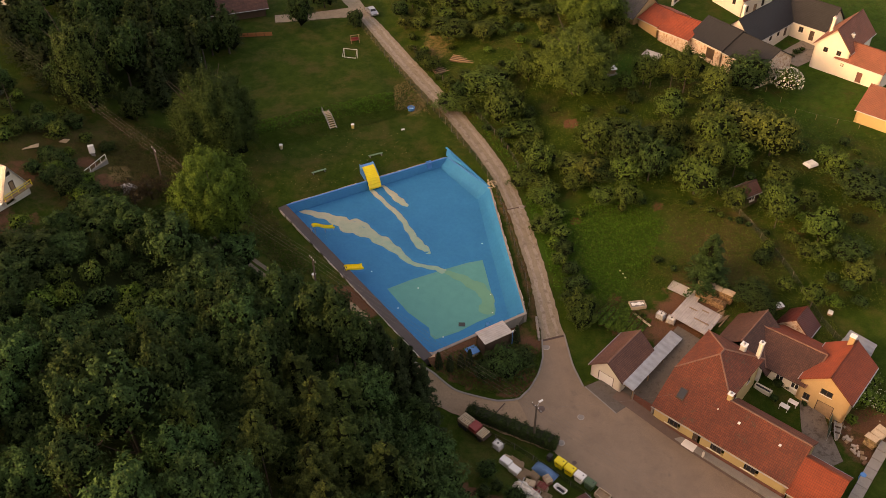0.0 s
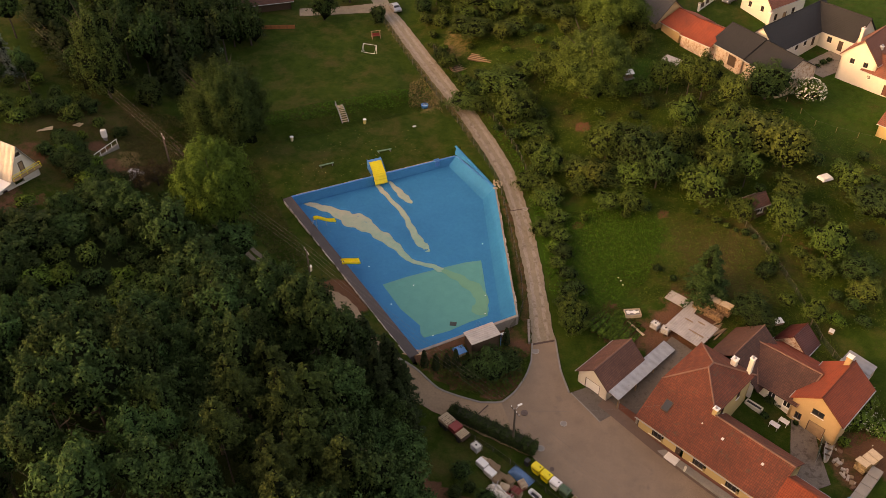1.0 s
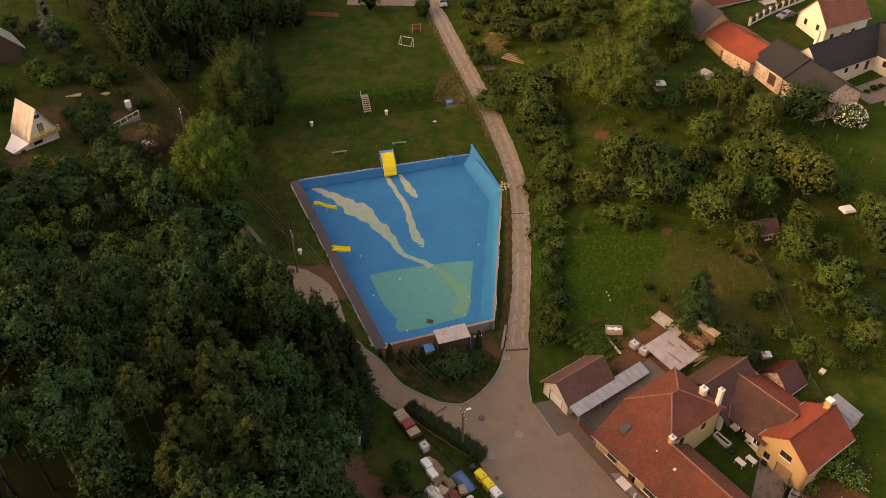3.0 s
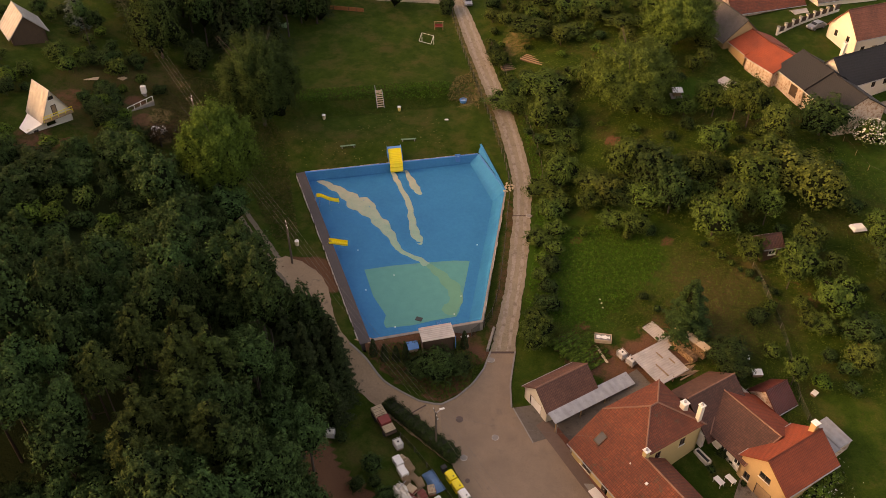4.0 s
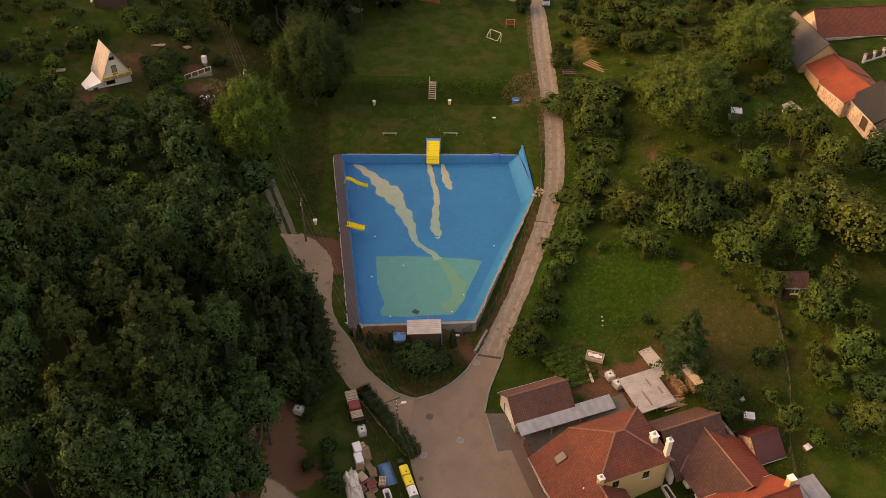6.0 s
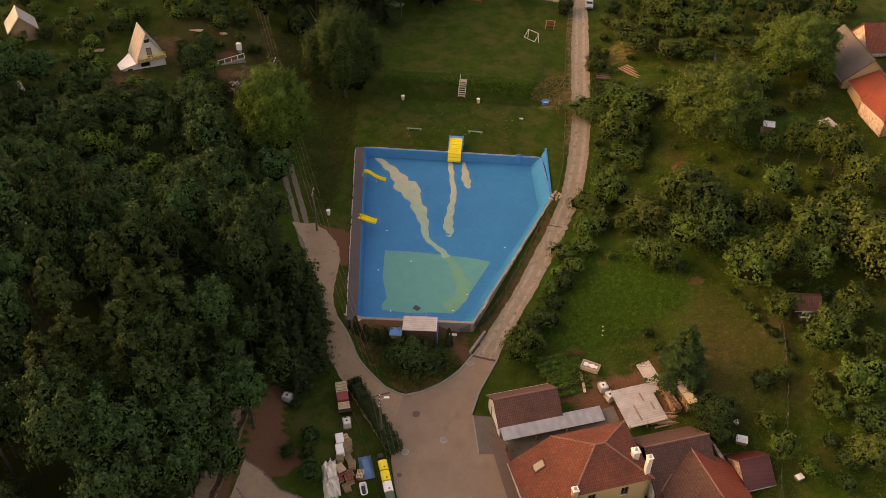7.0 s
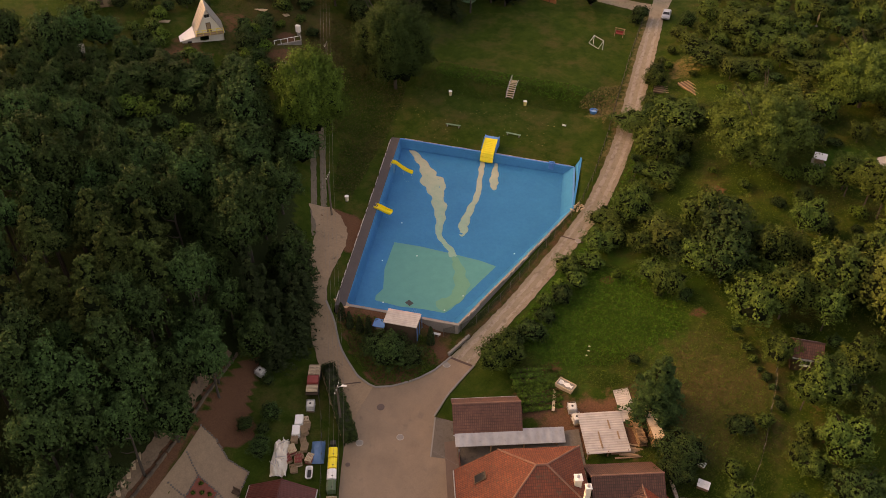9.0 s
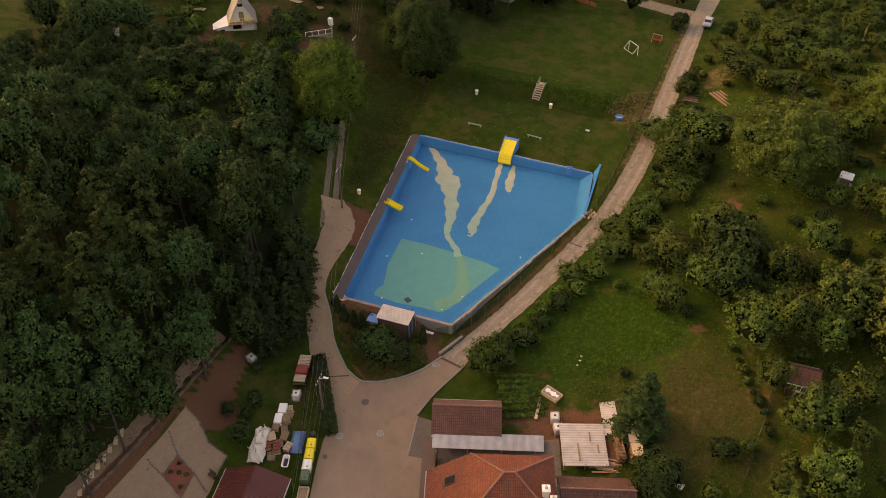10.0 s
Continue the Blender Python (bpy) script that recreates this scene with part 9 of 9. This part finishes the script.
for x, y, turn, w in ((-66.5, 113.0, 20, 1.3), (-62.5, 116.0, -10, 1.0), (-72.0, 95.0, 40, 1.2), (-69.5, 92.5, 0, 0.9)):
    ob = thing("timber_boards", x, y, here(x, y), turn, "pile of pale boards on the plot", "boards", "board piles")
    for k in range(5):
        part("board", box(bmesh.new(), -w, w, -0.5 + k * 0.22, -0.32 + k * 0.22, 0.02, 0.1 + 0.03 * (k % 2)), PALE_WOOD, ob)


# ---- hedges, thujas, beds, meadow ----
def hedge_mesh(seed, L, W, H, n, leaf, material):
    rng = np.random.default_rng(seed)
    u = rng.uniform(-1, 1, (n, 3))
    face = rng.integers(0, 3, n)
    sign = rng.choice([-1, 1], n)
    for k in range(3):
        u[face == k, k] = sign[face == k] * rng.uniform(0.8, 1.05, (face == k).sum())
    u[:, 2] = np.abs(u[:, 2])
    e = u.copy()
    wob = 1 + 0.12 * np.sin(u[:, 0:1] * L * 2.1) + 0.08 * rng.normal(0, 1, (n, 1))
    p = u * np.array([L / 2, W / 2, H]) * np.concatenate([np.ones((n, 1)), wob, wob], 1)
    return leaf_mesh("foliage", blades(p, e, leaf, rng), material)


hedge = thing("hedge", 12.4, 71.0, here(12.4, 71.0) - 0.2, -24, "clipped dark green hedge along the lane", "hedge")
link("foliage", hedge_mesh(61, 12.5, 1.7, 1.9, 9500, 0.2, LEAF_DARK), hedge)
# solid box in a near-black colour, painted as the shade within the hedge
part("shade_core", box(bmesh.new(), -6.0, 6.0, -0.66, 0.66, -0.2, 1.7), surface("hedge_shade", (0.02, 0.026, 0.012), 0.9), hedge)
for x, y in ((2.3, 79.5), (3.9, 79.6), (5.4, 80.2), (6.6, 80.8), (13.4, 86.2)):
    ob = thing("thuja", x, y, here(x, y), 0, "slim dark green thuja below the pool", "thuja", "thujas below the pool")
    rngn = np.random.default_rng(int(x * 10))
    h = rngn.uniform(2.6, 3.2)
    z = rngn.uniform(0, 1, 900)
    a = rngn.uniform(0, math.tau, 900)
    r = 0.55 * (1 - z) ** 0.55 * rngn.uniform(0.75, 1.1, 900) + 0.05
    p = np.stack([r * np.cos(a), r * np.sin(a), z * h], 1)
    link("foliage", leaf_mesh("foliage", blades(p, np.stack([np.cos(a), np.sin(a), 0 * a + 0.3], 1), 0.2, rngn), NEEDLE), ob)
    part("stem", rod(bmesh.new(), (0, 0, -0.2), (0, 0, h * 0.9), 0.08, 0.03), BARK, ob)


def tufts(name, outline, n, size, high, material, seed, label, kind="stuff"):
    """Blades standing on the land inside an outline."""
    rng = np.random.default_rng(seed)
    xs = [p[0] for p in outline]
    ys = [p[1] for p in outline]
    x, y = rng.uniform(min(xs), max(xs), n * 3), rng.uniform(min(ys), max(ys), n * 3)
    ok = inside(outline, x, y)
    x, y = x[ok][:n], y[ok][:n]
    z = ground(x, y)
    p = np.stack([x, y, z + high * rng.uniform(0.3, 1.0, len(x))], 1)
    e = np.stack([rng.normal(0, 0.6, len(x)), rng.normal(0, 0.6, len(x)), np.ones(len(x))], 1)
    ob = link(name, leaf_mesh(name, blades(p, e, size, rng, 0.4), material))
    return tagged(ob, label, name.replace("_", " "), "", kind)


LEAF_GRASS = leaves("meadow_grass", (0.036, 0.060, 0.010), (0.078, 0.105, 0.020), 0.0)
LEAF_BANK = leaves("bank_grass", (0.018, 0.036, 0.007), (0.050, 0.085, 0.016), 0.0)
LEAF_LUSH = leaves("lush_grass", (0.030, 0.078, 0.008), (0.062, 0.145, 0.016), 0.0)
LEAF_ROUGH = leaves("rough_olive_grass", (0.030, 0.036, 0.010), (0.080, 0.076, 0.026), 0.0)
MEADOW = [(21, 92), (20, 113), (30, 117), (47, 113), (58, 98), (61, 86), (66, 78), (60, 74), (56, 86), (48, 87), (40, 97), (34, 95), (26, 90)]
tufts("meadow_grass", MEADOW, 42000, 0.19, 0.2, LEAF_GRASS, 71, "rough uncut grass of the garden meadow")
tufts("lush_grass", [(21, 94), (20, 112), (29, 116), (38, 110), (34, 99), (28, 94)], 22000, 0.19, 0.2, LEAF_LUSH, 72, "lush bright green grass beside the road")
tufts("orchard_grass", [(17, 118), (0, 150), (-8, 166), (36, 190), (52, 148), (78, 130), (76, 92), (60, 92), (50, 112), (34, 118)], 42000, 0.26, 0.25, LEAF_GRASS, 73, "rough grass under the orchard trees")
tufts("bank_grass", [(-36, 131.5), (-4, 147), (-6.5, 151), (-38, 135.5)], 7000, 0.3, 0.2, LEAF_LUSH, 74, "long grass on the bank of the lawn")
tufts("verge_grass", [(17.0, 85), (16.3, 80), (13.4, 76.6), (8, 76.9), (2, 79.4), (4, 81.6), (12, 86)], 4200, 0.3, 0.3, LEAF_GRASS, 75, "grass and weeds on the corner island")
tufts("vegetable_bed", [(26.8, 88.2), (29.6, 93.6), (31.0, 92.4), (29.2, 88.0)], 1700, 0.34, 0.4, LEAF_HEDGE, 76, "rows of leafy vegetables in the garden")
tufts("hillside_grass", [(-52, 108), (-46, 108), (-30, 104), (-22, 96), (-18, 97), (-34, 122), (-44, 132), (-58, 124)], 11000, 0.34, 0.35, LEAF_ROUGH, 77, "rough grass beside the farm track")
bloom = thing("flowering_bush", 65.6, 145.0, here(65.6, 145), 0, "round bush covered with white blossom", "bush")
link("crown", BUSH[1][1], bloom)
bloom.scale = (1.9, 1.9, 1.9)
rngn = np.random.default_rng(78)
d = rngn.normal(0, 1, (420, 3))
d /= np.linalg.norm(d, axis=1)[:, None]
d[:, 2] = np.abs(d[:, 2])
link("blossom", leaf_mesh("blossom", blades(d * np.array([1.75, 1.75, 1.45]) + np.array([0, 0, 1.1]), d, 0.13, rngn, 0.9), BLOSSOM), bloom)
for x, y, s in ((60.2, 77.6, 1.5), (61.6, 79.6, 1.4), (62.6, 76.2, 1.2)):
    bed = plant("bush", BUSH[1], x, y, x * 10, s * 1.5, s * 1.6, "bushy perennials with pale flowers by the barn", "bush", "flower beds by the barn")
    rngn = np.random.default_rng(int(x))
    d = np.stack([rngn.normal(0, 1.1, 130), rngn.normal(0, 1.1, 130), rngn.uniform(1.0, 1.8, 130)], 1) * s * 0.75
    link("blossom", leaf_mesh("blossom", blades(d, d * 0 + np.array([0, 0, 1.0]), 0.14, rngn, 0.9), BLOSSOM), bed)

# ---- vegetable plot beside the garage ----
for k in range(7):
    x, y = 26.9 + 0.84 * k, 92.3 - 0.63 * k
    row = thing("vegetable_row", x, y, here(x, y) - 0.05, 53, "dense row of dark leafy vegetables in the garden", "vegetables", "vegetable rows")
    link("foliage", hedge_mesh(90 + k, 6.6 - 0.25 * k, 0.7, 0.42 + 0.1 * (k % 3), 900, 0.24, LEAF_HEDGE), row)
    part("soil_ridge", box(bmesh.new(), -3.0, 3.0, -0.3, 0.3, -0.2, 0.16, None, 0.05), surface("garden_soil", (0.06, 0.04, 0.026), 0.95, vary=0.4) if "garden_soil" not in bpy.data.materials else bpy.data.materials["garden_soil"], row)

# ---- low stone wall between the wood and the corner plot ----
plot_wall = thing("plot_wall", 0, 0, 0, 0, "low brown stone wall below the wood", "wall", kind="structure")
WALL_LINE = [Vector(p) for p in ((12.6, 35.0), (9.9, 41.5), (7.9, 47.0), (5.1, 53.6), (1.6, 59.4), (-1.7, 64.8))]
rng = random.Random(81)
stone_mats = [surface("plot_stone", (0.11, 0.08, 0.055), 0.95, vary=0.4, coarse=2), surface("plot_stone_dark", (0.075, 0.055, 0.04), 0.95, vary=0.4, coarse=2)]
stones = [[meshed("stone", box(bmesh.new(), -0.42 * w, 0.42 * w, -0.15, 0.15, -0.5, 0.26 + 0.08 * w, None, 0.04), m) for w in (0.8, 1.0, 1.25)] for m in stone_mats]
PATH_EARTH = surface("trodden_path_earth", (0.17, 0.115, 0.075), 0.95, vary=0.35, coarse=0.8, fine=4, bump=0.6, dirt=(0.08, 0.06, 0.04), dirt_at=0.55)
strip("garden_track", [(p.x - 2.0, p.y - 0.9) for p in WALL_LINE], [(p.x - 0.55, p.y - 0.25) for p in WALL_LINE], PATH_EARTH, "trodden earth path beside the low wall", "path", 0.12, 5, 0.6, 0.15)
for a, b in zip(WALL_LINE, WALL_LINE[1:]):
    d = (b - a).normalized()
    run = 0.4
    while run < (b - a).length:
        p = a + d * run
        ob = link("stone", rng.choice(rng.choice(stones)), plot_wall)
        ob.matrix_basis = pose(p.x, p.y, here(p.x, p.y) + rng.uniform(-0.12, 0.05), rng.uniform(-3, 3), 0, math.degrees(math.atan2(d.y, d.x)) + rng.uniform(-6, 6))
        run += rng.uniform(0.7, 0.95)

# ---- bank between the lawns, fallen leaves, orchard beds ----
def slope(u, v):
    """A place along and up the bank above the pool."""
    return (-26 + ACROSS.x * u + NORTH.x * v, 114.6 + ACROSS.y * u + NORTH.y * v)


tufts("bank_grass", [slope(-6, 15.5), slope(34, 15.5), slope(34, 21), slope(-6, 21)], 9000, 0.22, 0.2, LEAF_BANK, 74, "rank dark grass on the bank between the lawns")
LEAF_DRY = leaves("dry_grass", (0.10, 0.085, 0.030), (0.24, 0.19, 0.085), 0.0)
tufts("dry_grass", [(-9.5, 143.5), (-5.0, 145.0), (-2.2, 142.0), (-4.6, 148.6), (-8.0, 154.5), (-10.4, 152.0)], 1500, 0.3, 0.5, LEAF_DRY, 79, "tall dry grass at the end of the bank")
DRY_LEAF = leaves("dry_leaf", (0.14, 0.115, 0.05), (0.27, 0.22, 0.11), 0.0)
tufts("fallen_leaves", [slope(-4, 1.5), slope(26, 1.5), slope(26, 15), slope(-4, 15)], 210, 0.26, 0.04, DRY_LEAF, 75, "pale fallen leaves scattered on the lawn")
tufts("verge_grass", [(19.6, 96), (18.0, 107), (16.0, 116), (13.6, 124), (6.2, 141), (-6.8, 164.5), (-4.6, 165.5), (8.4, 142), (16, 124.5), (18.6, 116), (20.6, 107), (22, 96)], 7000, 0.34, 0.3, LEAF_LUSH, 76, "tall grass of the verge beside the road")


def garden_bed(x, y, turn, L, W, rows, label):
    ob = thing("garden_bed", x, y, here(x, y), turn, label, "garden bed", "orchard beds")
    part("soil", box(bmesh.new(), -L / 2, L / 2, -W / 2, W / 2, -0.3, 0.08, None, 0.03), surface("bed_soil", (0.10, 0.06, 0.04), 0.95, vary=0.4) if "bed_soil" not in bpy.data.materials else bpy.data.materials["bed_soil"], ob)
    for k in range(rows):
        v = -W / 2 + W * k / (rows - 1)
        part("board", box(bmesh.new(), -L / 2, L / 2, v - 0.06, v + 0.06, 0, 0.2), WOOD, ob)


garden_bed(-0.6, 158.0, 29, 4.0, 2.4, 4, "plank-edged vegetable bed in the orchard")
garden_bed(3.6, 160.2, -17, 5.2, 2.2, 4, "plank-edged vegetable bed in the orchard")
plant("bush", BUSH[2], -21.5, 177.6, 40, 3.6, 2.5, "leafy bush beside the red garden seat", "bush")

# ---- the far garden: folded parasol, paddling pool ----
x, y = 10.4, 191.0
parasol = thing("folded_parasol", x, y, here(x, y), 0, "folded ochre parasol on a pole in the garden", "parasol")
part("pole", rod(bmesh.new(), (0, 0, -0.2), (0, 0, 2.9), 0.03), STEEL, parasol)
part("canopy", rod(rod(bmesh.new(), (0, 0, 1.0), (0, 0, 1.7), 0.12, 0.24, 10), (0, 0, 1.7), (0, 0, 2.85), 0.24, 0.05, 10), OCHRE, parasol)
part("base", rod(bmesh.new(), (0, 0, -0.1), (0, 0, 0.12), 0.35, 0.3, 12), CONCRETE, parasol)
x, y = 7.6, 189.6
paddling = thing("paddling_pool", x, y, here(x, y), 0, "small round blue paddling pool on the grass", "pool")
part("wall", rod(bmesh.new(), (0, 0, -0.2), (0, 0, 0.4), 0.95, 1.0, 20), BLUE_PAINT, paddling)
part("water", rod(bmesh.new(), (0, 0, 0.3), (0, 0, 0.405), 0.88, 0.88, 20), GLASS, paddling)
